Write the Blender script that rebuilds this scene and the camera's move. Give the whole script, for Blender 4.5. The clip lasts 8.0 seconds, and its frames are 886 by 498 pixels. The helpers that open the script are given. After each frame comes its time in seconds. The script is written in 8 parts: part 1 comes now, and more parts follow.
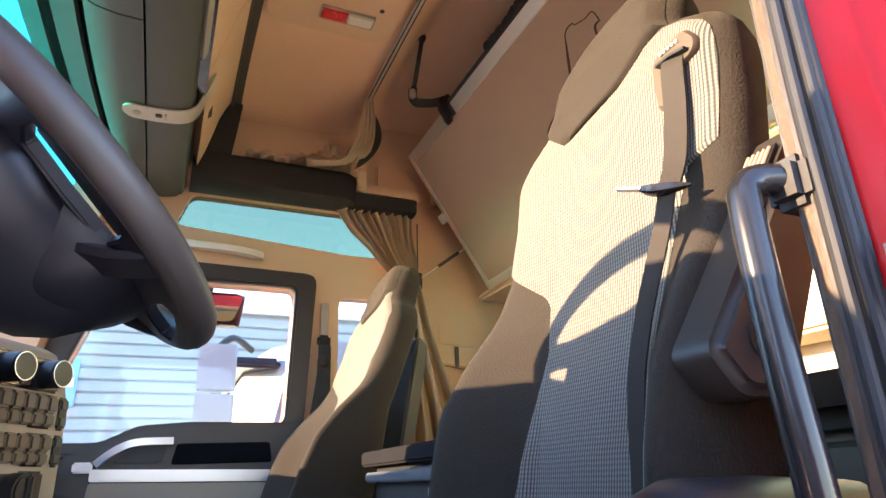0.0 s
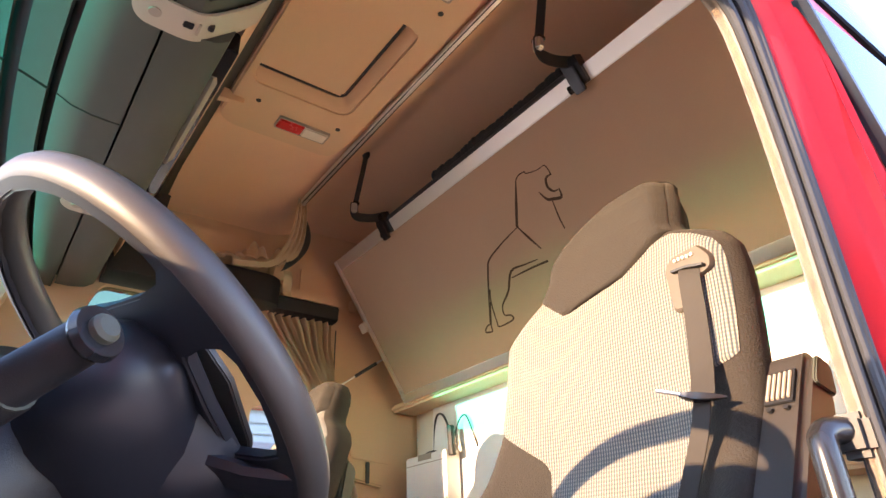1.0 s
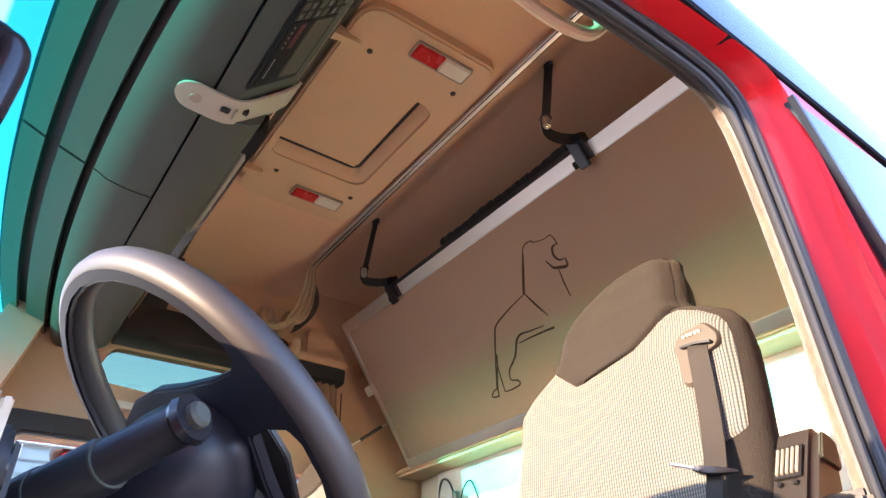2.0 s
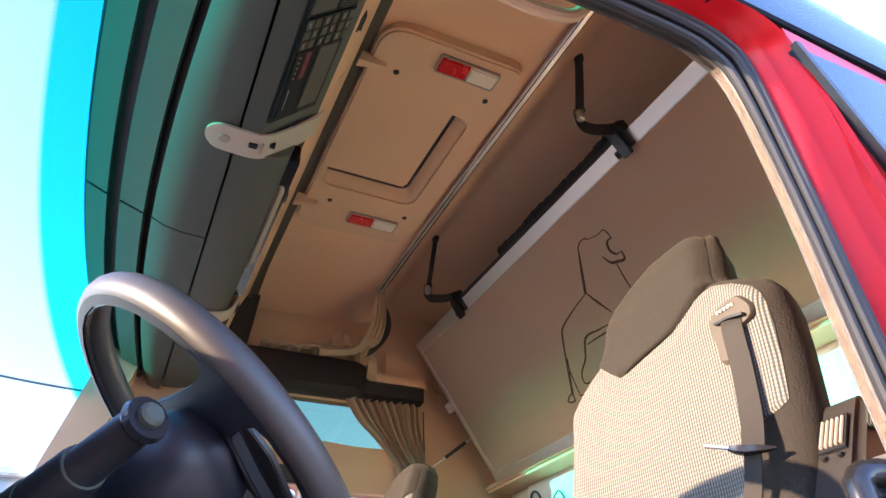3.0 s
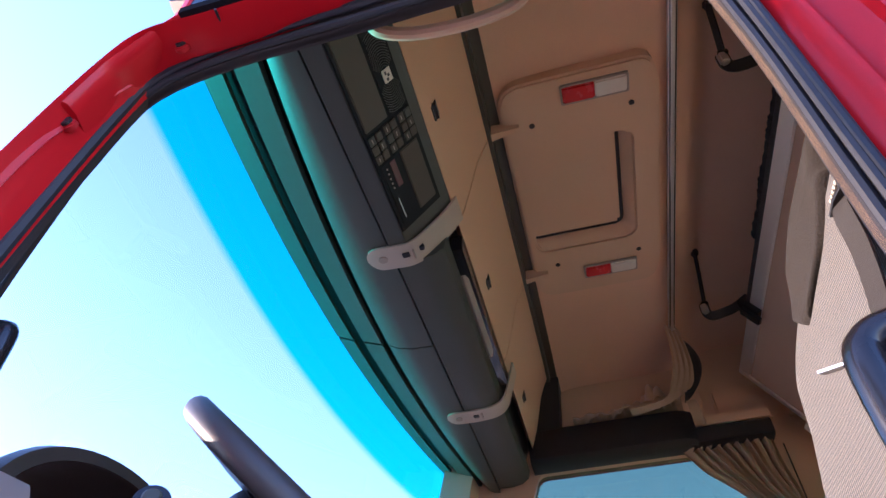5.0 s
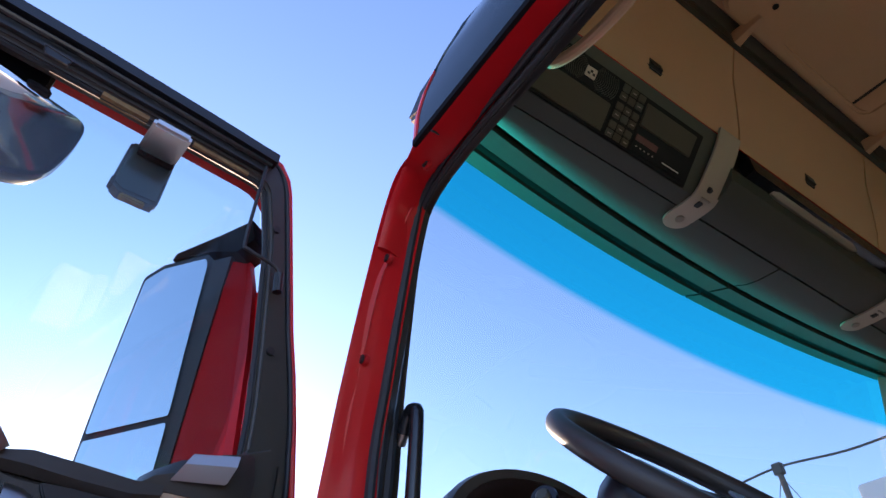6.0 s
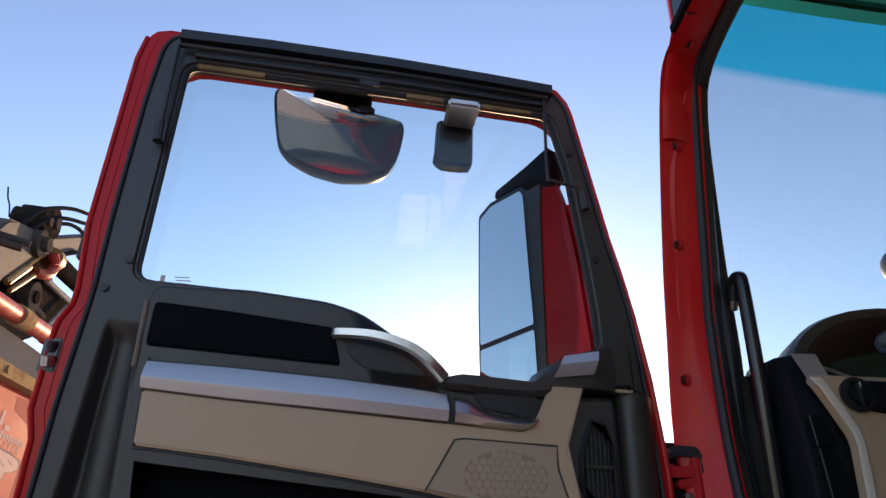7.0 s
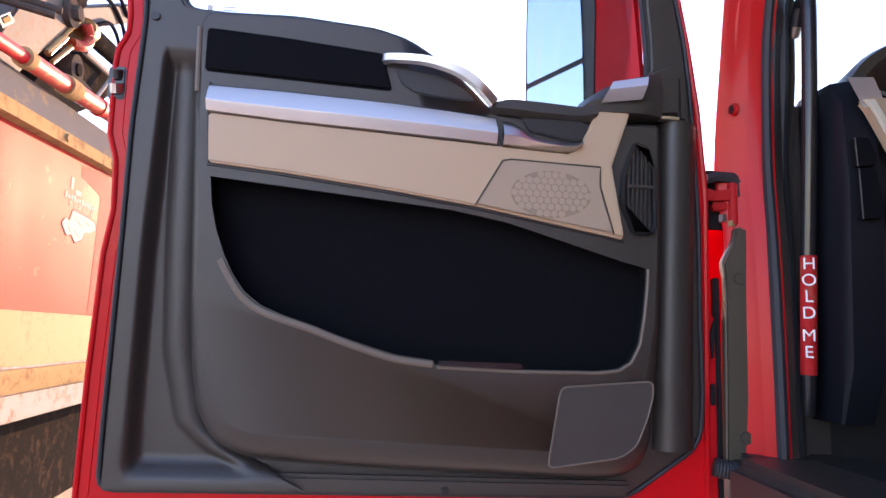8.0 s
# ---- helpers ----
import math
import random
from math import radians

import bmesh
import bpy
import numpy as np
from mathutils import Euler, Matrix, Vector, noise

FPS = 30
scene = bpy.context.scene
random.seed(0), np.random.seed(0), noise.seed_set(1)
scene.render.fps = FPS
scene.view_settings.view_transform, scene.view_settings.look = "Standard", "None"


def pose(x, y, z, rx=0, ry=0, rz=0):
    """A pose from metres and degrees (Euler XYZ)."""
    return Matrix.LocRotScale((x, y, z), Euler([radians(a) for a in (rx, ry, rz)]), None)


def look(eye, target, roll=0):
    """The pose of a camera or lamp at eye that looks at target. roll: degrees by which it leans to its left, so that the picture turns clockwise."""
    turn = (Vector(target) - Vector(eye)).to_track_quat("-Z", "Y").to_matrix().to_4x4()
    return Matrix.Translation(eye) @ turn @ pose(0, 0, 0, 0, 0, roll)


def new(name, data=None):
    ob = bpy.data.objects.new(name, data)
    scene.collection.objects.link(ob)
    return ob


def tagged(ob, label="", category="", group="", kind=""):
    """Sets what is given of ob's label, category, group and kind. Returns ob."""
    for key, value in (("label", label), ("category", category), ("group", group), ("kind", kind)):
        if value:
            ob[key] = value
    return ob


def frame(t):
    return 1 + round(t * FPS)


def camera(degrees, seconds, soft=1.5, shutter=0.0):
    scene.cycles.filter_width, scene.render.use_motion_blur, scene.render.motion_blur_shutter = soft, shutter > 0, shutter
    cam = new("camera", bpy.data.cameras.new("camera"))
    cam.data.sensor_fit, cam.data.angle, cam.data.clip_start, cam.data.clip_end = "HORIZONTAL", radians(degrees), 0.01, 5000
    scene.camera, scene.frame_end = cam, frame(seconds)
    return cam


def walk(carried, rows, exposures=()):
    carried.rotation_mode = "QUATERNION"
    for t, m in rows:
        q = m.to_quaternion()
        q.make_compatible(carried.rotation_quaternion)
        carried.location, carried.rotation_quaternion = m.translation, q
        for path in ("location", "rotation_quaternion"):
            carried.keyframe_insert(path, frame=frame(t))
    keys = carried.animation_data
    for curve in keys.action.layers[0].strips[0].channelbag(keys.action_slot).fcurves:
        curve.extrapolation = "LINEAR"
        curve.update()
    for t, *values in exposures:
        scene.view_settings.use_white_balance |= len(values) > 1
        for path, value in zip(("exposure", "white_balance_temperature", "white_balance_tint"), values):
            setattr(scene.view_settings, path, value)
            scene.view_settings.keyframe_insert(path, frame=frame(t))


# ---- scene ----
EXPOSURES = [(0.0, 4.2, 6500, 30), (0.5, 4.16, 6750, 35), (1.5, 4.12, 6250, 34), (3.0, 3.85, 5750, 31), (4.2, 3.68, 5550, 36), (5.5, 2.6, 5250, 46), (6.0, 2.1, 5800, 33), (6.5, 1.68, 6400, 28), (7.0, 1.62, 6700, 26), (7.5, 1.95, 6000, 36), (8.0, 3.08, 6800, 38)]
# camera: seconds, x, y, z, yaw, pitch, roll
cam = camera(69.81, 8.0)
ROWS = [
    (0.0, 0.4702, -0.2462, 1.6356, -23.84, 20.16, -1.87),
    (0.5, 0.3065, -0.2154, 1.6978, -30.11, 25.40, -2.23),
    (1.0, 0.2069, -0.2061, 1.7491, -37.00, 27.27, -2.12),
    (1.5, 0.1366, -0.2354, 1.7497, -37.23, 30.83, -2.18),
    (1.7, 0.1244, -0.2385, 1.7489, -37.85, 32.27, -1.94),
    (2.8, 0.2110, -0.2820, 1.7243, -31.66, 33.09, -3.02),
    (3.0, 0.2499, -0.2982, 1.7132, -27.69, 34.54, -3.06),
    (3.5, 0.3671, -0.2990, 1.6814, -18.21, 39.17, -3.31),
    (4.0, 0.4990, -0.2672, 1.6502, -10.48, 41.45, -3.09),
    (4.2, 0.5417, -0.2680, 1.6477, -6.89, 41.90, -3.02),
    (5.3, 0.7701, -0.3458, 1.6069, 22.87, 43.96, -1.97),
    (5.5, 0.8148, -0.3644, 1.5940, 31.09, 43.42, -1.61),
    (6.0, 0.9158, -0.3877, 1.5656, 54.79, 41.81, -0.49),
    (6.5, 1.0332, -0.4009, 1.5746, 76.83, 33.76, 1.03),
    (7.0, 1.1135, -0.4577, 1.5664, 87.34, 27.84, 1.60),
    (7.5, 1.1481, -0.4842, 1.5253, 89.18, 17.83, 2.17),
    (8.0, 1.1175, -0.4738, 1.4711, 90.20, 8.12, 2.16),
]
walk(cam, [(t, pose(x, y, z, 90 + pitch, 0, yaw) @ pose(0, 0, 0, 0, 0, roll)) for t, x, y, z, yaw, pitch, roll in ROWS], EXPOSURES)

# ---- daylight ----
SUN_DIR = Vector((-0.976, 0.120, 0.186)).normalized()
world = bpy.data.worlds.new("sky")
scene.world = world
world.use_nodes = True
wn = world.node_tree
sky = wn.nodes.new("ShaderNodeTexSky")
sky.sky_type = "NISHITA"
sky.sun_disc = False
sky.sun_elevation = math.asin(SUN_DIR.z)
sky.sun_rotation = math.atan2(SUN_DIR.x, SUN_DIR.y)
sky.air_density, sky.dust_density, sky.ozone_density = 1.0, 0.3, 2.0
wn.nodes["Background"].inputs["Strength"].default_value = 0.115
wn.links.new(sky.outputs[0], wn.nodes["Background"].inputs["Color"])
sun = new("sun", bpy.data.lights.new("sun", "SUN"))
sun.data.energy, sun.data.angle, sun.data.color = 2.4, radians(0.5), (1.0, 0.68, 0.37)
sun.matrix_world = look((0, 0, 0), -SUN_DIR)


# ---- materials ----
def node(nt, kind, **values):
    n = nt.nodes.new(kind)
    for key, value in values.items():
        n.inputs[key].default_value = value
    return n


def material(name, base, rough=0.5, metal=0.0, grain=60.0, tone=0.12, bump=0.15, wear=4.0, coat=0.0, sheen=0.0, dirt=None, dirt_amount=0.0, fine=0.002, spec=0.5):
    """A surface with grain, larger blotches and fine relief, in metres."""
    m = bpy.data.materials.new(name)
    m.use_nodes = True
    nt = m.node_tree
    b = nt.nodes["Principled BSDF"]
    link = nt.links.new
    co = nt.nodes.new("ShaderNodeTexCoord")
    big = node(nt, "ShaderNodeTexNoise", Scale=wear, Detail=5.0, Roughness=0.6)
    small = node(nt, "ShaderNodeTexNoise", Scale=grain, Detail=3.0)
    link(co.outputs["Object"], big.inputs["Vector"])
    link(co.outputs["Object"], small.inputs["Vector"])
    mix = nt.nodes.new("ShaderNodeMix")
    mix.data_type, mix.blend_type = "RGBA", "MIX"
    mix.inputs[6].default_value = (*[c * (1 - tone) for c in base], 1)
    mix.inputs[7].default_value = (*[min(1, c * (1 + tone)) for c in base], 1)
    add = nt.nodes.new("ShaderNodeMath")
    add.operation, add.inputs[1].default_value = "MULTIPLY_ADD", 0.55
    link(big.outputs["Fac"], add.inputs[0])
    half = nt.nodes.new("ShaderNodeMath")
    half.operation, half.inputs[1].default_value = "MULTIPLY", 0.45
    link(small.outputs["Fac"], half.inputs[0])
    link(half.outputs[0], add.inputs[2])
    link(add.outputs[0], mix.inputs[0])
    colour = mix.outputs[2]
    if dirt:
        ramp = nt.nodes.new("ShaderNodeMapRange")
        ramp.inputs[1].default_value, ramp.inputs[2].default_value = 0.62 - dirt_amount * 0.35, 0.72 - dirt_amount * 0.2
        spots = node(nt, "ShaderNodeTexNoise", Scale=wear * 2.3, Detail=8.0, Roughness=0.7)
        link(co.outputs["Object"], spots.inputs["Vector"])
        link(spots.outputs["Fac"], ramp.inputs[0])
        over = nt.nodes.new("ShaderNodeMix")
        over.data_type = "RGBA"
        over.inputs[7].default_value = (*dirt, 1)
        link(ramp.outputs[0], over.inputs[0])
        link(colour, over.inputs[6])
        colour = over.outputs[2]
    link(colour, b.inputs["Base Color"])
    rr = nt.nodes.new("ShaderNodeMapRange")
    rr.inputs[3].default_value, rr.inputs[4].default_value = max(0.02, rough - 0.08), min(1, rough + 0.1)
    link(big.outputs["Fac"], rr.inputs[0])
    link(rr.outputs[0], b.inputs["Roughness"])
    b.inputs["Metallic"].default_value = metal
    b.inputs["Specular IOR Level"].default_value = spec
    b.inputs["Coat Weight"].default_value = coat
    b.inputs["Coat Roughness"].default_value = 0.06
    b.inputs["Sheen Weight"].default_value = sheen
    b.inputs["Sheen Roughness"].default_value = 0.45
    if bump:
        bp = node(nt, "ShaderNodeBump", Strength=bump, Distance=fine)
        link(small.outputs["Fac"], bp.inputs["Height"])
        link(bp.outputs[0], b.inputs["Normal"])
    return m


def ribbed(name, light, dark, pitch_y=0.0062, pitch_z=0.0075):
    """Seat cloth: pale raised ribs with a dark ground between them, crossed by fine rows."""
    m = material(name, light, 0.9, 0, 300, 0.1, 0.0, 9, sheen=0.1)
    nt = m.node_tree
    b, link = nt.nodes["Principled BSDF"], nt.links.new
    co = nt.nodes.new("ShaderNodeTexCoord")
    sep = nt.nodes.new("ShaderNodeSeparateXYZ")
    warp = node(nt, "ShaderNodeTexNoise", Scale=14.0, Detail=2.0)
    link(co.outputs["Object"], warp.inputs["Vector"])
    link(co.outputs["Object"], sep.inputs[0])

    def wave(socket, period, sway):
        a = nt.nodes.new("ShaderNodeMath")
        a.operation, a.inputs[1].default_value = "MULTIPLY_ADD", 2 * math.pi / period
        s = nt.nodes.new("ShaderNodeMath")
        s.operation, s.inputs[1].default_value = "MULTIPLY", sway
        link(warp.outputs["Fac"], s.inputs[0])
        link(socket, a.inputs[0])
        link(s.outputs[0], a.inputs[2])
        w = nt.nodes.new("ShaderNodeMath")
        w.operation = "SINE"
        link(a.outputs[0], w.inputs[0])
        n = nt.nodes.new("ShaderNodeMapRange")
        n.inputs[1].default_value, n.inputs[2].default_value = -0.75, 0.55
        link(w.outputs[0], n.inputs[0])
        return n.outputs[0]

    ribs, rows = wave(sep.outputs["Y"], pitch_y, 2.5), wave(sep.outputs["Z"], pitch_z, 3.0)
    both = nt.nodes.new("ShaderNodeMath")
    both.operation = "MULTIPLY"
    soft = nt.nodes.new("ShaderNodeMapRange")
    soft.inputs[3].default_value = 0.55
    link(rows, soft.inputs[0])
    link(ribs, both.inputs[0])
    link(soft.outputs[0], both.inputs[1])
    old = b.inputs["Base Color"].links[0].from_socket
    mix = nt.nodes.new("ShaderNodeMix")
    mix.data_type = "RGBA"
    mix.inputs[6].default_value = (*dark, 1)
    link(both.outputs[0], mix.inputs[0])
    link(old, mix.inputs[7])
    link(mix.outputs[2], b.inputs["Base Color"])
    bp = node(nt, "ShaderNodeBump", Strength=0.6, Distance=0.002)
    link(both.outputs[0], bp.inputs["Height"])
    link(bp.outputs[0], b.inputs["Normal"])
    return m


def glass(name, tint, gloss=0.06, band=None, band_from=0.0, band_to=0.0, rough=0.0):
    """A thin pane: clear or tinted, with a mirror-like face; band: a coloured sun strip above a height."""
    m = bpy.data.materials.new(name)
    m.use_nodes = True
    nt = m.node_tree
    nt.nodes.remove(nt.nodes["Principled BSDF"])
    link = nt.links.new
    clear = node(nt, "ShaderNodeBsdfTransparent", Color=(*tint, 1))
    shine = node(nt, "ShaderNodeBsdfGlossy", Roughness=rough)
    mix = nt.nodes.new("ShaderNodeMixShader")
    mix.inputs[0].default_value = gloss
    link(clear.outputs[0], mix.inputs[1])
    link(shine.outputs[0], mix.inputs[2])
    link(mix.outputs[0], nt.nodes["Material Output"].inputs["Surface"])
    if band:
        co = nt.nodes.new("ShaderNodeTexCoord")
        sep = nt.nodes.new("ShaderNodeSeparateXYZ")
        link(co.outputs["Object"], sep.inputs[0])
        rng = nt.nodes.new("ShaderNodeMapRange")
        rng.inputs[1].default_value, rng.inputs[2].default_value = band_from, band_to
        link(sep.outputs["Z"], rng.inputs[0])
        cm = nt.nodes.new("ShaderNodeMix")
        cm.data_type = "RGBA"
        cm.inputs[6].default_value, cm.inputs[7].default_value = (*tint, 1), (*band, 1)
        link(rng.outputs[0], cm.inputs[0])
        link(cm.outputs[2], clear.inputs["Color"])
    return m


M = {}
M["red"] = material("red_paint", (0.54, 0.010, 0.012), 0.30, 0, 900, 0.05, 0.02, 3, coat=0.06, spec=0.18)
M["red_dull"] = material("red_paint_dull", (0.46, 0.02, 0.02), 0.5, 0, 120, 0.1, 0.08, 6, coat=0.0, spec=0.1, dirt=(0.32, 0.12, 0.07), dirt_amount=0.15)
M["liner"] = material("headliner_cloth", (0.73, 0.46, 0.275), 0.95, 0, 330, 0.14, 0.35, 3, sheen=0.25)
M["beige"] = material("beige_plastic", (0.64, 0.42, 0.25), 0.6, 0, 330, 0.09, 0.2, 4)
M["beige_dark"] = material("beige_board", (0.40, 0.275, 0.182), 0.75, 0, 330, 0.12, 0.15, 3)
M["taupe"] = material("taupe_plastic", (0.058, 0.064, 0.050), 0.5, 0, 400, 0.12, 0.2, 5)
M["taupe_mid"] = material("taupe_light", (0.33, 0.28, 0.22), 0.55, 0, 900, 0.05, 0.2, 5)
M["black"] = material("black_plastic", (0.015, 0.015, 0.017), 0.45, 0, 900, 0.1, 0.2, 6)
M["black_gloss"] = material("black_glossy_plastic", (0.015, 0.015, 0.017), 0.2, 0, 300, 0.1, 0.03, 6)
M["charcoal"] = material("charcoal_plastic", (0.037, 0.032, 0.029), 0.34, 0, 1100, 0.15, 0.25, 7)
M["rubber"] = material("black_rubber", (0.019, 0.021, 0.026), 0.6, 0, 200, 0.15, 0.1, 9)
M["leather"] = material("black_leather", (0.015, 0.016, 0.022), 0.40, 0, 900, 0.12, 0.10, 8)
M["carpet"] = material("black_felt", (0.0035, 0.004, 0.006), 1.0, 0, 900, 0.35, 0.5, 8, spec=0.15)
M["velour"] = material("brown_velour", (0.019, 0.0142, 0.0098), 1.0, 0, 300, 0.6, 0.9, 12, sheen=0.04)
M["cloth_dark"] = material("black_seat_cloth", (0.022, 0.021, 0.022), 0.95, 0, 500, 0.2, 0.5, 10, sheen=0.2)
M["rib"] = ribbed("ribbed_seat_cloth", (0.26, 0.224, 0.176), (0.042, 0.053, 0.060), 0.0052, 0.0064)
M["webbing"] = material("grey_webbing", (0.026, 0.021, 0.016), 0.8, 0, 800, 0.12, 0.3, 20)
M["strap"] = material("black_webbing", (0.015, 0.015, 0.016), 0.75, 0, 800, 0.12, 0.3, 20)
M["metal"] = material("steel", (0.62, 0.60, 0.57), 0.3, 1.0, 250, 0.06, 0.04, 10)
M["alu"] = material("aluminium_profile", (0.72, 0.69, 0.63), 0.38, 0.9, 300, 0.05, 0.05, 6)
M["silver"] = material("silver_paint", (0.62, 0.61, 0.60), 0.33, 0.75, 1200, 0.04, 0.05, 5)
M["cream"] = material("cream_plastic", (0.66, 0.60, 0.48), 0.5, 0, 700, 0.05, 0.12, 6)
M["curtain"] = material("beige_curtain", (0.44, 0.31, 0.18), 0.95, 0, 500, 0.1, 0.5, 12, sheen=0.3)
M["red_lens"] = material("red_lens", (0.55, 0.02, 0.02), 0.25, 0, 150, 0.15, 0.2, 30)
M["clear_lens"] = material("frosted_lens", (0.72, 0.66, 0.55), 0.3, 0, 150, 0.1, 0.25, 30)
M["white"] = material("white_paint", (0.78, 0.78, 0.76), 0.45, 0, 200, 0.05, 0.05, 2)
M["dirty_white"] = material("dirty_white_paint", (0.70, 0.69, 0.66), 0.6, 0, 90, 0.1, 0.1, 2, dirt=(0.42, 0.39, 0.34), dirt_amount=0.2)
M["mirror"] = material("mirror_face", (0.9, 0.92, 0.93), 0.02, 1.0, 60, 0.01, 0.0, 3)
M["mirror"].node_tree.nodes["Principled BSDF"].inputs["Roughness"].links and M["mirror"].node_tree.links.remove(M["mirror"].node_tree.nodes["Principled BSDF"].inputs["Roughness"].links[0])
M["mirror"].node_tree.nodes["Principled BSDF"].inputs["Roughness"].default_value = 0.01
M["screen"] = glass("windscreen_glass", (0.60, 0.68, 0.68), band=(0.012, 0.51, 0.55), band_from=2.636, band_to=2.662)
M["pane"] = glass("clear_glass", (0.80, 0.87, 0.87), 0.03)
M["pane_teal"] = glass("teal_glass", (0.37, 0.47, 0.37))
M["pane_dark"] = material("dark_tinted_glass", (0.02, 0.035, 0.05), 0.06, 0, 60, 0.05, 0.0, 2, spec=0.3)
M["asphalt"] = material("pale_concrete", (0.46, 0.43, 0.38), 0.9, 0, 90, 0.3, 0.6, 0.6, fine=0.01)
M["sand"] = material("sandy_steel", (0.30, 0.215, 0.105), 0.8, 0, 70, 0.2, 0.3, 5, spec=0.0, dirt=(0.20, 0.12, 0.07), dirt_amount=0.35)
M["tipper_red"] = material("worn_red_steel", (0.30, 0.042, 0.034), 0.55, 0, 50, 0.15, 0.10, 1.4, spec=0.012, dirt=(0.36, 0.16, 0.10), dirt_amount=0.05)
M["grease"] = material("greasy_steel", (0.062, 0.055, 0.050), 0.7, 0.0, 60, 0.35, 0.3, 8, spec=0.0, dirt=(0.11, 0.07, 0.045), dirt_amount=0.3)
M["door_beige"] = material("warm_beige_plastic", (0.46, 0.33, 0.215), 0.5, 0, 900, 0.04, 0.15, 5)
for m, tint in (("velour", (1.0, 0.80, 0.55)),):
    M[m].node_tree.nodes["Principled BSDF"].inputs["Sheen Tint"].default_value = (*tint, 1)
    M[m].node_tree.nodes["Principled BSDF"].inputs["Sheen Roughness"].default_value = 0.6
M["net"] = material("black_net", (0.012, 0.012, 0.013), 0.9, 0, 220, 0.6, 1.0, 60, fine=0.006)
M["display"] = material("dark_red_display", (0.10, 0.012, 0.015), 0.3, 0, 300, 0.1, 0.05, 30)
M["tipper_pale"] = material("dusty_pale_steel", (0.34, 0.31, 0.27), 0.9, 0, 60, 0.15, 0.2, 3, spec=0.0, dirt=(0.24, 0.18, 0.12), dirt_amount=0.3)
# olive plastic; the same tone stands for shade in the gap over the lockers
M["taupe_dark"] = material("dark_olive_plastic_and_gap_shade", (0.058, 0.050, 0.034), 0.5, 0, 700, 0.1, 0.2, 5)
M["strap_beige"] = material("satin_beige_metal", (0.46, 0.40, 0.31), 0.42, 0.15, 600, 0.05, 0.1, 8)
M["taupe_key"] = material("taupe_keys", (0.12, 0.092, 0.066), 0.5, 0, 700, 0.08, 0.1, 20)
M["cladding_rib"] = material("pale_blue_cladding", (0.29, 0.325, 0.345), 0.5, 0, 60, 0.06, 0.05, 1.5)
M["sign_blue"] = material("blue_sign", (0.12, 0.36, 0.60), 0.4, 0, 80, 0.06, 0.03, 2)
# faded sandy red, with the orange of low sun mixed into the base colour
M["tipper_faded_lit"] = material("faded_sunlit_red_steel", (0.44, 0.22, 0.11), 0.8, 0, 50, 0.15, 0.15, 1.6, spec=0.1, dirt=(0.40, 0.14, 0.07), dirt_amount=0.25)
M["band_grey"] = material("weathered_grey_steel", (0.115, 0.118, 0.118), 0.7, 0.0, 60, 0.15, 0.15, 3, spec=0.0, dirt=(0.20, 0.15, 0.10), dirt_amount=0.2)
# matt black for grimy crane parts and for the shade painted under the tipper
M["shade_grime"] = material("grimy_shade_black", (0.020, 0.018, 0.016), 1.0, 0, 60, 0.4, 0.3, 4, spec=0.0, dirt=(0.05, 0.035, 0.025), dirt_amount=0.3)
M["rubber_matt"] = material("matt_black_rubber", (0.018, 0.018, 0.02), 0.9, 0, 200, 0.2, 0.1, 9, spec=0.0)
M["door_charcoal"] = material("door_charcoal_plastic", (0.037, 0.033, 0.029), 0.40, 0, 1300, 0.14, 0.22, 7, fine=0.0012)
M["door_grille"] = material("charcoal_speaker_mesh", (0.044, 0.038, 0.034), 0.6, 0, 700, 0.4, 0.6, 20)
M["lip_worn"] = material("worn_grey_plastic", (0.135, 0.110, 0.086), 0.55, 0, 300, 0.25, 0.3, 14)
M["door_beige_dark"] = material("speaker_beige_plastic", (0.37, 0.277, 0.195), 0.6, 0, 1200, 0.08, 0.25, 9)
M["speaker_line"] = material("speaker_shadow_beige", (0.27, 0.20, 0.14), 0.7, 0, 900, 0.06, 0.15, 9)
M["slate"] = material("slate_grey_plastic", (0.055, 0.068, 0.085), 0.5, 0, 600, 0.08, 0.1, 8)
M["mirror_dull"] = material("kerb_mirror_face", (0.62, 0.60, 0.60), 0.03, 1.0, 60, 0.05, 0.0, 9)
M["ram_worn"] = material("worn_red_ram_paint", (0.36, 0.045, 0.030), 0.45, 0, 60, 0.2, 0.15, 5, spec=0.10, dirt=(0.42, 0.20, 0.08), dirt_amount=0.25)
M["brass_worn"] = material("worn_yellow_steel", (0.30, 0.18, 0.05), 0.45, 0.2, 90, 0.25, 0.2, 12, dirt=(0.14, 0.09, 0.05), dirt_amount=0.2)
M["cladding"] = material("pale_cladding", (0.24, 0.265, 0.285), 0.5, 0, 60, 0.06, 0.05, 1.5)
M["radio_black"] = material("navy_black_plastic", (0.006, 0.007, 0.011), 0.5, 0, 700, 0.2, 0.1, 12, spec=0.2)
M["print_brown"] = material("brown_print", (0.075, 0.046, 0.030), 0.8, 0, 700, 0.1, 0.05, 12, spec=0.2)
M["sign_pale"] = material("faded_sign_paint", (0.40, 0.285, 0.26), 0.8, 0, 90, 0.15, 0.1, 12, spec=0.1)
M["tipper_dust"] = material("dusty_red_steel", (0.31, 0.085, 0.068), 0.7, 0, 50, 0.2, 0.15, 2, spec=0.012, dirt=(0.36, 0.20, 0.15), dirt_amount=0.15)
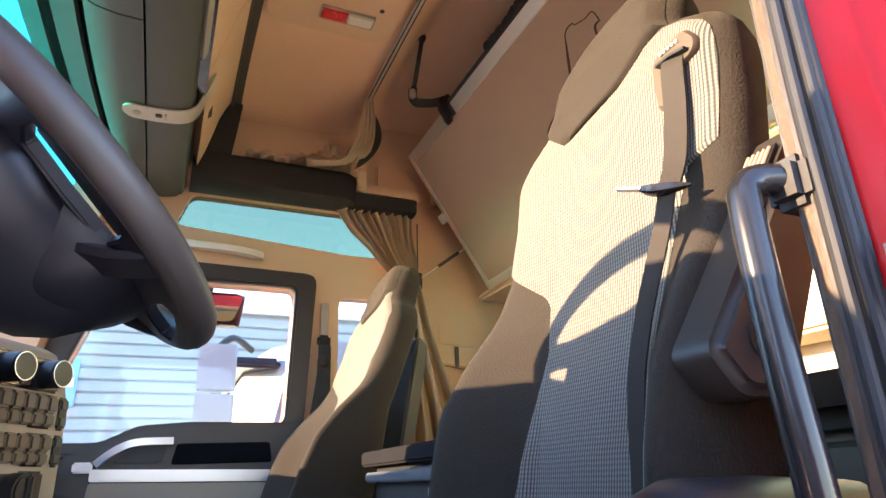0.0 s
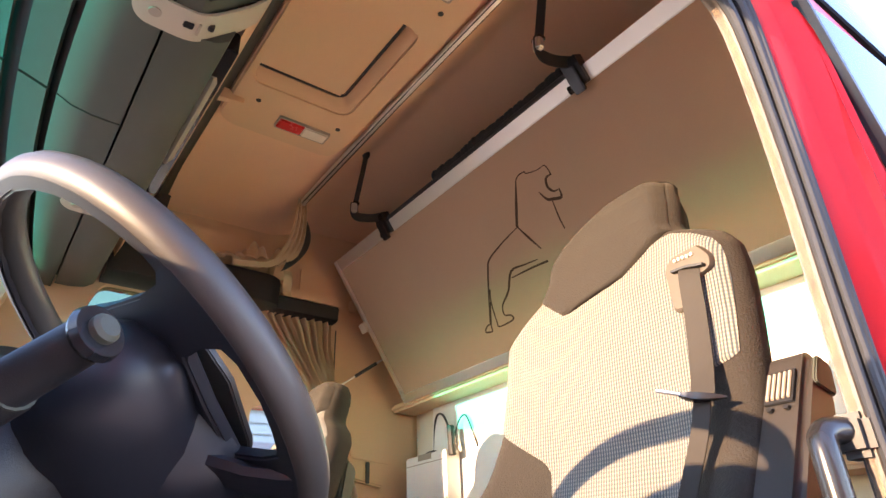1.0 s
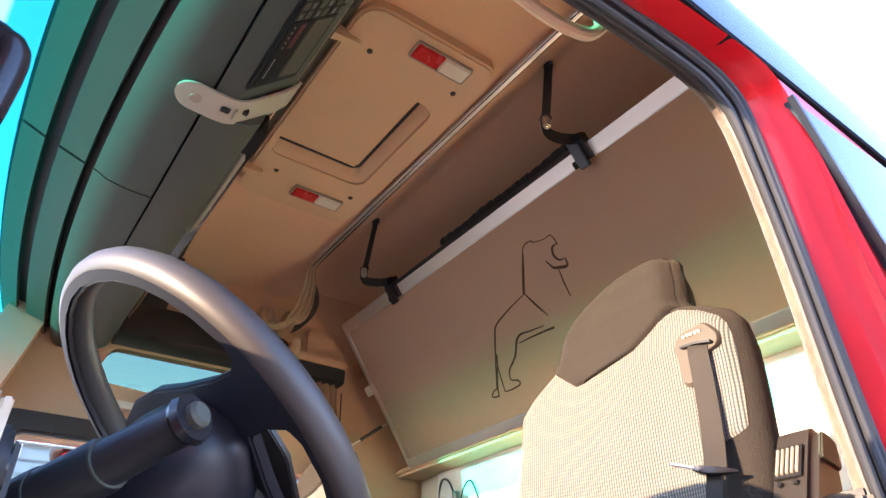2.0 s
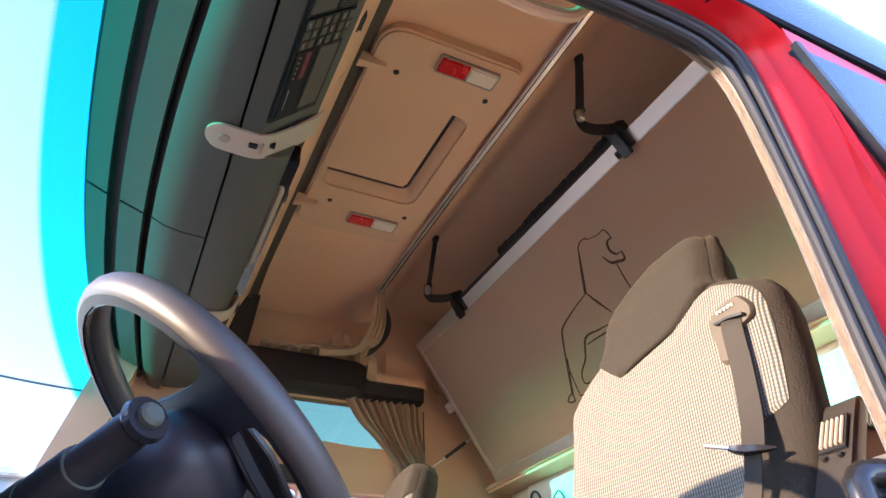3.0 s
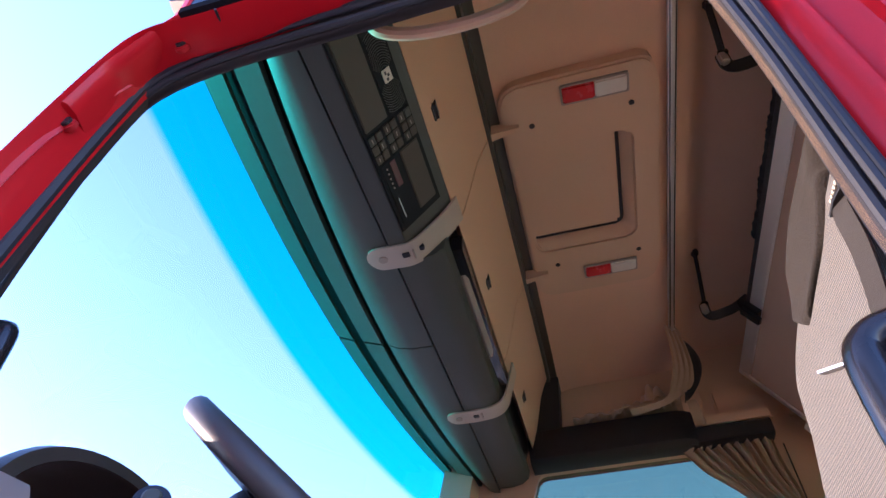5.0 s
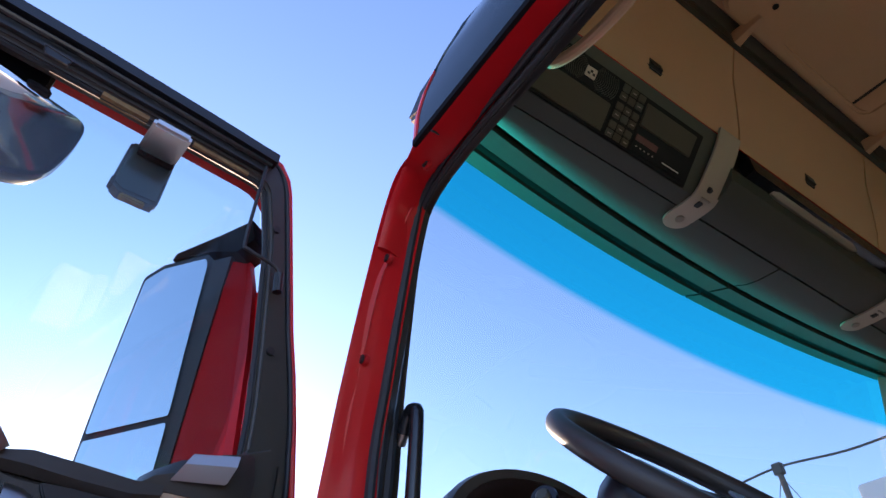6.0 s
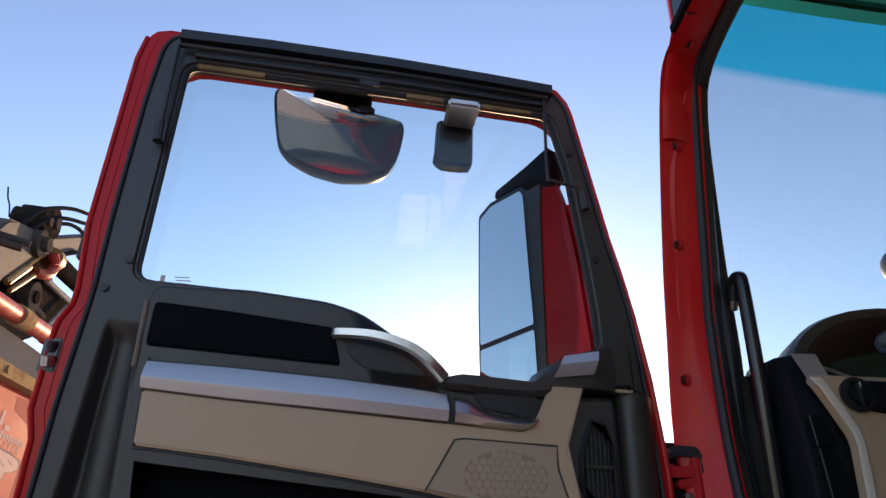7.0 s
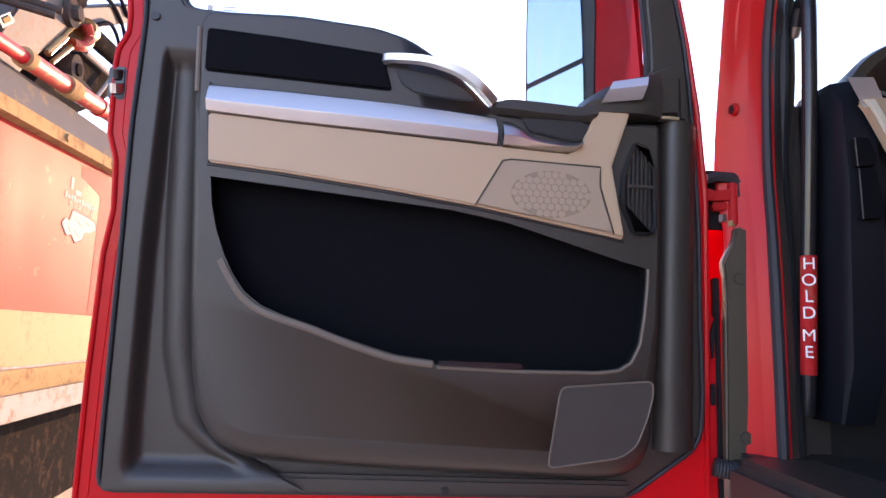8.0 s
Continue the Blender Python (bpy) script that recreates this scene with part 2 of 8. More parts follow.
M["block_grey"] = material("weathered_crane_paint", (0.105, 0.098, 0.088), 0.7, 0, 60, 0.3, 0.3, 8, spec=0.1, dirt=(0.12, 0.07, 0.045), dirt_amount=0.3)
M["rim_leather"] = material("worn_rim_leather", (0.052, 0.046, 0.042), 0.44, 0, 900, 0.12, 0.10, 8)
M["belt_trim"] = material("belt_slot_plastic", (0.075, 0.060, 0.045), 0.6, 0, 500, 0.1, 0.15, 10)
M["insert_grey"] = material("satin_grey_insert", (0.20, 0.215, 0.245), 0.45, 0.1, 700, 0.06, 0.05, 8)
M["hose"] = material("black_hose", (0.016, 0.016, 0.018), 0.5, 0, 200, 0.1, 0.1, 12)


# ---- mesh helpers ----
def thing(name, label, category, at=(0, 0, 0), group="", kind=""):
    ob = new(name)
    ob.empty_display_size = 0.1
    ob.location = at
    return tagged(ob, label, category, group, kind)


def part(name, bm, mat, parent=None, label="", sharp=35, local=False):
    """Links bm as one mesh under parent; bm is in world metres unless local."""
    me = bpy.data.meshes.new(name)
    bmesh.ops.recalc_face_normals(bm, faces=bm.faces)
    bm.to_mesh(me)
    bm.free()
    me.materials.append(M[mat] if isinstance(mat, str) else mat)
    me.polygons.foreach_set("use_smooth", [True] * len(me.polygons))
    me.set_sharp_from_angle(angle=radians(sharp))
    ob = new(name, me)
    if parent:
        ob.parent = parent
        if not local:
            base, up = Matrix(), parent
            while up:
                base = up.matrix_basis.copy() @ up.matrix_parent_inverse if False else up.matrix_parent_inverse @ up.matrix_basis @ base
                up = up.parent
            ob.matrix_parent_inverse = base.inverted()
    if label:
        ob["label"] = label
    return ob


def solid(name, bm, mat, label, category="", kind="structure", group="", sharp=35):
    return tagged(part(name, bm, mat, None, "", sharp), label, category, group, kind)


def place(axis, u, v, w):
    """Plane coordinates (u, v) at depth w along axis, as a world point."""
    return {"x": (w, u, v), "y": (u, w, v), "z": (u, v, w)}[axis]


def plate(axis, outer, a, b, holes=(), bm=None, bevel=0.0, seg=2):
    """A flat panel between a and b along axis, with openings that go through."""
    bm = bm or bmesh.new()
    tmp = bmesh.new()
    edges = []
    for loop in (outer, *holes):
        vs = [tmp.verts.new(place(axis, u, v, a)) for u, v in loop]
        edges += [tmp.edges.new((vs[i - 1], vs[i])) for i in range(len(vs))]
    bmesh.ops.triangle_fill(tmp, use_beauty=True, edges=edges)
    bmesh.ops.dissolve_limit(tmp, angle_limit=0.01, verts=tmp.verts, edges=tmp.edges)
    got = bmesh.ops.extrude_face_region(tmp, geom=list(tmp.faces))
    shift = Vector(place(axis, 0, 0, b)) - Vector(place(axis, 0, 0, a))
    bmesh.ops.translate(tmp, verts=[g for g in got["geom"] if isinstance(g, bmesh.types.BMVert)], vec=shift)
    bmesh.ops.recalc_face_normals(tmp, faces=tmp.faces)
    if bevel:
        es = [e for e in tmp.edges if len(e.link_faces) == 2 and e.calc_face_angle(0) > 0.9]
        bmesh.ops.bevel(tmp, geom=es, offset=bevel, segments=seg, affect="EDGES", clamp_overlap=True)
    return merge(bm, tmp)


def merge(bm, tmp):
    me = bpy.data.meshes.new("tmp")
    tmp.to_mesh(me)
    tmp.free()
    bm.from_mesh(me)
    bpy.data.meshes.remove(me)
    return bm


def box(x0, x1, y0, y1, z0, z1, bevel=0.006, seg=2, bm=None, turn=None):
    """A box with rounded edges; turn: a matrix about its centre."""
    tmp = bmesh.new()
    bmesh.ops.create_cube(tmp, size=1)
    c = Vector(((x0 + x1) / 2, (y0 + y1) / 2, (z0 + z1) / 2))
    bmesh.ops.scale(tmp, vec=(x1 - x0, y1 - y0, z1 - z0), verts=tmp.verts)
    if bevel:
        bmesh.ops.bevel(tmp, geom=list(tmp.edges), offset=bevel, segments=seg, affect="EDGES", clamp_overlap=True)
    if turn is not None:
        bmesh.ops.transform(tmp, matrix=turn, verts=tmp.verts)
    bmesh.ops.translate(tmp, vec=c, verts=tmp.verts)
    return merge(bm or bmesh.new(), tmp)


def smooth_path(pts, n=6, closed=False):
    """A curve through the points (Catmull-Rom)."""
    P = [Vector(p) for p in pts]
    out, k = [], len(P)
    for i in range(k if closed else k - 1):
        if closed:
            a, b, c, d = P[i - 1], P[i], P[(i + 1) % k], P[(i + 2) % k]
        else:
            a, b, c, d = P[max(i - 1, 0)], P[i], P[i + 1], P[min(i + 2, k - 1)]
        for j in range(n):
            t = j / n
            out.append(0.5 * (2 * b + (c - a) * t + (2 * a - 5 * b + 4 * c - d) * t * t + (3 * b - a - 3 * c + d) * t ** 3))
    if not closed:
        out.append(P[-1])
    return out


def sweep(path, profile, closed=False, bm=None, up=(0, 0, 1), scale=None):
    """Carries a closed 2D profile along a path of 3D points."""
    bm = bm or bmesh.new()
    P = [Vector(p) for p in path]
    rings, n = [], len(P)
    up = Vector(up)
    for i, p in enumerate(P):
        a, b = (P[i - 1], P[(i + 1) % n]) if closed else (P[max(i - 1, 0)], P[min(i + 1, n - 1)])
        t = (b - a).normalized()
        s = t.cross(up)
        if s.length < 0.05:
            s = t.cross(Vector((0.3, 0.9, 0.1)))
        s.normalize()
        u = s.cross(t)
        k = scale[i] if scale else 1.0
        rings.append([bm.verts.new(p + s * x * k + u * y * k) for x, y in profile])
    m = len(profile)
    for i in range(n if closed else n - 1):
        r, q = rings[i], rings[(i + 1) % n]
        for j in range(m):
            bm.faces.new((r[j], r[(j + 1) % m], q[(j + 1) % m], q[j]))
    if not closed:
        bm.faces.new(rings[0])
        bm.faces.new(rings[-1][::-1])
    return bm


def ring(r, n=10, sx=1.0):
    return [(r * sx * math.cos(2 * math.pi * i / n), r * math.sin(2 * math.pi * i / n)) for i in range(n)]


def tube(path, r, n=10, closed=False, bm=None, up=(0, 0, 1), scale=None):
    return sweep(path, ring(r, n), closed, bm, up, scale)


def band_profile(w, t):
    return [(-w / 2, -t / 2), (w / 2, -t / 2), (w / 2, t / 2), (-w / 2, t / 2)]


def loft(rings, cap=True, bm=None, wrap=True):
    """Skins rings of points, all of one count."""
    bm = bm or bmesh.new()
    R = [[bm.verts.new(p) for p in r] for r in rings]
    m = len(R[0])
    for a, b in zip(R[:-1], R[1:]):
        for j in range(m if wrap else m - 1):
            bm.faces.new((a[j], a[(j + 1) % m], b[(j + 1) % m], b[j]))
    if cap and wrap:
        bm.faces.new(R[0])
        bm.faces.new(R[-1][::-1])
    return bm


def sheet(fn, us, vs, depth=None, bm=None):
    """A surface fn(u, v) -> point over the grid; depth: a vector that thickens it."""
    bm = bm or bmesh.new()
    nu, nv = len(us), len(vs)
    layers = [(0, 0, 0)] + ([depth] if depth else [])
    G = [[[bm.verts.new(Vector(fn(u, v)) + Vector(d)) for v in vs] for u in us] for d in layers]
    for k, g in enumerate(G):
        for i in range(nu - 1):
            for j in range(nv - 1):
                q = (g[i][j], g[i + 1][j], g[i + 1][j + 1], g[i][j + 1])
                bm.faces.new(q if k == 0 else q[::-1])
    if depth:
        rim = [(i, 0) for i in range(nu)] + [(nu - 1, j) for j in range(1, nv)] + [(i, nv - 1) for i in range(nu - 2, -1, -1)] + [(0, j) for j in range(nv - 2, 0, -1)]
        for (i, j), (p, q) in zip(rim, rim[1:] + rim[:1]):
            bm.faces.new((G[0][i][j], G[0][p][q], G[1][p][q], G[1][i][j]))
    return bm


def disc(axis, c, r, depth, n=20, bm=None, bevel=0.0):
    pts = [(r * math.cos(2 * math.pi * i / n), r * math.sin(2 * math.pi * i / n)) for i in range(n)]
    k = "xyz".index(axis)
    o = [c[i] for i in range(3) if i != k]
    return plate(axis, [(o[0] + u, o[1] + v) for u, v in pts], c[k], c[k] + depth, bm=bm, bevel=bevel)


def span(a, b, n):
    return [a + (b - a) * i / (n - 1) for i in range(n)]


def rounded(pts, r, n=4):
    """A polygon with its corners rounded."""
    out, k = [], len(pts)
    for i in range(k):
        p, a, b = Vector(pts[i]), Vector(pts[i - 1]), Vector(pts[(i + 1) % k])
        d, e = (a - p), (b - p)
        q = min(r, d.length * 0.45, e.length * 0.45)
        s, t = p + d.normalized() * q, p + e.normalized() * q
        for j in range(n + 1):
            f = j / n
            out.append(tuple((1 - f) ** 2 * s + 2 * f * (1 - f) * p + f * f * t))
    return out


def interp(table, z):
    return float(np.interp(z, [a for a, _ in table], [b for _, b in table]))


# ---- the cab's shell ----
FLOOR, CEIL, LEFT, RIGHT, REAR = 1.30, 3.27, 0.06, 2.37, 1.95

# door opening on the driver's side: outer edge of the red frame, its edge at the rubber, the rubber's inner edge
OUTER3 = [(-0.005, 0.045, 1.20), (-0.012, 0.040, 1.55), (-0.020, 0.034, 1.68), (-0.022, 0.02, 1.80), (0.017, 0.02, 2.0), (0.045, 0.02, 2.12), (0.098, 0.02, 2.30), (0.157, 0.018, 2.446),
          (0.21, 0.015, 2.497), (0.30, 0.015, 2.496), (0.48, 0.014, 2.502), (0.70, 0.010, 2.502), (0.87, 0.005, 2.512), (0.955, 0.0, 2.50), (1.00, 0.0, 2.44), (1.015, -0.008, 2.2), (1.02, -0.02, 1.94), (1.01, -0.03, 1.65), (1.0, -0.03, 1.20)]
INNER3 = [(0.05, 0.09, 1.20), (0.045, 0.09, 1.50), (0.038, 0.09, 1.68), (0.03, 0.09, 1.80), (0.038, 0.09, 2.0), (0.065, 0.09, 2.12), (0.107, 0.09, 2.30), (0.15, 0.088, 2.44),
          (0.20, 0.082, 2.495), (0.32, 0.07, 2.515), (0.50, 0.055, 2.508), (0.70, 0.05, 2.508), (0.85, 0.05, 2.512), (0.925, 0.048, 2.492), (0.957, 0.046, 2.43), (0.957, 0.045, 2.20), (0.953, 0.045, 1.94), (0.955, 0.045, 1.65), (0.95, 0.045, 1.20)]
SEAL3 = [(0.01, 0.14, 1.20), (0.00, 0.14, 1.59), (-0.004, 0.14, 1.68), (-0.01, 0.14, 1.80), (0.012, 0.14, 1.97), (0.020, 0.14, 2.12), (0.045, 0.138, 2.30), (0.095, 0.122, 2.42),
         (0.175, 0.098, 2.477), (0.31, 0.085, 2.492), (0.50, 0.078, 2.487), (0.70, 0.072, 2.488), (0.83, 0.070, 2.488), (0.893, 0.068, 2.468), (0.932, 0.066, 2.41), (0.944, 0.065, 2.20), (0.938, 0.065, 1.94), (0.940, 0.065, 1.65), (0.938, 0.065, 1.20)]
O3, I3, S3 = (smooth_path(q, 4) for q in (OUTER3, INNER3, SEAL3))


def frame_ring(o, i):
    """Section of the red frame: rolled outer edge, raised welt, step to the rubber."""
    f = lambda k, d=0.0: o.lerp(i, k) + Vector((0, -d, 0))
    back = Vector((0, 0.05, 0))
    return [o + back, o + Vector((0, 0.02, 0)), f(0.0, 0.0), f(0.05, 0.008), f(0.22, 0.009), f(0.26, 0.0), f(0.62, 0.0), f(0.66, 0.008), f(0.72, 0.008), f(0.76, 0.0), f(1.0, -0.004), f(0.97, -0.015), o.lerp(i, 0.7) + Vector((0, 0.03, 0))]


solid("wall_left", loft([frame_ring(o, i) for o, i in zip(O3, I3)], cap=True), "red", "glossy red painted frame of the open cab door", sharp=50)
for p, r in (((0.1197, 0.051, 2.3487), 0.011), ((0.0627, 0.048, 2.156), 0.011), ((0.011, 0.044, 1.905), 0.011), ((0.245, 0.0525, 2.500), 0.012)):
    s = thing("frame_bolt", "dark bolt with a washer in the red door frame", "bolt", p, "bolts of the door frame")
    part("washer", plate("y", [(p[0] + r * math.cos(a), p[2] + r * math.sin(a)) for a in span(0, 2 * math.pi, 15)[:-1]], p[1] - 0.006, p[1] + 0.004, bevel=0.002), "red_dull", s)
    part("head", plate("y", [(p[0] + 0.0088 * math.cos(a), p[2] + 0.0088 * math.sin(a)) for a in span(0, 2 * math.pi, 7)[:-1]], p[1] - 0.010, p[1] - 0.004, bevel=0.001), "black", s)
# red side behind the opening and its lower part
solid("wall_left_rear", sheet(lambda u, v: (1.0 + 1.04 * u, -0.03 + 0.03 * v + 0.005 * u, 1.05 + 1.455 * v), span(0, 1, 6), span(0, 1, 12), (0, 0.05, 0)), "red", "glossy red cab side behind the door")
solid("wall_left_low", sheet(lambda u, v: (-0.16 + 1.2 * u, -0.03 + 0.05 * v, 1.0 + 0.22 * v), span(0, 1, 8), span(0, 1, 5), (0, 0.08, 0)), "red", "red lower cab side under the door")
# rubber seal round the opening: flange and lips
seal = thing("door_seal", "grey-black rubber seal round the door opening", "door seal", (0.05, 0.1, 1.25), kind="structure")


def outward(p, d):
    """p moved away from the opening's middle, in the plane of the door."""
    q = Vector((p.x - 0.5, 0, (p.z - 1.75) * (0.25 if p.z < 2.3 else 0.8)))
    return p + q.normalized() * d


part("flange", loft([[i + Vector((0, 0.004, 0)), i.lerp(s, 0.5) + Vector((0, 0.002, 0)), s, s + Vector((0, 0.015, 0)), outward(s, 0.03) + Vector((0, 0.02, 0)), outward(i, 0.01) + Vector((0, 0.03, 0))] for i, s in zip(I3, S3)]), "charcoal", seal)
n_a = 54
solid("pillar_trim_rear", loft([[s + Vector((0, 0.004, 0)), s + Vector((0, 0.013, 0)), outward(s, 0.006) + Vector((0, 0.015, 0)), outward(s, 0.006) + Vector((0, 0.004, 0))] for s in S3[n_a:]]), "beige", "beige inner trim strip of the door's rear pillar")
solid("pillar_trim_front", loft([[s + Vector((0, 0.004, 0)), s + Vector((0, 0.010, 0)), outward(s, 0.05) + Vector((0, 0.012, 0)), outward(s, 0.04) + Vector((0, 0.004, 0))] for s in S3[:n_a + 1]]), "charcoal", "charcoal inner trim of the windscreen pillar")
for k, r, d in ((0.10, 0.010, 0.004), (0.42, 0.012, 0.006), (0.86, 0.013, 0.004)):
    part("lip", tube([i.lerp(s, k) + Vector((0, -d, 0)) for i, s in zip(I3, S3)], r, 8, up=(0, 1, 0), scale=[min(1.0, max(0.42, (i - s).length / 0.07)) for i, s in zip(I3, S3)]), "rubber", seal)
# upper side: dark glazed band over the door and beside the bunk
LEAN = [(2.30, 0.024), (2.446, 0.022), (2.53, 0.016), (2.60, 0.011), (2.70, 0.014), (2.80, 0.04), (2.95, 0.10), (3.20, 0.21), (3.50, 0.40)]
NOSE = [(2.30, 0.102), (2.446, 0.160), (2.497, 0.214), (2.53, 0.257), (2.60, 0.272), (2.65, 0.292), (2.685, 0.326), (2.76, 0.378), (2.985, 0.465), (3.20, 0.60), (3.50, 0.85)]
solid("wall_left_upper", sheet(lambda u, v: (interp(NOSE, 2.532 + 0.963 * v) * (1 - u) + 2.05 * u, interp(LEAN, 2.532 + 0.963 * v), 2.532 + 0.963 * v), span(0, 1, 24), span(0, 1, 32), (0, 0.02, 0)),
      "pane_dark", "dark tinted glossy side band above the cab door")
solid("gutter_left", sweep([(0.262, 0.021, 2.515), (0.34, 0.020, 2.516), (0.7, 0.016, 2.519), (1.3, 0.012, 2.522), (2.04, 0.010, 2.522)], band_profile(0.016, 0.032), up=(0, 1, 0)), "rubber_matt", "black rubber strip under the side band")


def nose(z):
    """Section of the rounded skin in front of the side band."""
    x, y = interp(NOSE, z), interp(LEAN, z)
    k = interp([(2.30, 0.15), (2.44, 0.35), (2.52, 0.85), (2.60, 1.0), (3.5, 1.0)], z)
    return [(x + 0.004, y + 0.020, z), (x + 0.004, y + 0.002, z), (x, y - 0.003, z), (x - 0.012 * k, y - 0.001, z), (x - 0.024 * k, y + 0.006, z), (x - 0.034 * k, y + 0.018, z), (x - 0.042 * k, y + 0.036, z), (x - 0.048 * k, y + 0.060, z), (x - 0.030 * k, y + 0.062, z)]


solid("nose_left", loft([nose(z) for z in span(2.36, 2.683, 22)]), "red", "red rounded corner in front of the dark side band", sharp=60)
solid("nose_left_upper", loft([nose(z) for z in span(2.685, 3.48, 22)]), "pane_dark", "dark glossy rounded corner of the side band", sharp=60)
solid("frame_seam", sweep([(0.322, 0.008, 2.492), (0.318, 0.030, 2.499), (0.312, 0.056, 2.505)], ring(0.0020, 6), up=(1, 0, 0)), "black", "dark weld seam across the red door frame")
solid("window_side_left", sheet(lambda u, v: (interp([(0, 1.185), (1, 0.988)], v) + (0.80 - 0.05 * v) * u, interp([(0, -0.034), (1, -0.008)], v) - 0.010 * math.sin(math.pi * u), 1.72 + 0.725 * v), span(0, 1, 10), span(0, 1, 10), (0, 0.012, 0)), "pane_dark", "dark tinted glossy side panel behind the door")
solid("deflector_edge", sweep([(0.986, -0.010, 2.447), (1.085, -0.023, 2.085), (1.184, -0.037, 1.72)], band_profile(0.012, 0.010), up=(0, 1, 0)), "black", "black rubber edge of the dark side panel")
solid("wall_left_lining", plate("y", [(1.30, 2.62), (1.30, 1.3), (1.95, 1.3), (1.95, 2.62)], 0.08, 0.11), "beige", "beige inner lining of the cab side")
solid("wall_left_lining_upper", sheet(lambda u, v: (interp(NOSE, 2.61 + 0.86 * v) * (1 - u) + 1.95 * u - 0.02 * (1 - u), max(0.10, interp(LEAN, 2.61 + 0.86 * v) + 0.035), 2.61 + 0.86 * v), span(0, 1, 24), span(0, 1, 14), (0, 0.012, 0)), "beige", "beige upper lining of the cab side")

# roof and ceiling
def roof_z(x, y):
    side = max(0.0, abs(y - 1.22) - 0.85)
    if 0.66 < x < 1.06 and 0.94 < y < 1.47:
        return 3.305
    return interp([(0.3, 3.23), (0.64, 3.262), (0.68, 3.274), (0.76, 3.282), (1.14, 3.287), (1.22, 3.312), (1.30, 3.362), (1.6, 3.37), (2.0, 3.33)], x) - 0.55 * side ** 1.6


solid("ceiling", sheet(lambda u, v: (u, v, roof_z(u, v)), span(0.615, 2.0, 40), span(0.25, 2.40, 48), (0, 0, 0.05)), "liner", "beige fabric headliner with a stepped rear section", "ceiling")
solid("roof", sheet(lambda u, v: (u, v, interp([(0.15, 2.96), (0.30, 3.18), (0.5, 3.40), (0.9, 3.56), (2.06, 3.58)], u) - 0.16 * (abs(v - 1.22) / 1.17) ** 4), span(0.15, 2.06, 30), span(0.36, 2.36, 30), (0, 0, -0.03)), "red", "red painted cab roof", "roof")
solid("floor", box(-0.15, 2.0, 0.03, 2.42, 1.20, 1.30, 0.01), "black", "black rubber cab floor with a step at the door", "floor")
solid("sill", box(0.03, 0.90, 0.0, 0.16, 1.215, 1.30, 0.02, 3), "charcoal", "charcoal plastic door sill")

# far side wall with its windows
PGLASS = rounded([(0.05, 1.80), (0.26, 2.42), (0.935, 2.42), (0.915, 1.872), (0.55, 1.872), (0.40, 1.86), (0.28, 1.80)], 0.03)
UPWIN = rounded([(0.437, 2.655), (0.492, 2.806), (1.33, 2.806), (1.33, 2.60), (1.157, 2.60)], 0.035)
QWIN = rounded([(1.125, 1.96), (1.125, 2.405), (1.40, 2.405), (1.40, 1.96)], 0.04)
RSIDE = [(-0.12, 1.05), (-0.10, 1.83), (0.05, 2.40), (0.16, 2.80), (0.40, 3.20), (0.7, 3.34), (2.02, 3.36), (2.02, 1.05)]
solid("wall_right", plate("y", RSIDE, RIGHT, RIGHT + 0.06, [PGLASS, UPWIN, QWIN]), "beige", "beige lined passenger side of the cab")
solid("wall_right_outer", plate("y", RSIDE, RIGHT + 0.062, RIGHT + 0.075, [PGLASS, UPWIN, QWIN]), "red", "red outer skin of the passenger side")
for name, loop, mat, lab in (("window_1", PGLASS, "pane", "clear passenger door window"), ("window_2", UPWIN, "pane_teal", "teal tinted upper side window"), ("window_3", QWIN, "pane", "small clear window behind the passenger door")):
    solid(name, plate("y", loop, RIGHT + 0.03, RIGHT + 0.034), mat, lab, "window").visible_shadow = False

# rear wall with a wide panel
RWIN = rounded([(0.30, 1.97), (0.30, 2.56), (2.20, 2.54), (2.24, 1.97)], 0.05)
solid("wall_rear", plate("x", [(0.08, 1.2), (0.08, 3.36), (2.42, 3.36), (2.42, 1.2)], REAR, REAR + 0.05), "cream", "pale rear wall of the cab")
solid("panel_rear", plate("x", RWIN, REAR - 0.025, REAR - 0.002, bevel=0.012, seg=3), "white", "white padded panel on the rear wall", "panel")

# windscreen
def screen_x(y, z):
    return -0.25 + 0.25 * (z - 1.83) + 0.11 * ((y - 1.22) / 1.17) ** 2


solid("windscreen", sheet(lambda u, v: (screen_x(u, 1.72 + v * 1.145), u, 1.72 + v * 1.145), span(0.13, 2.38, 28), span(0, 1, 16)), "screen", "curved windscreen with a blue sun strip along the top", "window").visible_shadow = True


def corner(u, v):
    """Red skin of the windscreen pillar, from the glass back to the door frame and the side band."""
    z = 1.60 + 1.38 * v
    back = (interp([(q[2], q[0]) for q in OUTER3[:7]] + [(2.40, 0.130), (2.50, 0.182), (2.53, 0.218), (2.60, 0.226), (2.685, 0.280), (2.985, 0.42)], z), interp([(2.3, 0.03), (2.45, 0.055), (2.565, 0.072), (2.70, 0.072), (2.985, 0.17)], z))
    front = (screen_x(0.13, z) - 0.004, 0.13)
    bulge = 0.035 * math.sin(math.pi * u)
    return (front[0] + (back[0] - front[0]) * u - bulge * 0.3, front[1] + (back[1] - front[1]) * u - bulge * 0.35 * (0 if z < 2.45 else 1), z)


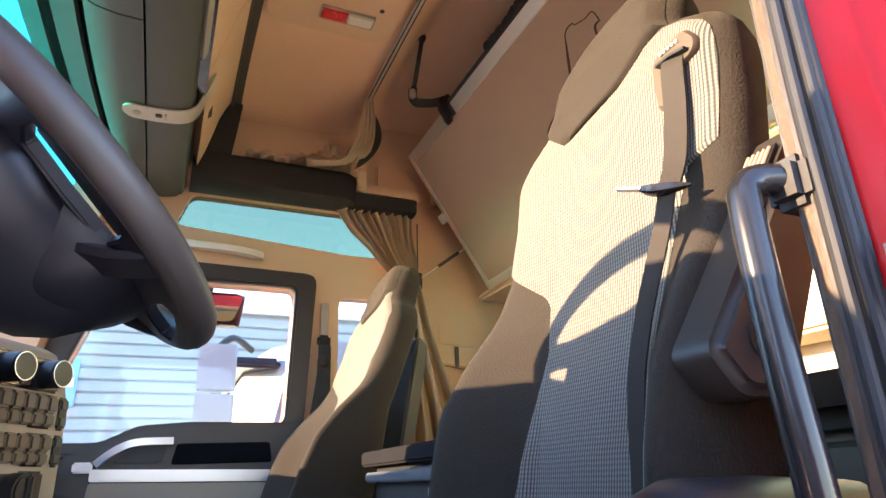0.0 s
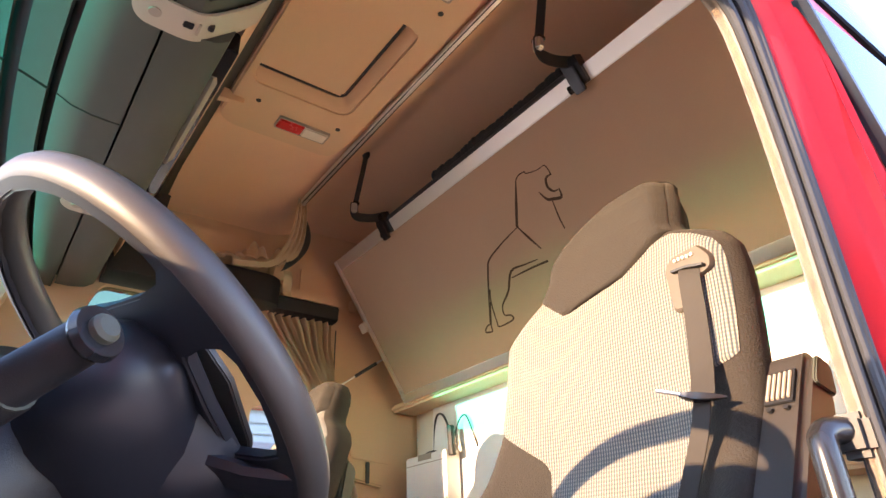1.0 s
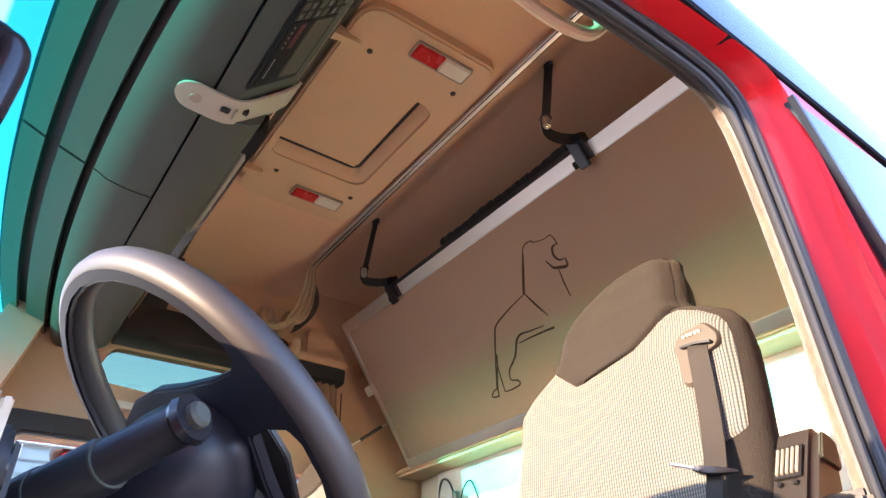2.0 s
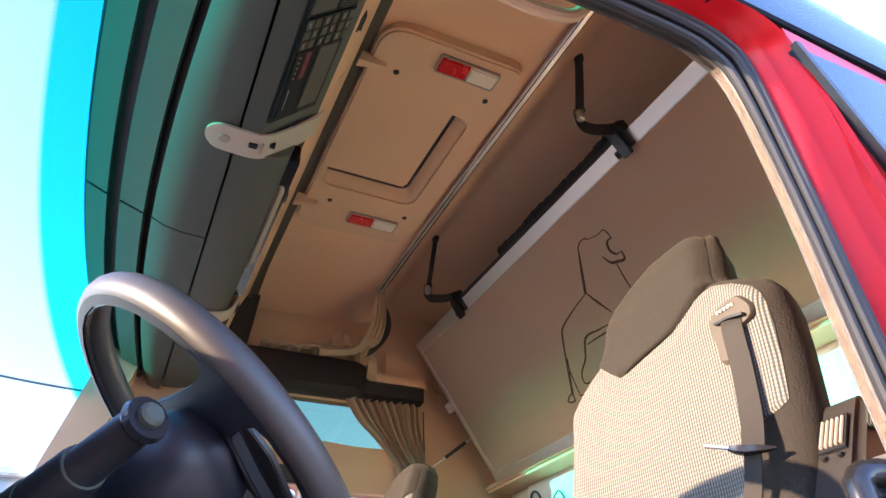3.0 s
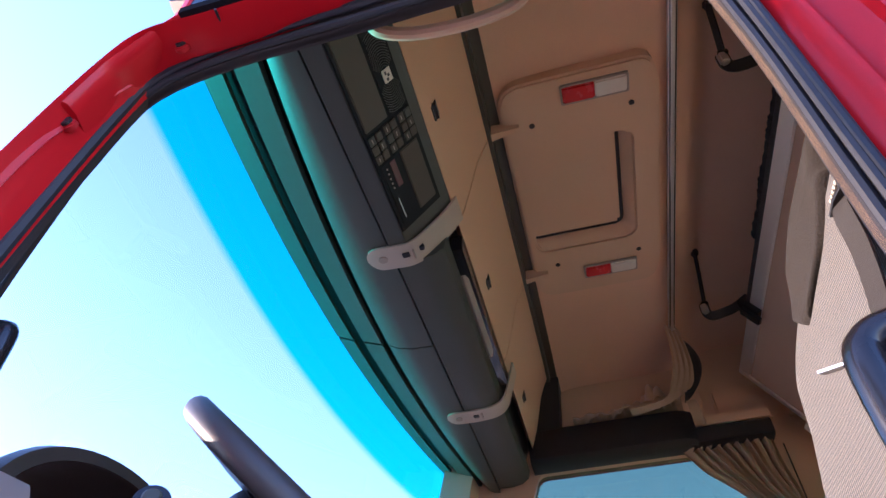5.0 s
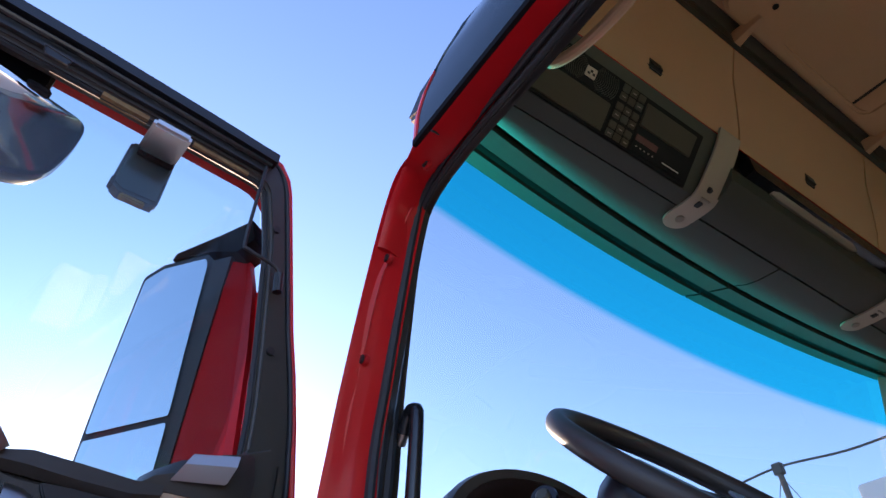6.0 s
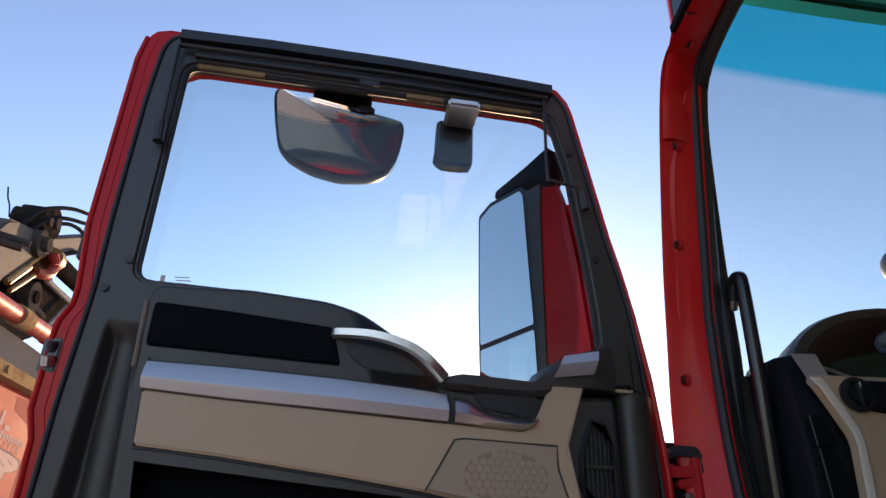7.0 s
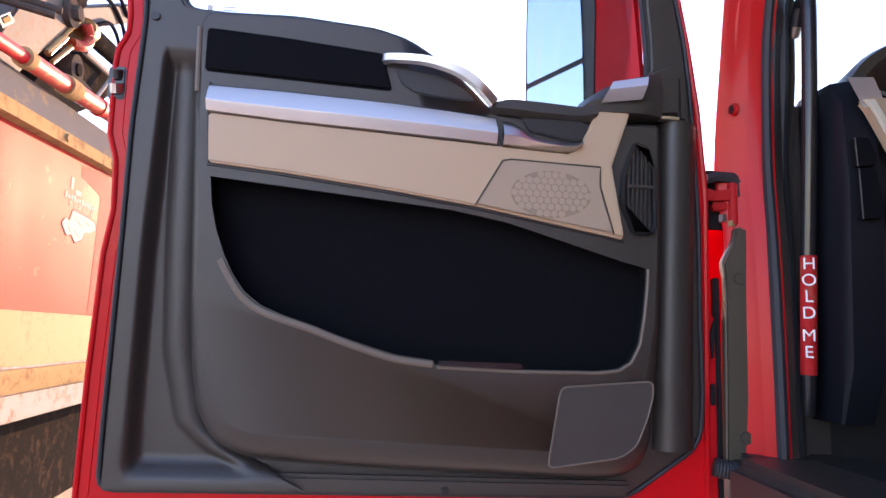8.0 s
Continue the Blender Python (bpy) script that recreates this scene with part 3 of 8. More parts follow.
solid("pillar_left", sheet(corner, span(0, 1, 10), span(0, 1, 30), (0.006, 0.012, 0)), "red", "red windscreen pillar on the driver's side")
for nm, y in (("pillar_right", 2.33),):
    solid(nm, sweep([(screen_x(y, z) + 0.07, y, z) for z in span(1.6, 2.90, 12)], [(-0.06, -0.07), (0.10, -0.07), (0.09, 0.06), (-0.06, 0.06)]), "beige", "beige inner windscreen pillar")
solid("front_wall", box(-0.30, -0.22, 0.05, 2.39, 1.05, 1.78, 0.02), "red", "red front panel under the windscreen")


# ---- overhead console along the windscreen ----
con = thing("overhead_console", "dark taupe overhead console with sun blinds along the windscreen", "console", (0.3, 1.22, 2.74), kind="structure")


def bow(y):
    return 0.09 * ((y - 1.22) / 1.17) ** 2


def console_strip(name, prof, mat, y0=0.10, y1=2.34, curve=True, n=24, label=""):
    """A strip of the given (x, z) section along the cab's width."""
    rings = [[(x + (bow(y) * min(1.0, max(0.0, (0.322 - x) / 0.14)) if curve else 0), y, z) for x, z in prof] for y in span(y0, y1, n)]
    return part(name, loft(rings), mat, con, label, sharp=28)


console_strip("blind", [(0.010, 2.838), (0.065, 2.812), (0.069, 2.822), (0.015, 2.852)], "taupe", 0.10, 1.215, label="taupe front blind panel")
console_strip("blind", [(0.010, 2.838), (0.065, 2.812), (0.069, 2.822), (0.015, 2.852)], "taupe", 1.225, 2.34, label="taupe front blind panel")
console_strip("flap", [(0.098, 2.800), (0.160, 2.776), (0.166, 2.790), (0.104, 2.812)], "taupe", 0.10, 1.215)
console_strip("flap", [(0.098, 2.800), (0.160, 2.776), (0.166, 2.790), (0.104, 2.812)], "taupe", 1.225, 2.34)
console_strip("backing", [(0.00, 2.865), (0.20, 2.80), (0.30, 2.785), (0.37, 2.795), (0.44, 2.845), (0.470, 2.92), (0.30, 2.96), (0.05, 2.92)], "black")
LOW = [(0.182, 2.770), (0.215, 2.752), (0.26, 2.742), (0.322, 2.739), (0.322, 2.755), (0.26, 2.765), (0.19, 2.79)]
console_strip("front_panel", LOW, "taupe", 0.10, 1.217, label="taupe curved lower panel")
console_strip("front_panel", LOW, "taupe", 1.223, 2.34, label="taupe curved lower panel")
BACK = [(0.328, 2.739), (0.38, 2.738), (0.425, 2.746), (0.452, 2.765), (0.462, 2.80), (0.44, 2.81), (0.33, 2.76)]
console_strip("rear_panel", BACK, "taupe", 0.84, 2.30, False, label="taupe rounded rear panel")
console_strip("radio_panel", [(0.328, 2.735), (0.372, 2.735), (0.384, 2.742), (0.492, 2.856), (0.47, 2.875), (0.33, 2.77)], "taupe", 0.12, 0.775, False, label="taupe panel that holds the tachograph and radio")

# overhead lockers: three beige fronts with finger slots
lock = thing("overhead_locker", "beige overhead lockers above the windscreen", "locker", (0.55, 1.22, 2.86), kind="structure")
FACE = [(0.492, 2.862), (0.512, 2.915), (0.535, 3.00), (0.560, 3.10), (0.600, 3.200), (0.585, 3.22), (0.45, 3.0)]
for y0, y1, ys in ((0.23, 0.858, 0.532), (0.864, 1.552, 1.188), (1.558, 2.32, 1.903)):
    f = part("front", loft([[(x, y, z) for x, z in FACE] for y in span(y0, y1, 4)]), "beige", lock)
    s = part("finger_slot", box(0.500, 0.520, ys - 0.028, ys + 0.028, 2.905, 2.945, 0.008, 3), "black", f, "black recessed finger slot")
# dark strip in place of the shadow between the locker fronts and the headliner
solid("ceiling_gap_shade", loft([[(0.600, y, z - 0.060), (0.612, y, z - 0.060), (0.616, y, z - 0.012), (0.628, y, z - 0.004), (0.645, y, z - 0.004), (0.645, y, z + 0.010), (0.600, y, z + 0.010)] for y in span(0.26, 2.30, 32) for z in (roof_z(0.64, y),)]), "taupe_dark", "dark strip painted as the shadow gap between lockers and ceiling")

# silver map-light brackets
for y in (0.807, 1.66):
    w = 0.040 if y < 1 else 0.038
    t = thing("map_light", "silver curved map light strap on the overhead console", "lamp", (0.30, y, 2.735), "map lights on the console")
    path = smooth_path([(0.258, y, 2.737), (0.266, y, 2.7355), (0.28, y, 2.733), (0.30, y, 2.7315), (0.36, y, 2.7305), (0.43, y, 2.738), (0.470, y, 2.765), (0.492, y, 2.82), (0.516, y, 2.90)], 5) if y > 1 else smooth_path([(0.258, y, 2.737), (0.266, y, 2.7355), (0.28, y, 2.733), (0.30, y, 2.7315), (0.36, y, 2.7290), (0.392, y, 2.738), (0.425, y, 2.766), (0.470, y, 2.812), (0.504, y, 2.858), (0.508, y, 2.868)], 5)
    gone = [(p - path[0]).length for p in path]
    wide = [max(0.12, math.sqrt(max(0.0, 1 - (1 - min(1.0, d / w)) ** 2))) for d in gone]
    rings = []
    for i, p in enumerate(path):
        a, c = path[max(i - 1, 0)], path[min(i + 1, len(path) - 1)]
        n = Vector((-(c - a).z, 0, (c - a).x)).normalized() * 0.006
        k = w * wide[i]
        rings.append([p + Vector((0, -k, 0)), p + Vector((0, k, 0)), p + Vector((0, k, 0)) + n, p + Vector((0, -k, 0)) + n])
    part("strap", loft(rings), "strap_beige", t)
    part("lamp_lens", disc("z", (0.30, y, 2.7285), 0.012, 0.004, 16), "taupe_mid", t, "small round lens")
    part("switch", box(0.352, 0.372, y - 0.012, y + 0.006, 2.7265, 2.7320, 0.002), "black", t, "black rocker switch")
    part("slot", box(0.380, 0.385, y - 0.016, y + 0.016, 2.7275, 2.7325, 0.001), "taupe_mid", t)
    part("switch", box(0.398, 0.410, y - 0.012, y + 0.002, 2.738, 2.752, 0.002), "black", t, "black rocker switch")

# ---- roof hatch on the ceiling ----
hatch = thing("roof_hatch", "beige moulded roof hatch surround with a recessed cover", "roof hatch", (0.9, 1.2, 3.25), kind="structure")
FRAME = rounded([(0.648, 0.726), (1.10, 0.722), (1.125, 0.80), (1.125, 1.62), (1.10, 1.72), (0.648, 1.72)], 0.085, 7)
HOLE = rounded([(0.682, 0.972), (1.036, 0.972), (1.036, 1.447), (0.682, 1.447)], 0.045, 5)
part("surround", plate("z", FRAME, 3.240, 3.292, [HOLE], bevel=0.015, seg=4), "beige", hatch)
# sloping walls of the recess on its rear and far sides, a dark gap and the sunk cover
rim_o = [Vector((p[0], p[1], 0)) for p in rounded([(1.036, 0.96), (1.036, 1.447), (0.67, 1.447)], 0.05, 6)[7:14]]
out = [Vector((1.037, 0.965, 3.243))] + [Vector((p.x + 0.001, p.y + 0.001, 3.243)) for p in rim_o] + [Vector((0.675, 1.448, 3.243))]
inn = [Vector((1.000, 0.965, 3.286))] + [Vector((1.000 - 0.030 * (1 - math.cos(a)), 1.408 - 0.030 * (1 - math.sin(a)), 3.286)) for a in span(0, math.pi / 2, len(rim_o))] + [Vector((0.675, 1.408, 3.286))]
part("recess_wall", loft([[o.lerp(q, k) + Vector((0, 0, -0.006 * math.sin(math.pi * k))) for o, q in zip(out, inn)] for k in span(0, 1, 5)], False, None, False), "beige", hatch, "sloping recess wall", 60)
part("seal", tube([q + Vector((-0.002, -0.002, -0.004)) for q in inn], 0.0075, 8), "black", hatch, "black rubber seal")
part("cover", box(0.655, 0.992, 0.945, 1.400, 3.2655, 3.292, 0.013, 4), "beige", hatch, "beige sunk hatch cover")
part("gap", box(0.66, 1.03, 0.95, 1.44, 3.293, 3.297, 0.0), "black", hatch, "dark gap round the cover")

for x, y in ((0.74, 0.876), (0.742, 1.535), (1.042, 0.87), (1.045, 1.53)):
    part("screw", disc("z", (x, y, 3.236), 0.009, 0.008, 12, bevel=0.002), "black", hatch, "dark screw")
for y in (0.863, 1.562):
    part("hook", loft([[(0.602, y - 0.014, 3.205), (0.602, y + 0.014, 3.205), (0.602, y + 0.014, 3.255), (0.602, y - 0.014, 3.255)],
                       [(0.70, y - 0.006, 3.222), (0.70, y + 0.006, 3.222), (0.70, y + 0.006, 3.25), (0.70, y - 0.006, 3.25)]]), "beige", hatch)
for y, yy in ((0.789, 0.79), (1.60, 1.60)):
    t = thing("ceiling_lamp", "flat ceiling lamp with a red and a frosted lens", "lamp", (0.93, y, 3.245), "ceiling lamps beside the hatch")
    part("red_lens", box(0.842, 0.936, y - 0.027, y + 0.027, 3.226, 3.2405, 0.004), "red_lens", t, "red lens half")
    part("clear_lens", box(0.938, 1.030, y - 0.027, y + 0.027, 3.226, 3.2405, 0.004), "clear_lens", t, "frosted clear lens half")
    part("rim", plate("z", rounded([(0.836, y - 0.033), (1.036, y - 0.033), (1.036, y + 0.033), (0.836, y + 0.033)], 0.008), 3.2305, 3.2405, [rounded([(0.841, y - 0.028), (1.031, y - 0.028), (1.031, y + 0.028), (0.841, y + 0.028)], 0.006)]), "taupe_mid", t)

rail = thing("curtain_rail", "aluminium curtain rail across the ceiling", "rail", (1.175, 1.2, 3.28), kind="structure")
part("bar", sweep(smooth_path([(1.165, 0.16, 3.262), (1.168, 0.6, 3.272), (1.172, 1.2, 3.276), (1.175, 1.8, 3.274), (1.175, 2.12, 3.262)], 5), [(-0.013, -0.006), (-0.005, -0.012), (0.005, -0.012), (0.013, -0.006), (0.013, 0.01), (-0.013, 0.01)]), "alu", rail)
for dx in (-0.008, 0.008):
    part("groove", sweep([(1.165 + dx, 0.16, 3.2535), (1.168 + dx, 0.6, 3.2635), (1.172 + dx, 1.2, 3.2675), (1.175 + dx, 2.1, 3.2545)], band_profile(0.004, 0.003)), "black", rail, "dark groove")

# ---- folded upper bunk ----
berth = thing("upper_bunk", "upper bunk folded up, tan board in an aluminium frame", "bunk", (1.6, 1.25, 2.47))
TL, BL = Vector((1.411, 2.20, 3.062)), Vector((1.792, 2.234, 2.467))
DOWN = (Vector((1.792, 0, 2.467)) - Vector((1.411, 0, 3.062))).normalized()
OUT = Vector((DOWN.z, 0, -DOWN.x)).normalized()      # out of the board, to the front and down
LEN = 0.7066


def bunk(s, y, o=0.0):
    """A place on the bunk's board: s down from its top edge, y across, o proud of it."""
    return Vector((1.411, y, 3.062)) + DOWN * s + OUT * o


def bunk_box(s0, s1, y0, y1, o0, o1):
    bm = bmesh.new()
    pts = [bunk(s, y, o) for o in (o0, o1) for s, y in ((s0, y0), (s1, y0), (s1, y1), (s0, y1))]
    v = [bm.verts.new(p) for p in pts]
    for q in ((0, 1, 2, 3), (7, 6, 5, 4), (0, 4, 5, 1), (1, 5, 6, 2), (2, 6, 7, 3), (3, 7, 4, 0)):
        bm.faces.new([v[i] for i in q])
    bmesh.ops.recalc_face_normals(bm, faces=bm.faces)
    bmesh.ops.bevel(bm, geom=list(bm.edges), offset=0.003, segments=2, affect="EDGES", clamp_overlap=True)
    return bm


if OUT.z > 0:
    OUT = -OUT
part("board", bunk_box(0.02, LEN - 0.02, 0.27, 2.21, -0.02, 0.0), "beige_dark", berth, "tan lining board")
part("top_rail", bunk_box(-0.012, 0.040, 0.25, 2.205, -0.03, 0.008), "alu", berth, "aluminium frame rail")
part("bottom_rail", bunk_box(LEN - 0.030, LEN + 0.008, 0.25, 2.235, -0.03, 0.008), "alu", berth, "aluminium frame rail")
part("end_rail", bunk_box(-0.012, LEN + 0.008, 2.2055, 2.232, -0.03, 0.007), "alu", berth, "aluminium frame rail")
part("end_rail", bunk_box(-0.012, LEN + 0.008, 0.222, 0.2495, -0.03, 0.007), "alu", berth, "aluminium frame rail")
part("mattress", bunk_box(0.0, LEN - 0.01, 0.26, 2.19, -0.14, -0.031), "cloth_dark", berth, "dark thin mattress")
part("latch", bunk_box(0.30, 0.345, 2.215, 2.265, 0.0, 0.02), "cream", berth, "small cream latch")
for s in (LEN - 0.045, LEN - 0.012):
    part("rivet", tube([bunk(s, 2.218, 0.006), bunk(s, 2.218, 0.012)], 0.008, 10), "metal", berth)
solid("trim_rear", box(1.80, 1.95, 0.12, 2.37, 2.44, 2.475, 0.012), "beige", "beige ledge under the folded bunk")

# two belts that hold the bunk, with buckles
for y, yc in ((0.671, 0.693), (1.739, 1.772)):
    t = thing("bunk_strap", "black webbing strap with a buckle holding the bunk", "strap", (1.28, y, 3.33), "straps of the bunk")
    z0 = roof_z(1.284, y)
    part("anchor", box(1.270, 1.298, y - 0.014, y + 0.014, z0 - 0.022, z0 + 0.01, 0.006), "black", t)
    down = smooth_path([(1.284, y, z0 - 0.012), (1.270, y + 0.006, 3.24), (1.252, y + 0.014, 3.12), (1.244, y + 0.018, 3.075)], 6)
    part("webbing", sweep(down, band_profile(0.030, 0.004), up=(1, 0.2, 0.3)), "strap", t)
    loop = smooth_path([(1.246, y + 0.016, 3.10), (1.246, y + 0.018, 3.062), (1.262, y + 0.018, 3.045), (1.300, y + 0.020, 3.052), (1.345, yc, 3.072), (1.395, yc, 3.098)], 6)
    part("webbing", sweep(loop, band_profile(0.034, 0.005), up=(0, 1, 0.4)), "strap", t)
    part("buckle", box(1.230, 1.254, y + 0.000, y + 0.030, 3.055, 3.098, 0.005), "metal", t, "steel buckle")
    part("buckle_frame", box(1.234, 1.260, y - 0.002, y + 0.034, 3.090, 3.104, 0.003), "black_gloss", t)
    clip = part("clip", bunk_box(-0.048, 0.040, yc - 0.030, yc + 0.030, -0.015, 0.028), "black_gloss", t, "black bunk clip")
    part("clip_jaw", bunk_box(-0.02, 0.060, yc - 0.018, yc + 0.018, 0.026, 0.044), "black_gloss", t)
    part("knob", tube([bunk(0.03, yc + 0.034, 0.01), bunk(0.03, yc + 0.048, 0.014)], 0.013, 10), "black_gloss", t)
net = [bunk(-0.034, y, -0.022) + Vector((0.002 * math.sin(31 * y), 0, 0.003 * math.sin(17 * y + 1))) for y in span(0.745, 1.42, 60)]
tagged(part("safety_net", tube(net, 0.024, 12, scale=[0.9 + 0.16 * math.sin(i * 2.4) * math.sin(i * 0.9) for i in range(60)]), "net"), "black rolled safety net along the bunk edge", "net")
tagged(part("net_rod", sweep(smooth_path([bunk(-0.018, y, 0.006) for y in span(0.72, 1.74, 10)], 3), ring(0.008, 8)), "strap"), "thin dark rod along the bunk edge", "rod")

# lion outline on the board
lion = thing("bunk_emblem", "dark lion outline printed on the bunk board", "emblem", bunk(0.35, 1.2, 0.001), kind="structure")


def line(pts, widths):
    """A printed stroke on the board; widths grow and shrink along it."""
    path = smooth_path([bunk(s, y, 0.001) for s, y in pts], 4)
    k = [interp([(i / (len(widths) - 1), w) for i, w in enumerate(widths)], j / (len(path) - 1)) for j in range(len(path))]
    return loft([[p - sd * w, p + sd * w, p + sd * w + OUT * 0.0008, p - sd * w + OUT * 0.0008] for p, sd, w in ((p, (path[min(j + 1, len(path) - 1)] - path[max(j - 1, 0)]).cross(OUT).normalized(), k[j]) for j, p in enumerate(path))])


for pts, widths in (
        ([(0.158, 1.082), (0.224, 1.126), (0.294, 1.172)], (0.0018, 0.0055, 0.0050)),
        ([(0.158, 1.082), (0.148, 1.061), (0.150, 1.034), (0.158, 1.030), (0.169, 0.987), (0.171, 0.952), (0.209, 0.947)], (0.0022, 0.0022, 0.0016, 0.0022)),
        ([(0.206, 0.945), (0.206, 0.965), (0.215, 0.976), (0.237, 0.981), (0.257, 0.969), (0.260, 0.950)], (0.0018, 0.0045, 0.0045, 0.0016)),
        ([(0.258, 0.946), (0.286, 0.953), (0.277, 0.987), (0.267, 1.007), (0.234, 1.021)], (0.0018, 0.0055, 0.0050, 0.0016)),
        ([(0.281, 0.990), (0.330, 0.998), (0.381, 1.001)], (0.0016, 0.0026, 0.0020)),
        ([(0.295, 1.170), (0.344, 1.150), (0.400, 1.124)], (0.0020, 0.0045, 0.0016)),
        ([(0.294, 1.164), (0.306, 1.225), (0.319, 1.281), (0.343, 1.358), (0.377, 1.390), (0.452, 1.441), (0.558, 1.510)], (0.0016, 0.0026, 0.0040, 0.0022)),
        ([(0.558, 1.510), (0.558, 1.526), (0.576, 1.550), (0.583, 1.515), (0.560, 1.505), (0.483, 1.454)], (0.0024, 0.0034, 0.0024)),
        ([(0.440, 1.425), (0.483, 1.450), (0.560, 1.471), (0.579, 1.469), (0.577, 1.394), (0.559, 1.391), (0.547, 1.420), (0.513, 1.405), (0.476, 1.347), (0.418, 1.290), (0.421, 1.218), (0.426, 1.159)], (0.0030, 0.0022, 0.0034, 0.0026, 0.0045, 0.0016)),
        ([(0.440, 1.303), (0.442, 1.204), (0.447, 1.124)], (0.0018, 0.0036, 0.0040))):
    part("stroke", line(pts, widths), "print_brown", lion)

# ---- tachograph, screen and keys in the console ----
rad = thing("radio_unit", "dark console insert with screen, keys and tachograph", "radio", (0.43, 0.45, 2.79))
RA, RE = Vector((0.383, 0, 2.7415)), Vector((0.108, 0, 0.114)).normalized()
RN = Vector((0.114, 0, -0.108)).normalized()


def inset(a0, a1, y0, y1, o0, o1, bevel=0.002):
    """A block on the sloping face: a up the slope, y across, o proud of it."""
    bm = box(a0, a1, y0, y1, o0, o1, bevel)
    for v in bm.verts:
        v.co = RA + RE * v.co.x + Vector((0, v.co.y, 0)) + RN * v.co.z
    return bm


part("bezel", inset(-0.012, 0.130, 0.165, 0.728, 0.0, 0.004), "radio_black", rad)
part("screen", inset(-0.004, 0.064, 0.172, 0.431, 0.003, 0.0075), "taupe_dark", rad, "dull taupe cover panel")
part("ripple_field", inset(0.068, 0.126, 0.172, 0.436, 0.003, 0.0055), "radio_black", rad, "near-black field with ripple lines")
for k in range(15):
    r = 0.022 + 0.0058 * k
    for a0, a1 in ((-1.0, 1.0), (2.14, 4.14)):
        arc = [(0.098 + r * 0.62 * math.sin(a), 0.348 + r * math.cos(a)) for a in span(a0, a1, 25)]
        arc = [q for q in arc if 0.071 < q[0] < 0.124 and 0.20 < q[1] < 0.433]
        if len(arc) > 3:
            part("ripple", tube([RA + RE * a + Vector((0, y, 0)) + RN * 0.0058 for a, y in arc], 0.0009, 5), "taupe", rad)
part("badge", inset(0.087, 0.111, 0.333, 0.364, 0.005, 0.0075, 0.001), "cream", rad, "small pale square badge")
for a0, y0, a1, y1 in ((0.093, 0.338, 0.098, 0.346), (0.099, 0.345, 0.105, 0.352), (0.094, 0.353, 0.100, 0.360)):
    part("badge_mark", inset(a0, a1, y0, y1, 0.0070, 0.0079, 0.0003), "charcoal", rad)
part("key_frame", inset(-0.010, 0.128, 0.4385, 0.520, 0.003, 0.0065), "radio_black", rad)
for i in range(6):
    for j in range(3):
        a0, y0 = -0.006 + 0.0205 * i + 0.005 * (i // 2), 0.4425 + 0.0255 * j
        part("key", inset(a0, a0 + 0.0185, y0, y0 + 0.0232, 0.006, 0.0092), "taupe_dark" if (2 * i + j) % 5 else "taupe", rad)
        if (i + j) % 2 == 0:
            part("key_mark", inset(a0 + 0.0075, a0 + 0.0095, y0 + 0.006, y0 + 0.017, 0.0090, 0.0096, 0.0), "taupe_mid", rad)
tac = part("tachograph", inset(-0.002, 0.056, 0.524, 0.716, 0.003, 0.006), "radio_black", rad, "black tachograph front")
part("display", inset(0.024, 0.040, 0.530, 0.604, 0.0055, 0.0075, 0.001), "display", tac, "dark red display")
for k in range(5):
    part("button", inset(0.010, 0.014, 0.538 + 0.014 * k, 0.544 + 0.014 * k, 0.0055, 0.0075, 0.001), "taupe_mid", tac)
part("slot", inset(0.011, 0.0135, 0.631, 0.692, 0.0055, 0.0072, 0.0005), "metal", tac)
part("cover", inset(0.060, 0.118, 0.526, 0.706, 0.003, 0.0075), "taupe_dark", rad)
solid("console_pocket", box(0.455, 0.49, 0.90, 1.60, 2.80, 2.862, 0.004), "black_gloss", "dark storage pocket in the console", "pocket")
tagged(part("paper_roll", loft([[(0.468 + r * math.cos(a), y, 2.815 + 1.6 * r * math.sin(a)) for a in span(0, 2 * math.pi, 13)[:-1]] for y, r in ((1.0, 0.012), (1.02, 0.017), (1.38, 0.017), (1.42, 0.010))]), "taupe_mid"), "grey cloth roll pushed into the console pocket", "cloth")
h = thing("roof_handle", "beige grab handle above the door opening", "handle", (0.62, 0.14, 2.56))
part("grip", tube(smooth_path([(0.50, 0.130, 2.615), (0.515, 0.142, 2.582), (0.57, 0.155, 2.570), (0.66, 0.158, 2.566), (0.735, 0.150, 2.574), (0.765, 0.135, 2.605)], 6), 0.011, 10), "beige", h)
for x in (0.50, 0.767):
    part("mount", box(x - 0.022, x + 0.022, 0.112, 0.145, 2.598, 2.645, 0.008), "beige", h)

# ---- passenger side fittings ----
led = thing("side_shelf", "dark plastic shelf along the passenger side above the window", "shelf", (0.8, 2.3, 2.80), kind="structure")
SEC = [(2.368, 2.805), (2.26, 2.800), (2.235, 2.815), (2.230, 2.92), (2.245, 2.945), (2.368, 2.95)]
part("body", loft([[(x, y + d, z) for y, z in SEC] for x, d in ((0.475, 0.0), (0.60, 0.0), (1.10, 0.0), (1.135, 0.012), (1.165, 0.035))]), "black", led)
part("tail", loft([[(x, y + 0.035, 2.80 + (z - 2.80) * 0.52) for y, z in SEC] for x in (1.16, 1.3, 1.44, 1.455)]), "black", led)
part("end", loft([[(x0, 2.24, z), (x1, 2.24, z), (x1, 2.368, z), (x0, 2.368, z)] for z, x0, x1 in ((2.94, 0.49, 0.62), (3.05, 0.53, 0.635), (3.14, 0.575, 0.645), (3.19, 0.60, 0.65))]), "black", led)
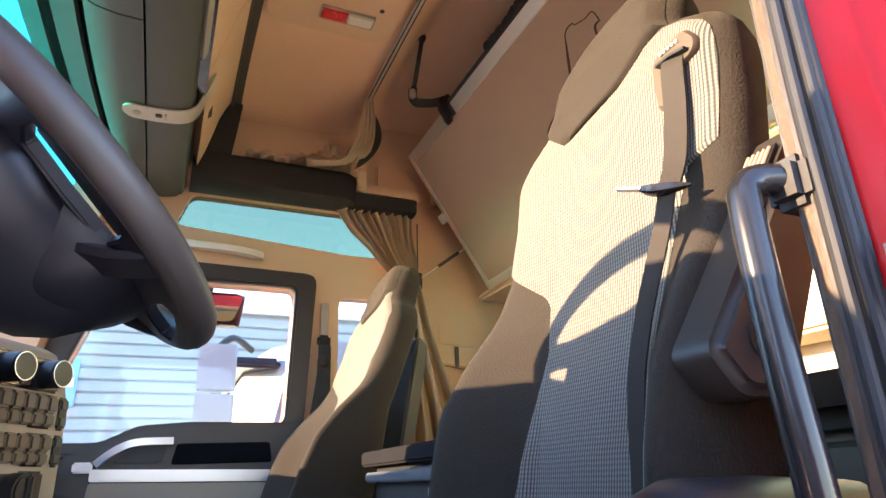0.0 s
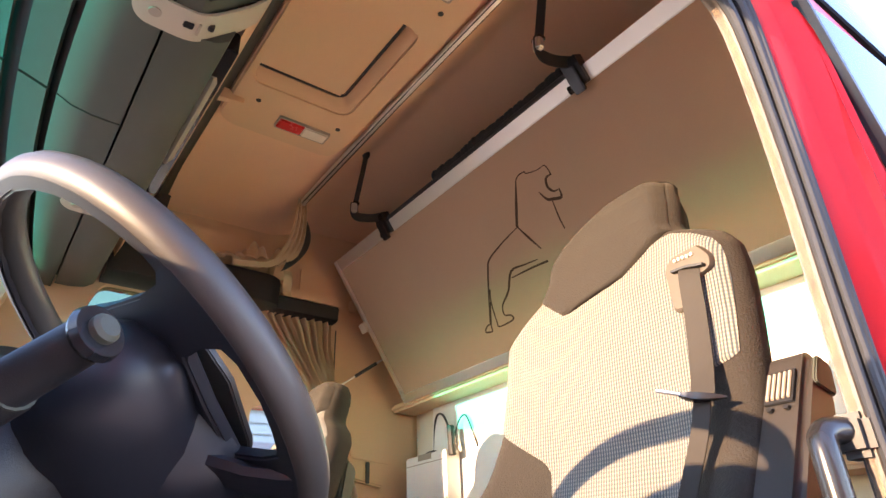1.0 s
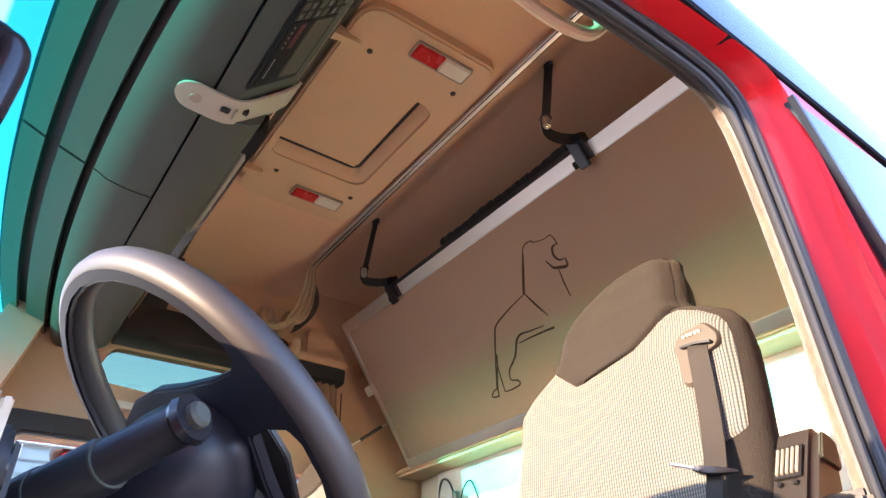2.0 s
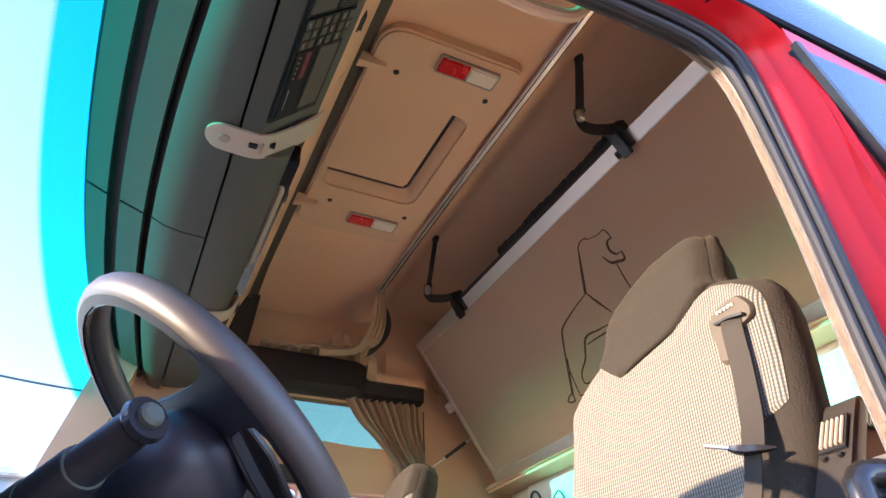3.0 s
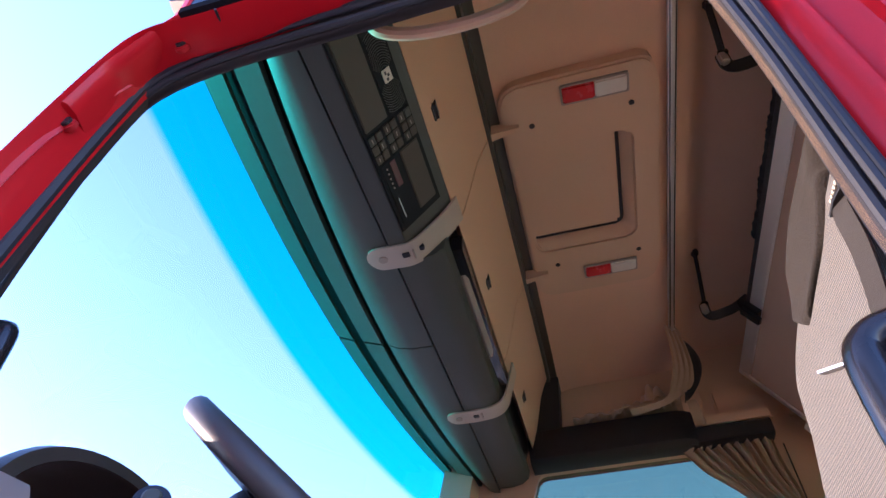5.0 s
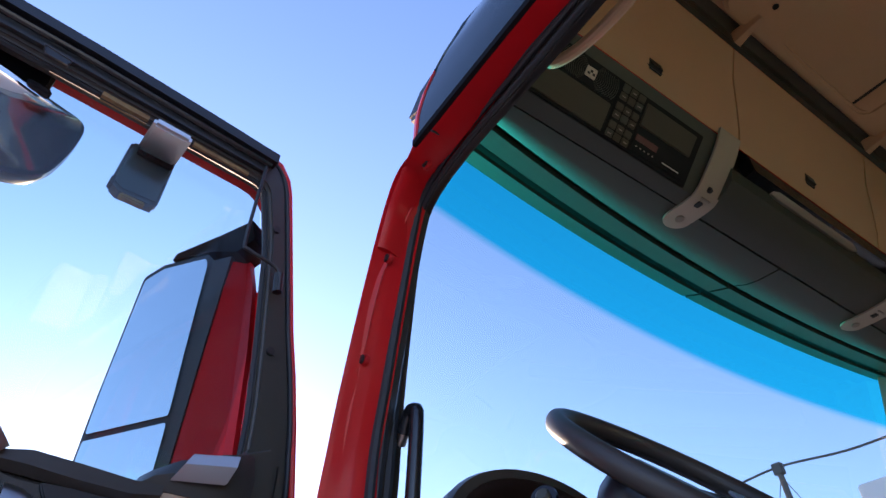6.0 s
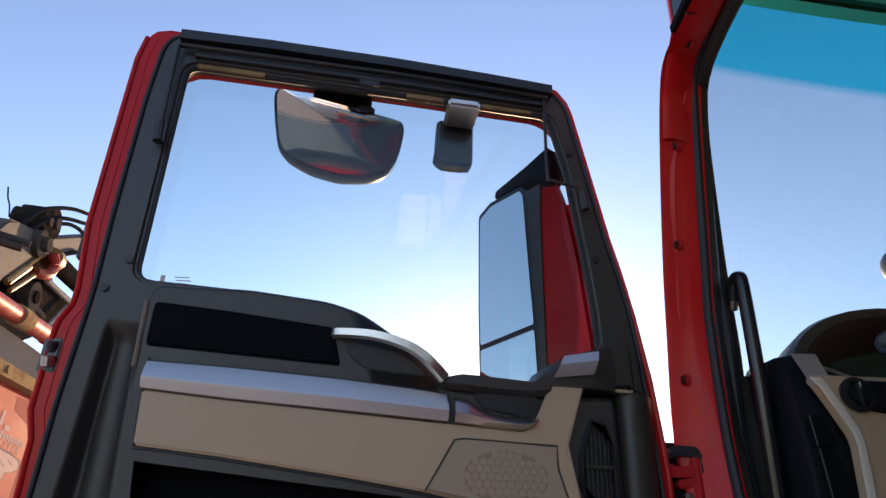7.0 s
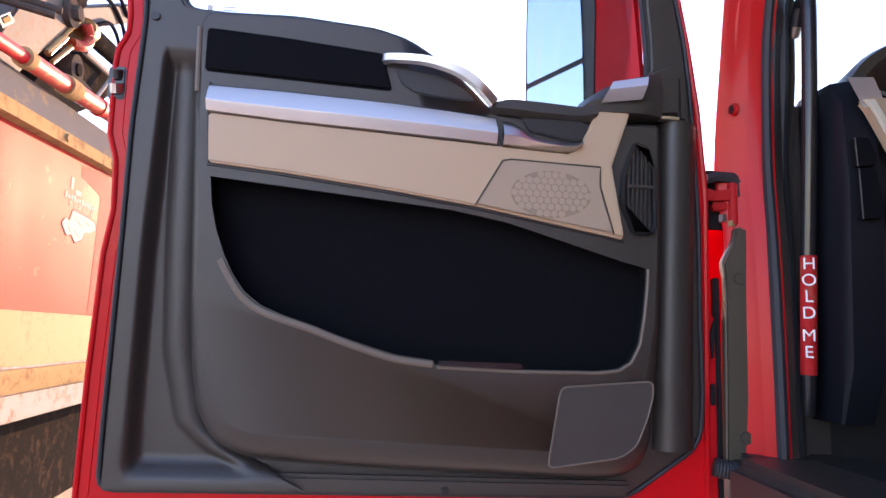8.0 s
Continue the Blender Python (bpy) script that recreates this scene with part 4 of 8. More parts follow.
solid("niche_right", plate("y", rounded([(0.60, 2.95), (0.60, 3.17), (1.25, 3.14), (1.25, 2.95)], 0.05), 2.33, 2.369, bevel=0.02, seg=3), "beige", "beige padded panel above the shelf")
solid("niche_right_rear", plate("y", rounded([(1.28, 2.86), (1.28, 3.08), (1.48, 3.03), (1.50, 2.86)], 0.03), 2.345, 2.369, bevel=0.01), "beige", "beige moulded panel with a handle recess")
solid("ledge_right", box(1.20, 1.475, 2.272, 2.3685, 2.862, 2.925, 0.014, 3), "beige", "beige ledge behind the dark shelf")
tagged(part("wall_hook", box(1.555, 1.585, 2.335, 2.37, 2.90, 2.955, 0.006), "beige"), "small beige wall hook beside the bunk", "hook")


def folds(u, n, a):
    return a * math.sin(2 * math.pi * n * u) + 0.4 * a * math.sin(2 * math.pi * (n * 1.7) * u + 1.0)


cur = thing("window_curtain", "gathered beige curtain beside the upper side window", "curtain", (1.3, 2.32, 2.80))
part("upper_cloth", sheet(lambda u, v: (interp([(0, 1.085), (0.35, 1.165), (0.8, 1.335), (1, 1.365)], v) * (1 - u) + interp([(0, 1.445), (1, 1.475)], v) * u, 2.322 + folds(u + 0.03 * v * math.sin(7 * u), 9.5, 0.019 * (1 - 0.4 * v)) + 0.010 * math.sin(9 * v + 5 * u), 2.818 - 0.36 * v + 0.006 * math.sin(40 * u) * (1 - v)),
                        span(0, 1, 180), span(0, 1, 16), (0, 0.003, 0)), "curtain", cur)
part("lower_cloth", sheet(lambda u, v: (interp([(0, 1.365), (0.4, 1.36), (1, 1.37)], v) * (1 - u) + interp([(0, 1.475), (0.4, 1.55), (1, 1.67)], v) * u, 2.30 + folds(u, 4.1, 0.026) + 0.01 * math.sin(7 * v), 2.458 - 0.66 * v),
                        span(0, 1, 60), span(0, 1, 20), (0, 0.003, 0)), "curtain", cur)
for k in range(9):
    part("heading_tuck", box(1.13 + 0.035 * k, 1.14 + 0.035 * k, 2.302, 2.325, 2.795, 2.822, 0.003), "curtain", cur)
cur2 = thing("bunk_curtain", "beige curtain pushed together at the end of the ceiling rail", "curtain", (1.17, 2.15, 2.95))
BUN = smooth_path([(1.170, 2.110, 3.268), (1.178, 2.130, 3.16), (1.168, 2.160, 3.06), (1.125, 2.195, 2.990), (1.03, 2.215, 2.972), (0.93, 2.225, 2.964)], 6)


def bundle(u, v, wide=1.0, lift=0.0):
    """A place on the gathered cloth: u across its folds, v down from the rail and along the shelf."""
    q = v * (len(BUN) - 1)
    p = BUN[int(q)].lerp(BUN[min(int(q) + 1, len(BUN) - 1)], q - int(q))
    side = Vector((0.05, 0.03, 0.0)).lerp(Vector((0.10, 0.03, 0.035)), min(1, 2 * v)).lerp(Vector((0.02, 0.085, 0.055)), max(0, 2 * v - 1)) * wide
    fold = 0.013 * math.sin(2 * math.pi * 3.3 * u + 2 * v) + 0.006 * math.sin(2 * math.pi * 7.1 * u + 5 * v + 1)
    return p + side * (u - 0.5) + Vector((-0.25, -0.8, 0.35)) * (fold * (0.5 + v) + lift)


part("hanging_cloth", sheet(bundle, span(0, 1, 56), span(0, 0.999, 40), (0.003, 0.004, 0)), "curtain", cur2)
part("lining", sheet(lambda u, v: (1.190 + 0.075 * u * math.sin(math.pi * v) ** 0.8 - 0.04 * v * v, 2.135 + 0.085 * v + 0.02 * u, 3.245 - 0.275 * v), span(0, 1, 8), span(0, 1, 18), (0.004, 0.004, 0)), "cloth_dark", cur2, "dark curtain lining")


def heap(u, v):
    """Cloth lying along the shelf: flat and thin at its far end, a crumpled heap at the curtain."""
    tall = 0.016 + 0.125 * max(0.0, u - 0.30) ** 1.1 * (0.8 + 0.3 * math.sin(17 * u + 2))
    crease = abs(math.sin(13 * u + 3.2 * v)) + 0.5 * abs(math.sin(29 * u - 4 * v + 1)) - 0.2
    return (0.68 + 0.47 * u, 2.198 + 0.135 * v + 0.014 * math.sin(23 * u) * (1 - v), 2.952 + tall * math.sin(math.pi * (0.12 + 0.82 * v)) * (0.7 + crease) + 0.004 * math.sin(53 * u + 7 * v))


part("lying_cloth", sheet(heap, span(0, 1, 110), span(0, 1, 18), (0, 0.002, -0.004)), "curtain", cur2)
part("tie_end", sheet(lambda u, v: (1.150 + 0.04 * u + 0.012 * v, 2.215 - 0.010 * math.sin(6 * v), 2.965 - 0.115 * v), span(0, 1, 6), span(0, 1, 8), (0.002, 0.004, 0)), "curtain", cur2)

# passenger door, seen from inside
pd = thing("door_2", "closed passenger door with dark window frame and silver trim", "door", (0.5, 2.36, 1.3), kind="structure")
part("window_frame", plate("y", rounded([(-0.05, 1.77), (0.19, 2.50), (1.022, 2.488), (0.985, 1.78), (0.55, 1.80), (0.3, 1.75)], 0.05), 2.335, 2.369, [PGLASS], bevel=0.010), "charcoal", pd)
part("upper_panel", plate("y", [(0.16, 1.742), (0.28, 1.80), (0.40, 1.845), (0.56, 1.872), (0.96, 1.872), (0.975, 1.60), (0.16, 1.60)], 2.325, 2.3345, bevel=0.006), "charcoal", pd)
part("cloth_insert", plate("y", rounded([(0.52, 1.723), (0.535, 1.795), (0.86, 1.80), (0.872, 1.727)], 0.012), 2.315, 2.3245, bevel=0.004), "carpet", pd, "black cloth insert")
part("silver_trim", plate("y", rounded([(0.27, 1.672), (0.27, 1.712), (0.87, 1.700), (0.87, 1.660)], 0.008), 2.300, 2.3245, bevel=0.008), "silver", pd, "brushed silver trim strip")
part("beige_trim", plate("y", [(0.25, 1.50), (0.27, 1.668), (0.87, 1.656), (0.88, 1.50)], 2.310, 2.3245, bevel=0.004), "taupe_mid", pd)
part("handle_recess", plate("y", rounded([(0.32, 1.728), (0.40, 1.782), (0.505, 1.785), (0.49, 1.728)], 0.012), 2.316, 2.3245, bevel=0.003), "black", pd, "dark handle hollow")
part("pull_handle", sweep(smooth_path([(0.285, 2.30, 1.725), (0.335, 2.288, 1.768), (0.40, 2.285, 1.797), (0.52, 2.298, 1.803)], 5), [(-0.012, -0.012), (0.012, -0.012), (0.012, 0.012), (-0.012, 0.012)]), "silver", pd, "silver pull handle")
part("opener", box(0.215, 0.275, 2.30, 2.325, 1.70, 1.735, 0.006), "silver", pd, "silver door opener")
part("lower_panel", plate("y", [(0.0, 1.30), (0.0, 1.60), (0.98, 1.60), (0.98, 1.30)], 2.33, 2.345, bevel=0.006), "charcoal", pd)
gh = thing("grab_rail", "cream grab handle above the passenger door", "handle", (0.64, 2.34, 2.55))
part("grip", sweep(smooth_path([(0.50, 2.345, 2.575), (0.52, 2.315, 2.555), (0.60, 2.305, 2.55), (0.70, 2.305, 2.545), (0.76, 2.32, 2.54), (0.775, 2.35, 2.545)], 5), [(-0.02, -0.013), (0.02, -0.013), (0.02, 0.013), (-0.02, 0.013)]), "cream", gh)
sb = thing("seat_belt", "black passenger seat belt on the door pillar", "seat belt", (1.07, 2.34, 2.2))
part("slide", plate("y", rounded([(1.045, 2.23), (1.045, 2.37), (1.08, 2.37), (1.08, 2.23)], 0.006), 2.355, 2.3695, bevel=0.003), "taupe_mid", sb)
part("guide", box(1.03, 1.085, 2.325, 2.355, 2.175, 2.225, 0.01), "black_gloss", sb, "black belt guide")
part("buckle", box(1.035, 1.08, 2.32, 2.35, 2.09, 2.13, 0.006), "black_gloss", sb)
part("webbing", sweep(smooth_path([(1.06, 2.335, 2.20), (1.055, 2.33, 2.05), (1.02, 2.30, 1.85), (0.97, 2.24, 1.62), (0.93, 2.18, 1.45)], 5), band_profile(0.003, 0.048), up=(1, 0, 0)), "strap", sb)
part("webbing", sweep([(1.065, 2.34, 2.18), (1.068, 2.34, 1.9), (1.07, 2.34, 1.5)], band_profile(0.003, 0.048), up=(1, 0, 0)), "strap", sb)
# rear corner: bins, clip and gas strut
solid("panel_rear_side", plate("y", rounded([(1.52, 1.60), (1.52, 2.43), (1.92, 2.43), (1.92, 1.60)], 0.02), 2.352, 2.3695, bevel=0.006), "beige", "beige side panel beside the bunk")
rc = thing("wall_clip", "beige wall clip with a dark slot", "clip", (1.64, 2.35, 2.16))
part("base", plate("y", rounded([(1.56, 2.13), (1.56, 2.215), (1.74, 2.195), (1.74, 2.10)], 0.014), 2.322, 2.351, bevel=0.008), "beige", rc)
part("slot", box(1.645, 1.665, 2.316, 2.324, 2.115, 2.205, 0.003), "black", rc, "dark slot")
part("recess", plate("y", rounded([(1.58, 2.22), (1.58, 2.315), (1.79, 2.30), (1.79, 2.20)], 0.02), 2.345, 2.3515, bevel=0.003), "beige", rc)
gs = thing("gas_strut", "thin dark gas strut between wall and bunk", "strut", (1.49, 2.34, 2.5))
part("rod", tube([(1.495, 2.335, 2.515), (1.70, 2.25, 2.665)], 0.004, 8), "metal", gs)
part("cylinder", tube([(1.57, 2.304, 2.570), (1.66, 2.267, 2.636)], 0.008, 8), "black", gs)
part("bracket", box(1.472, 1.50, 2.325, 2.365, 2.46, 2.54, 0.005), "black", gs)
part("cord", tube([(1.487, 2.352, 2.52), (1.489, 2.355, 2.79)], 0.003, 6), "black", gs)

# things on the sill of the rear window
wb = thing("document_box", "white document box standing at the rear wall", "box", (1.90, 2.1, 1.97))
part("case", box(1.84, 1.92, 2.00, 2.30, 1.97, 2.225, 0.006), "white", wb)
part("lid_seam", box(1.838, 1.842, 2.005, 2.295, 2.185, 2.188, 0.0005), "taupe_mid", wb)
part("cut_out", box(1.838, 1.843, 2.10, 2.20, 2.20, 2.2255, 0.001), "taupe_mid", wb)
tagged(part("window_sill", box(1.80, 1.95, 0.14, 2.35, 1.93, 1.968, 0.01), "beige"), "beige sill under the rear wall panel", "sill", kind="structure")
gl = thing("reading_lamp", "black gooseneck reading lamp clipped at the rear wall", "lamp", (1.93, 2.16, 2.2))
part("neck", tube(smooth_path([(1.93, 2.20, 2.24), (1.925, 2.185, 2.36), (1.91, 2.14, 2.40), (1.885, 2.06, 2.375), (1.87, 1.995, 2.29)], 6), 0.005, 8), "black", gl)
part("head", tube([(1.872, 1.998, 2.32), (1.868, 1.985, 2.20)], 0.017, 10), "black", gl)
part("cord", tube(smooth_path([(1.90, 2.03, 2.22), (1.905, 1.99, 2.33), (1.91, 1.94, 2.36), (1.915, 1.90, 2.28), (1.92, 1.88, 2.22)], 5), 0.0035, 6), "black", gl)
tagged(part("clip_base", box(1.90, 1.945, 2.17, 2.23, 2.224, 2.25, 0.005), "black", gl))


# ---- seats ----
def seat(name, label, at, outline_l, outline_r, belt, recline=0.0):
    """An air-sprung truck seat that faces the windscreen; heights are above the cab floor, y from its middle line."""
    s = thing(name, label, "seat", at, "seats of the cab")
    s.rotation_euler = (0, radians(recline), 0)
    top = outline_l[-1][0]
    CORNER = 0.042

    def left(z): return interp(outline_l, z)
    def right(z): return interp(outline_r, z)

    def front(y, z):
        """The face of the backrest: rounded at both sides, bolsters standing out to the front below."""
        l, r = left(z), right(z)
        c = min(CORNER, (l - r) * 0.42)
        k = (y - r) / max(0.01, l - r) * 2 - 1
        low = interp([(0.25, 0.14), (0.44, 0.135), (0.52, 0.105), (0.60, 0.055), (0.68, 0.022), (0.78, 0.008), (1.2, 0.0)], z)
        base = interp([(0.25, -0.185), (0.36, -0.168), (0.45, -0.147), (0.53, -0.125), (0.61, -0.108), (0.70, -0.102), (0.80, -0.092), (0.88, -0.084), (0.93, -0.070), (1.0, -0.058), (1.06, -0.038), (1.09, -0.022), (1.122, 0.01)], z)
        bulge = low * max(0.0, (abs(k) - 0.40) / 0.60) ** 1.3
        d = max(0.0, (r + c) - y, y - (l - c))
        return base - bulge + c - math.sqrt(max(0.0, c * c - min(d, c) ** 2))

    def ring_at(z):
        l, r = left(z), right(z)
        c = min(CORNER, (l - r) * 0.42)
        back = interp([(0.25, -0.045), (0.55, -0.040), (0.70, -0.005), (0.9, 0.035), (1.04, 0.06), (1.09, 0.055), (1.122, 0.03)], z)
        ys = [r + c * (1 - math.cos(a)) for a in span(0, math.pi / 2, 7)] + span(r + c, l - c, 22)[1:-1] + [l - c * (1 - math.cos(a)) for a in span(math.pi / 2, 0, 7)]
        pts = [(front(y, z), y, z) for y in ys]
        e = min(0.065, (l - r) * 0.3)
        pts += [(back - e, l, z), (back - e * 0.3, l - e * 0.3, z), (back, l - e, z), (back, r + e, z), (back - e * 0.3, r + e * 0.3, z), (back - e, r, z)]
        return pts

    zs = span(0.26, 0.86, 26) + span(0.872, 0.98, 14) + span(0.99, top - 0.012, 12) + [top - 0.006, top - 0.002, top]
    part("backrest", loft([ring_at(z) for z in zs]), "velour", s, "black-brown velour backrest", 60, True)

    def patch(nm, zl, lo, hi, mat, off=0.006, lab="", nz=40, ny=26, soft=0.02):
        """A cover on the backrest's face between two heights; lo and hi give its sides."""
        zz = span(zl[0], zl[1], nz)
        rows = []
        for z in zz:
            a, b = lo(z), hi(z)
            row = []
            for iy in range(ny):
                u = iy / (ny - 1)
                y = a + (b - a) * u
                edge = min(u * (b - a), (1 - u) * (b - a), (zz[-1] - z) * 1.2, (z - zz[0]) * 1.2)
                q = min(1.0, max(0.0, edge) / soft)
                puff = off * math.sqrt(max(0.0, 1 - (1 - q) ** 2))
                row.append((front(min(max(y, right(z) + 0.004), left(z) - 0.004), z) - 0.0015 - puff, y, z))
            rows.append(row)
        return part(nm, loft(rows, False, None, False), mat, s, lab, 60, True)

    # middle cover of ribbed cloth
    rib_l = (lambda z: min(left(z) - 0.004, interp([(0.26, 0.16), (0.40, 0.15), (0.52, 0.135), (0.60, 0.142), (0.62, 0.155), (0.688, 0.262), (0.70, 0.30)], z)))
    rib_r = (lambda z: max(right(z) + 0.014, interp([(0.26, -0.15), (0.60, -0.155), (0.66, -0.175), (0.698, -0.19), (0.708, -0.238), (0.86, -0.243), (0.885, -0.238), (0.91, -0.222), (0.935, -0.188), (0.957, -0.138)], z)))
    patch("middle_cover", (0.27, 0.952), rib_r, rib_l, "rib", 0.004, "pale ribbed cloth middle cover", 84, 40, 0.012)
    # pillow of the headrest with a lower point
    hr_lo = (lambda z: max(right(z) + 0.010, interp([(0.877, 0.084), (0.892, 0.02), (0.906, -0.05), (0.93, -0.090), (0.957, -0.135), (0.97, -0.2), (1.2, -0.2)], z)))
    hr_hi = (lambda z: min(left(z) - 0.010, interp([(0.877, 0.090), (0.90, 0.122), (0.934, 0.165), (1.2, 0.3)], z)))
    patch("headrest_cover", (0.877, top - 0.006), hr_lo, hr_hi, "velour", 0.014, "black-brown velour headrest cover", 40, 28, 0.022)
    # seat cushion and base
    cz = loft([[(x, y, z) for x, y, z in ((-0.55 + i, -w, 0.08), (-0.55 + i, -w * 0.96, 0.225 - 0.02 * k), (-0.55 + i, -w * 0.55, 0.20), (-0.55 + i, w * 0.55, 0.20), (-0.55 + i, w * 0.96, 0.225 - 0.02 * k), (-0.55 + i, w, 0.08))]
               for i, w, k in ((0.0, 0.21, 3), (0.03, 0.245, 1), (0.15, 0.26, 0), (0.35, 0.265, 0), (0.50, 0.26, 0), (0.56, 0.25, 0))])
    part("cushion", cz, "velour", s, "black-brown velour cushion", 60, True)
    part("base", box(-0.46, 0.02, -0.20, 0.20, 0.0, 0.09, 0.03, 3), "black", s, "black plastic seat base", 35, True)
    part("side_panel", plate("y", rounded([(0.02, 0.12), (0.09, 0.30), (0.10, 0.80), (0.055, 0.83), (0.045, 0.40), (-0.04, 0.12)], 0.02), -0.12, 0.12, bevel=0.015), "taupe", s, "taupe plastic back shell", 35, True)
    if not belt:
        return s
    # outer armrest, belt slot, belt and stop clip
    part("armrest", tube([(-0.345, -0.295, 0.272), (-0.342, -0.295, 0.274), (-0.330, -0.295, 0.277), (-0.31, -0.295, 0.279), (-0.22, -0.295, 0.279), (-0.11, -0.295, 0.276)], 0.054, 20, scale=[0.25, 0.55, 0.86, 1.0, 1.0, 0.95]), "leather", s, "black armrest", 60, True)
    def on(y, z, o): return (front(y, z) - o, y, z)
    tilt = rounded([(-0.228, 0.872), (-0.205, 0.902), (-0.155, 0.898), (-0.140, 0.878), (-0.148, 0.800), (-0.172, 0.798), (-0.176, 0.838), (-0.226, 0.850)], 0.012, 3)
    bm = bmesh.new()
    tops = [bm.verts.new(on(y, z, 0.014)) for y, z in [(-0.185 + (y + 0.185) * 0.92, 0.86 + (z - 0.86) * 0.92) for y, z in tilt]]
    mids = [bm.verts.new(on(y, z, 0.009)) for y, z in tilt]
    lows = [bm.verts.new(on(y, z, 0.0)) for y, z in tilt]
    bm.faces.new(tops)
    for a, b in ((tops, mids), (mids, lows)):
        for i in range(len(a)):
            bm.faces.new((a[i - 1], a[i], b[i], b[i - 1]))
    part("belt_bezel", bm, "belt_trim", s, "grey-brown plastic belt slot", 35, True)
    part("slot", sweep([on(-0.216, 0.857, 0.015), on(-0.19, 0.863, 0.0165), on(-0.160, 0.866, 0.015)], band_profile(0.004, 0.016), up=(1, 0, 0)), "black", s, "dark slot", 35, True)
    for k in range(5):
        part("letter_bar", box(on(-0.18, 0.88, 0)[0] - 0.0165, on(-0.18, 0.88, 0)[0] - 0.0135, -0.198 + 0.0075 * k, -0.1935 + 0.0075 * k, 0.882, 0.887, 0.0005), "cream", s, "", 35, True)
    up = smooth_path([on(-0.190, 0.862, 0.014), on(-0.190, 0.845, 0.020), (-0.118, -0.190, 0.78), (-0.138, -0.194, 0.70), (-0.165, -0.202, 0.652)], 6)
    part("belt", sweep(up, band_profile(0.033, 0.003), up=(1, 0.25, 0)), "webbing", s, "grey seat belt webbing", 35, True)
    low = smooth_path([(-0.167, -0.202, 0.652), (-0.175, -0.190, 0.60), (-0.186, -0.150, 0.50), (-0.190, -0.125, 0.41), (-0.195, -0.118, 0.27)], 6)
    part("belt", sweep(low, band_profile(0.023, 0.003), up=(1, 0.25, 0)), "webbing", s, "grey seat belt webbing", 35, True)
    tip, mid, end = Vector((-0.204, -0.158, 0.664)), Vector((-0.180, -0.196, 0.651)), Vector((-0.160, -0.232, 0.645))
    d = (mid - tip).normalized()
    part("belt_clip", sweep([tip, tip.lerp(mid, 0.5), mid], [(-0.005, -0.0015), (0.005, -0.0015), (0.005, 0.0015), (-0.005, 0.0015)]), "metal", s, "steel belt tongue", 35, True)
    part("clip_grip", sweep(smooth_path([tip.lerp(mid, 0.62), mid, mid.lerp(end, 0.4), end], 4), [(-0.009, -0.005), (-0.006, -0.007), (0.006, -0.007), (0.009, -0.005), (0.009, 0.004), (0.0, 0.006), (-0.009, 0.004)], scale=[0.45, 0.62, 0.82, 0.95, 1, 1, 1, 0.95, 0.9, 0.8, 0.6, 0.4, 0.25]), "black_gloss", s, "black plastic grip of the tongue", 35, True)
    # retractor tower at the outer side
    TW = rounded([(-0.255, 0.437), (-0.095, 0.665), (-0.066, 0.705), (-0.026, 0.690), (-0.040, 0.62), (-0.160, 0.40), (-0.222, 0.398)], 0.014, 4)
    part("belt_tower", plate("y", TW, -0.312, -0.246, bevel=0.010, seg=3), "charcoal", s, "charcoal belt retractor tower", 45, True)
    part("tower_hole", plate("y", [(-0.200 + 0.012 * math.cos(a), 0.448 + 0.017 * math.sin(a)) for a in span(0, 2 * math.pi, 17)[:-1]], -0.3145, -0.308), "black", s, "dark round hole", 35, True)
    part("tower_cap", plate("y", rounded([(-0.090, 0.655), (-0.062, 0.697), (-0.030, 0.684), (-0.038, 0.640)], 0.01, 3), -0.3155, -0.309, bevel=0.002), "taupe", s, "", 35, True)
    sd = Vector((-0.157, 0, -0.228)).normalized()
    nr = Vector((-sd.z, 0, sd.x)) if Vector((-sd.z, 0, sd.x)).x < 0 else Vector((sd.z, 0, -sd.x))
    c0 = Vector((-0.108, -0.279, 0.650))
    part("tower_slot", loft([[c0 + sd * a + Vector((0, b, 0)) + nr * h for a, b in ((-0.03, -0.018), (-0.03, 0.020), (0.025, 0.020), (0.025, -0.018))] for h in (0.0, 0.0035)]), "black", s, "dark recess with a spring", 35, True)
    for k in range(5):
        part("spring_rib", tube([c0 + sd * -0.024 + Vector((0, -0.013 + 0.007 * k, 0)) + nr * 0.005, c0 + sd * 0.02 + Vector((0, -0.013 + 0.007 * k, 0)) + nr * 0.005], 0.0022, 6), "taupe_mid", s, "", 35, True)
    for k in (-0.010, 0.012):
        part("tower_screw", tube([c0 + sd * 0.034 + Vector((0, k, 0)), c0 + sd * 0.034 + Vector((0, k, 0)) + nr * 0.004], 0.004, 8), "black", s, "", 35, True)
    return s


DRV_L = [(0.25, 0.275), (0.45, 0.292), (0.60, 0.285), (0.70, 0.274), (0.80, 0.272), (0.858, 0.267), (0.90, 0.222), (0.934, 0.168), (0.955, 0.155), (1.0, 0.146), (1.03, 0.125), (1.06, 0.082), (1.09, 0.030), (1.11, -0.010), (1.118, -0.030), (1.122, -0.05)]
DRV_R = [(0.25, -0.255), (0.70, -0.256), (0.80, -0.257), (0.86, -0.255), (0.90, -0.247), (0.93, -0.226), (0.95, -0.192), (0.963, -0.158), (0.98, -0.150), (1.03, -0.147), (1.08, -0.136), (1.10, -0.122), (1.116, -0.095), (1.122, -0.07)]
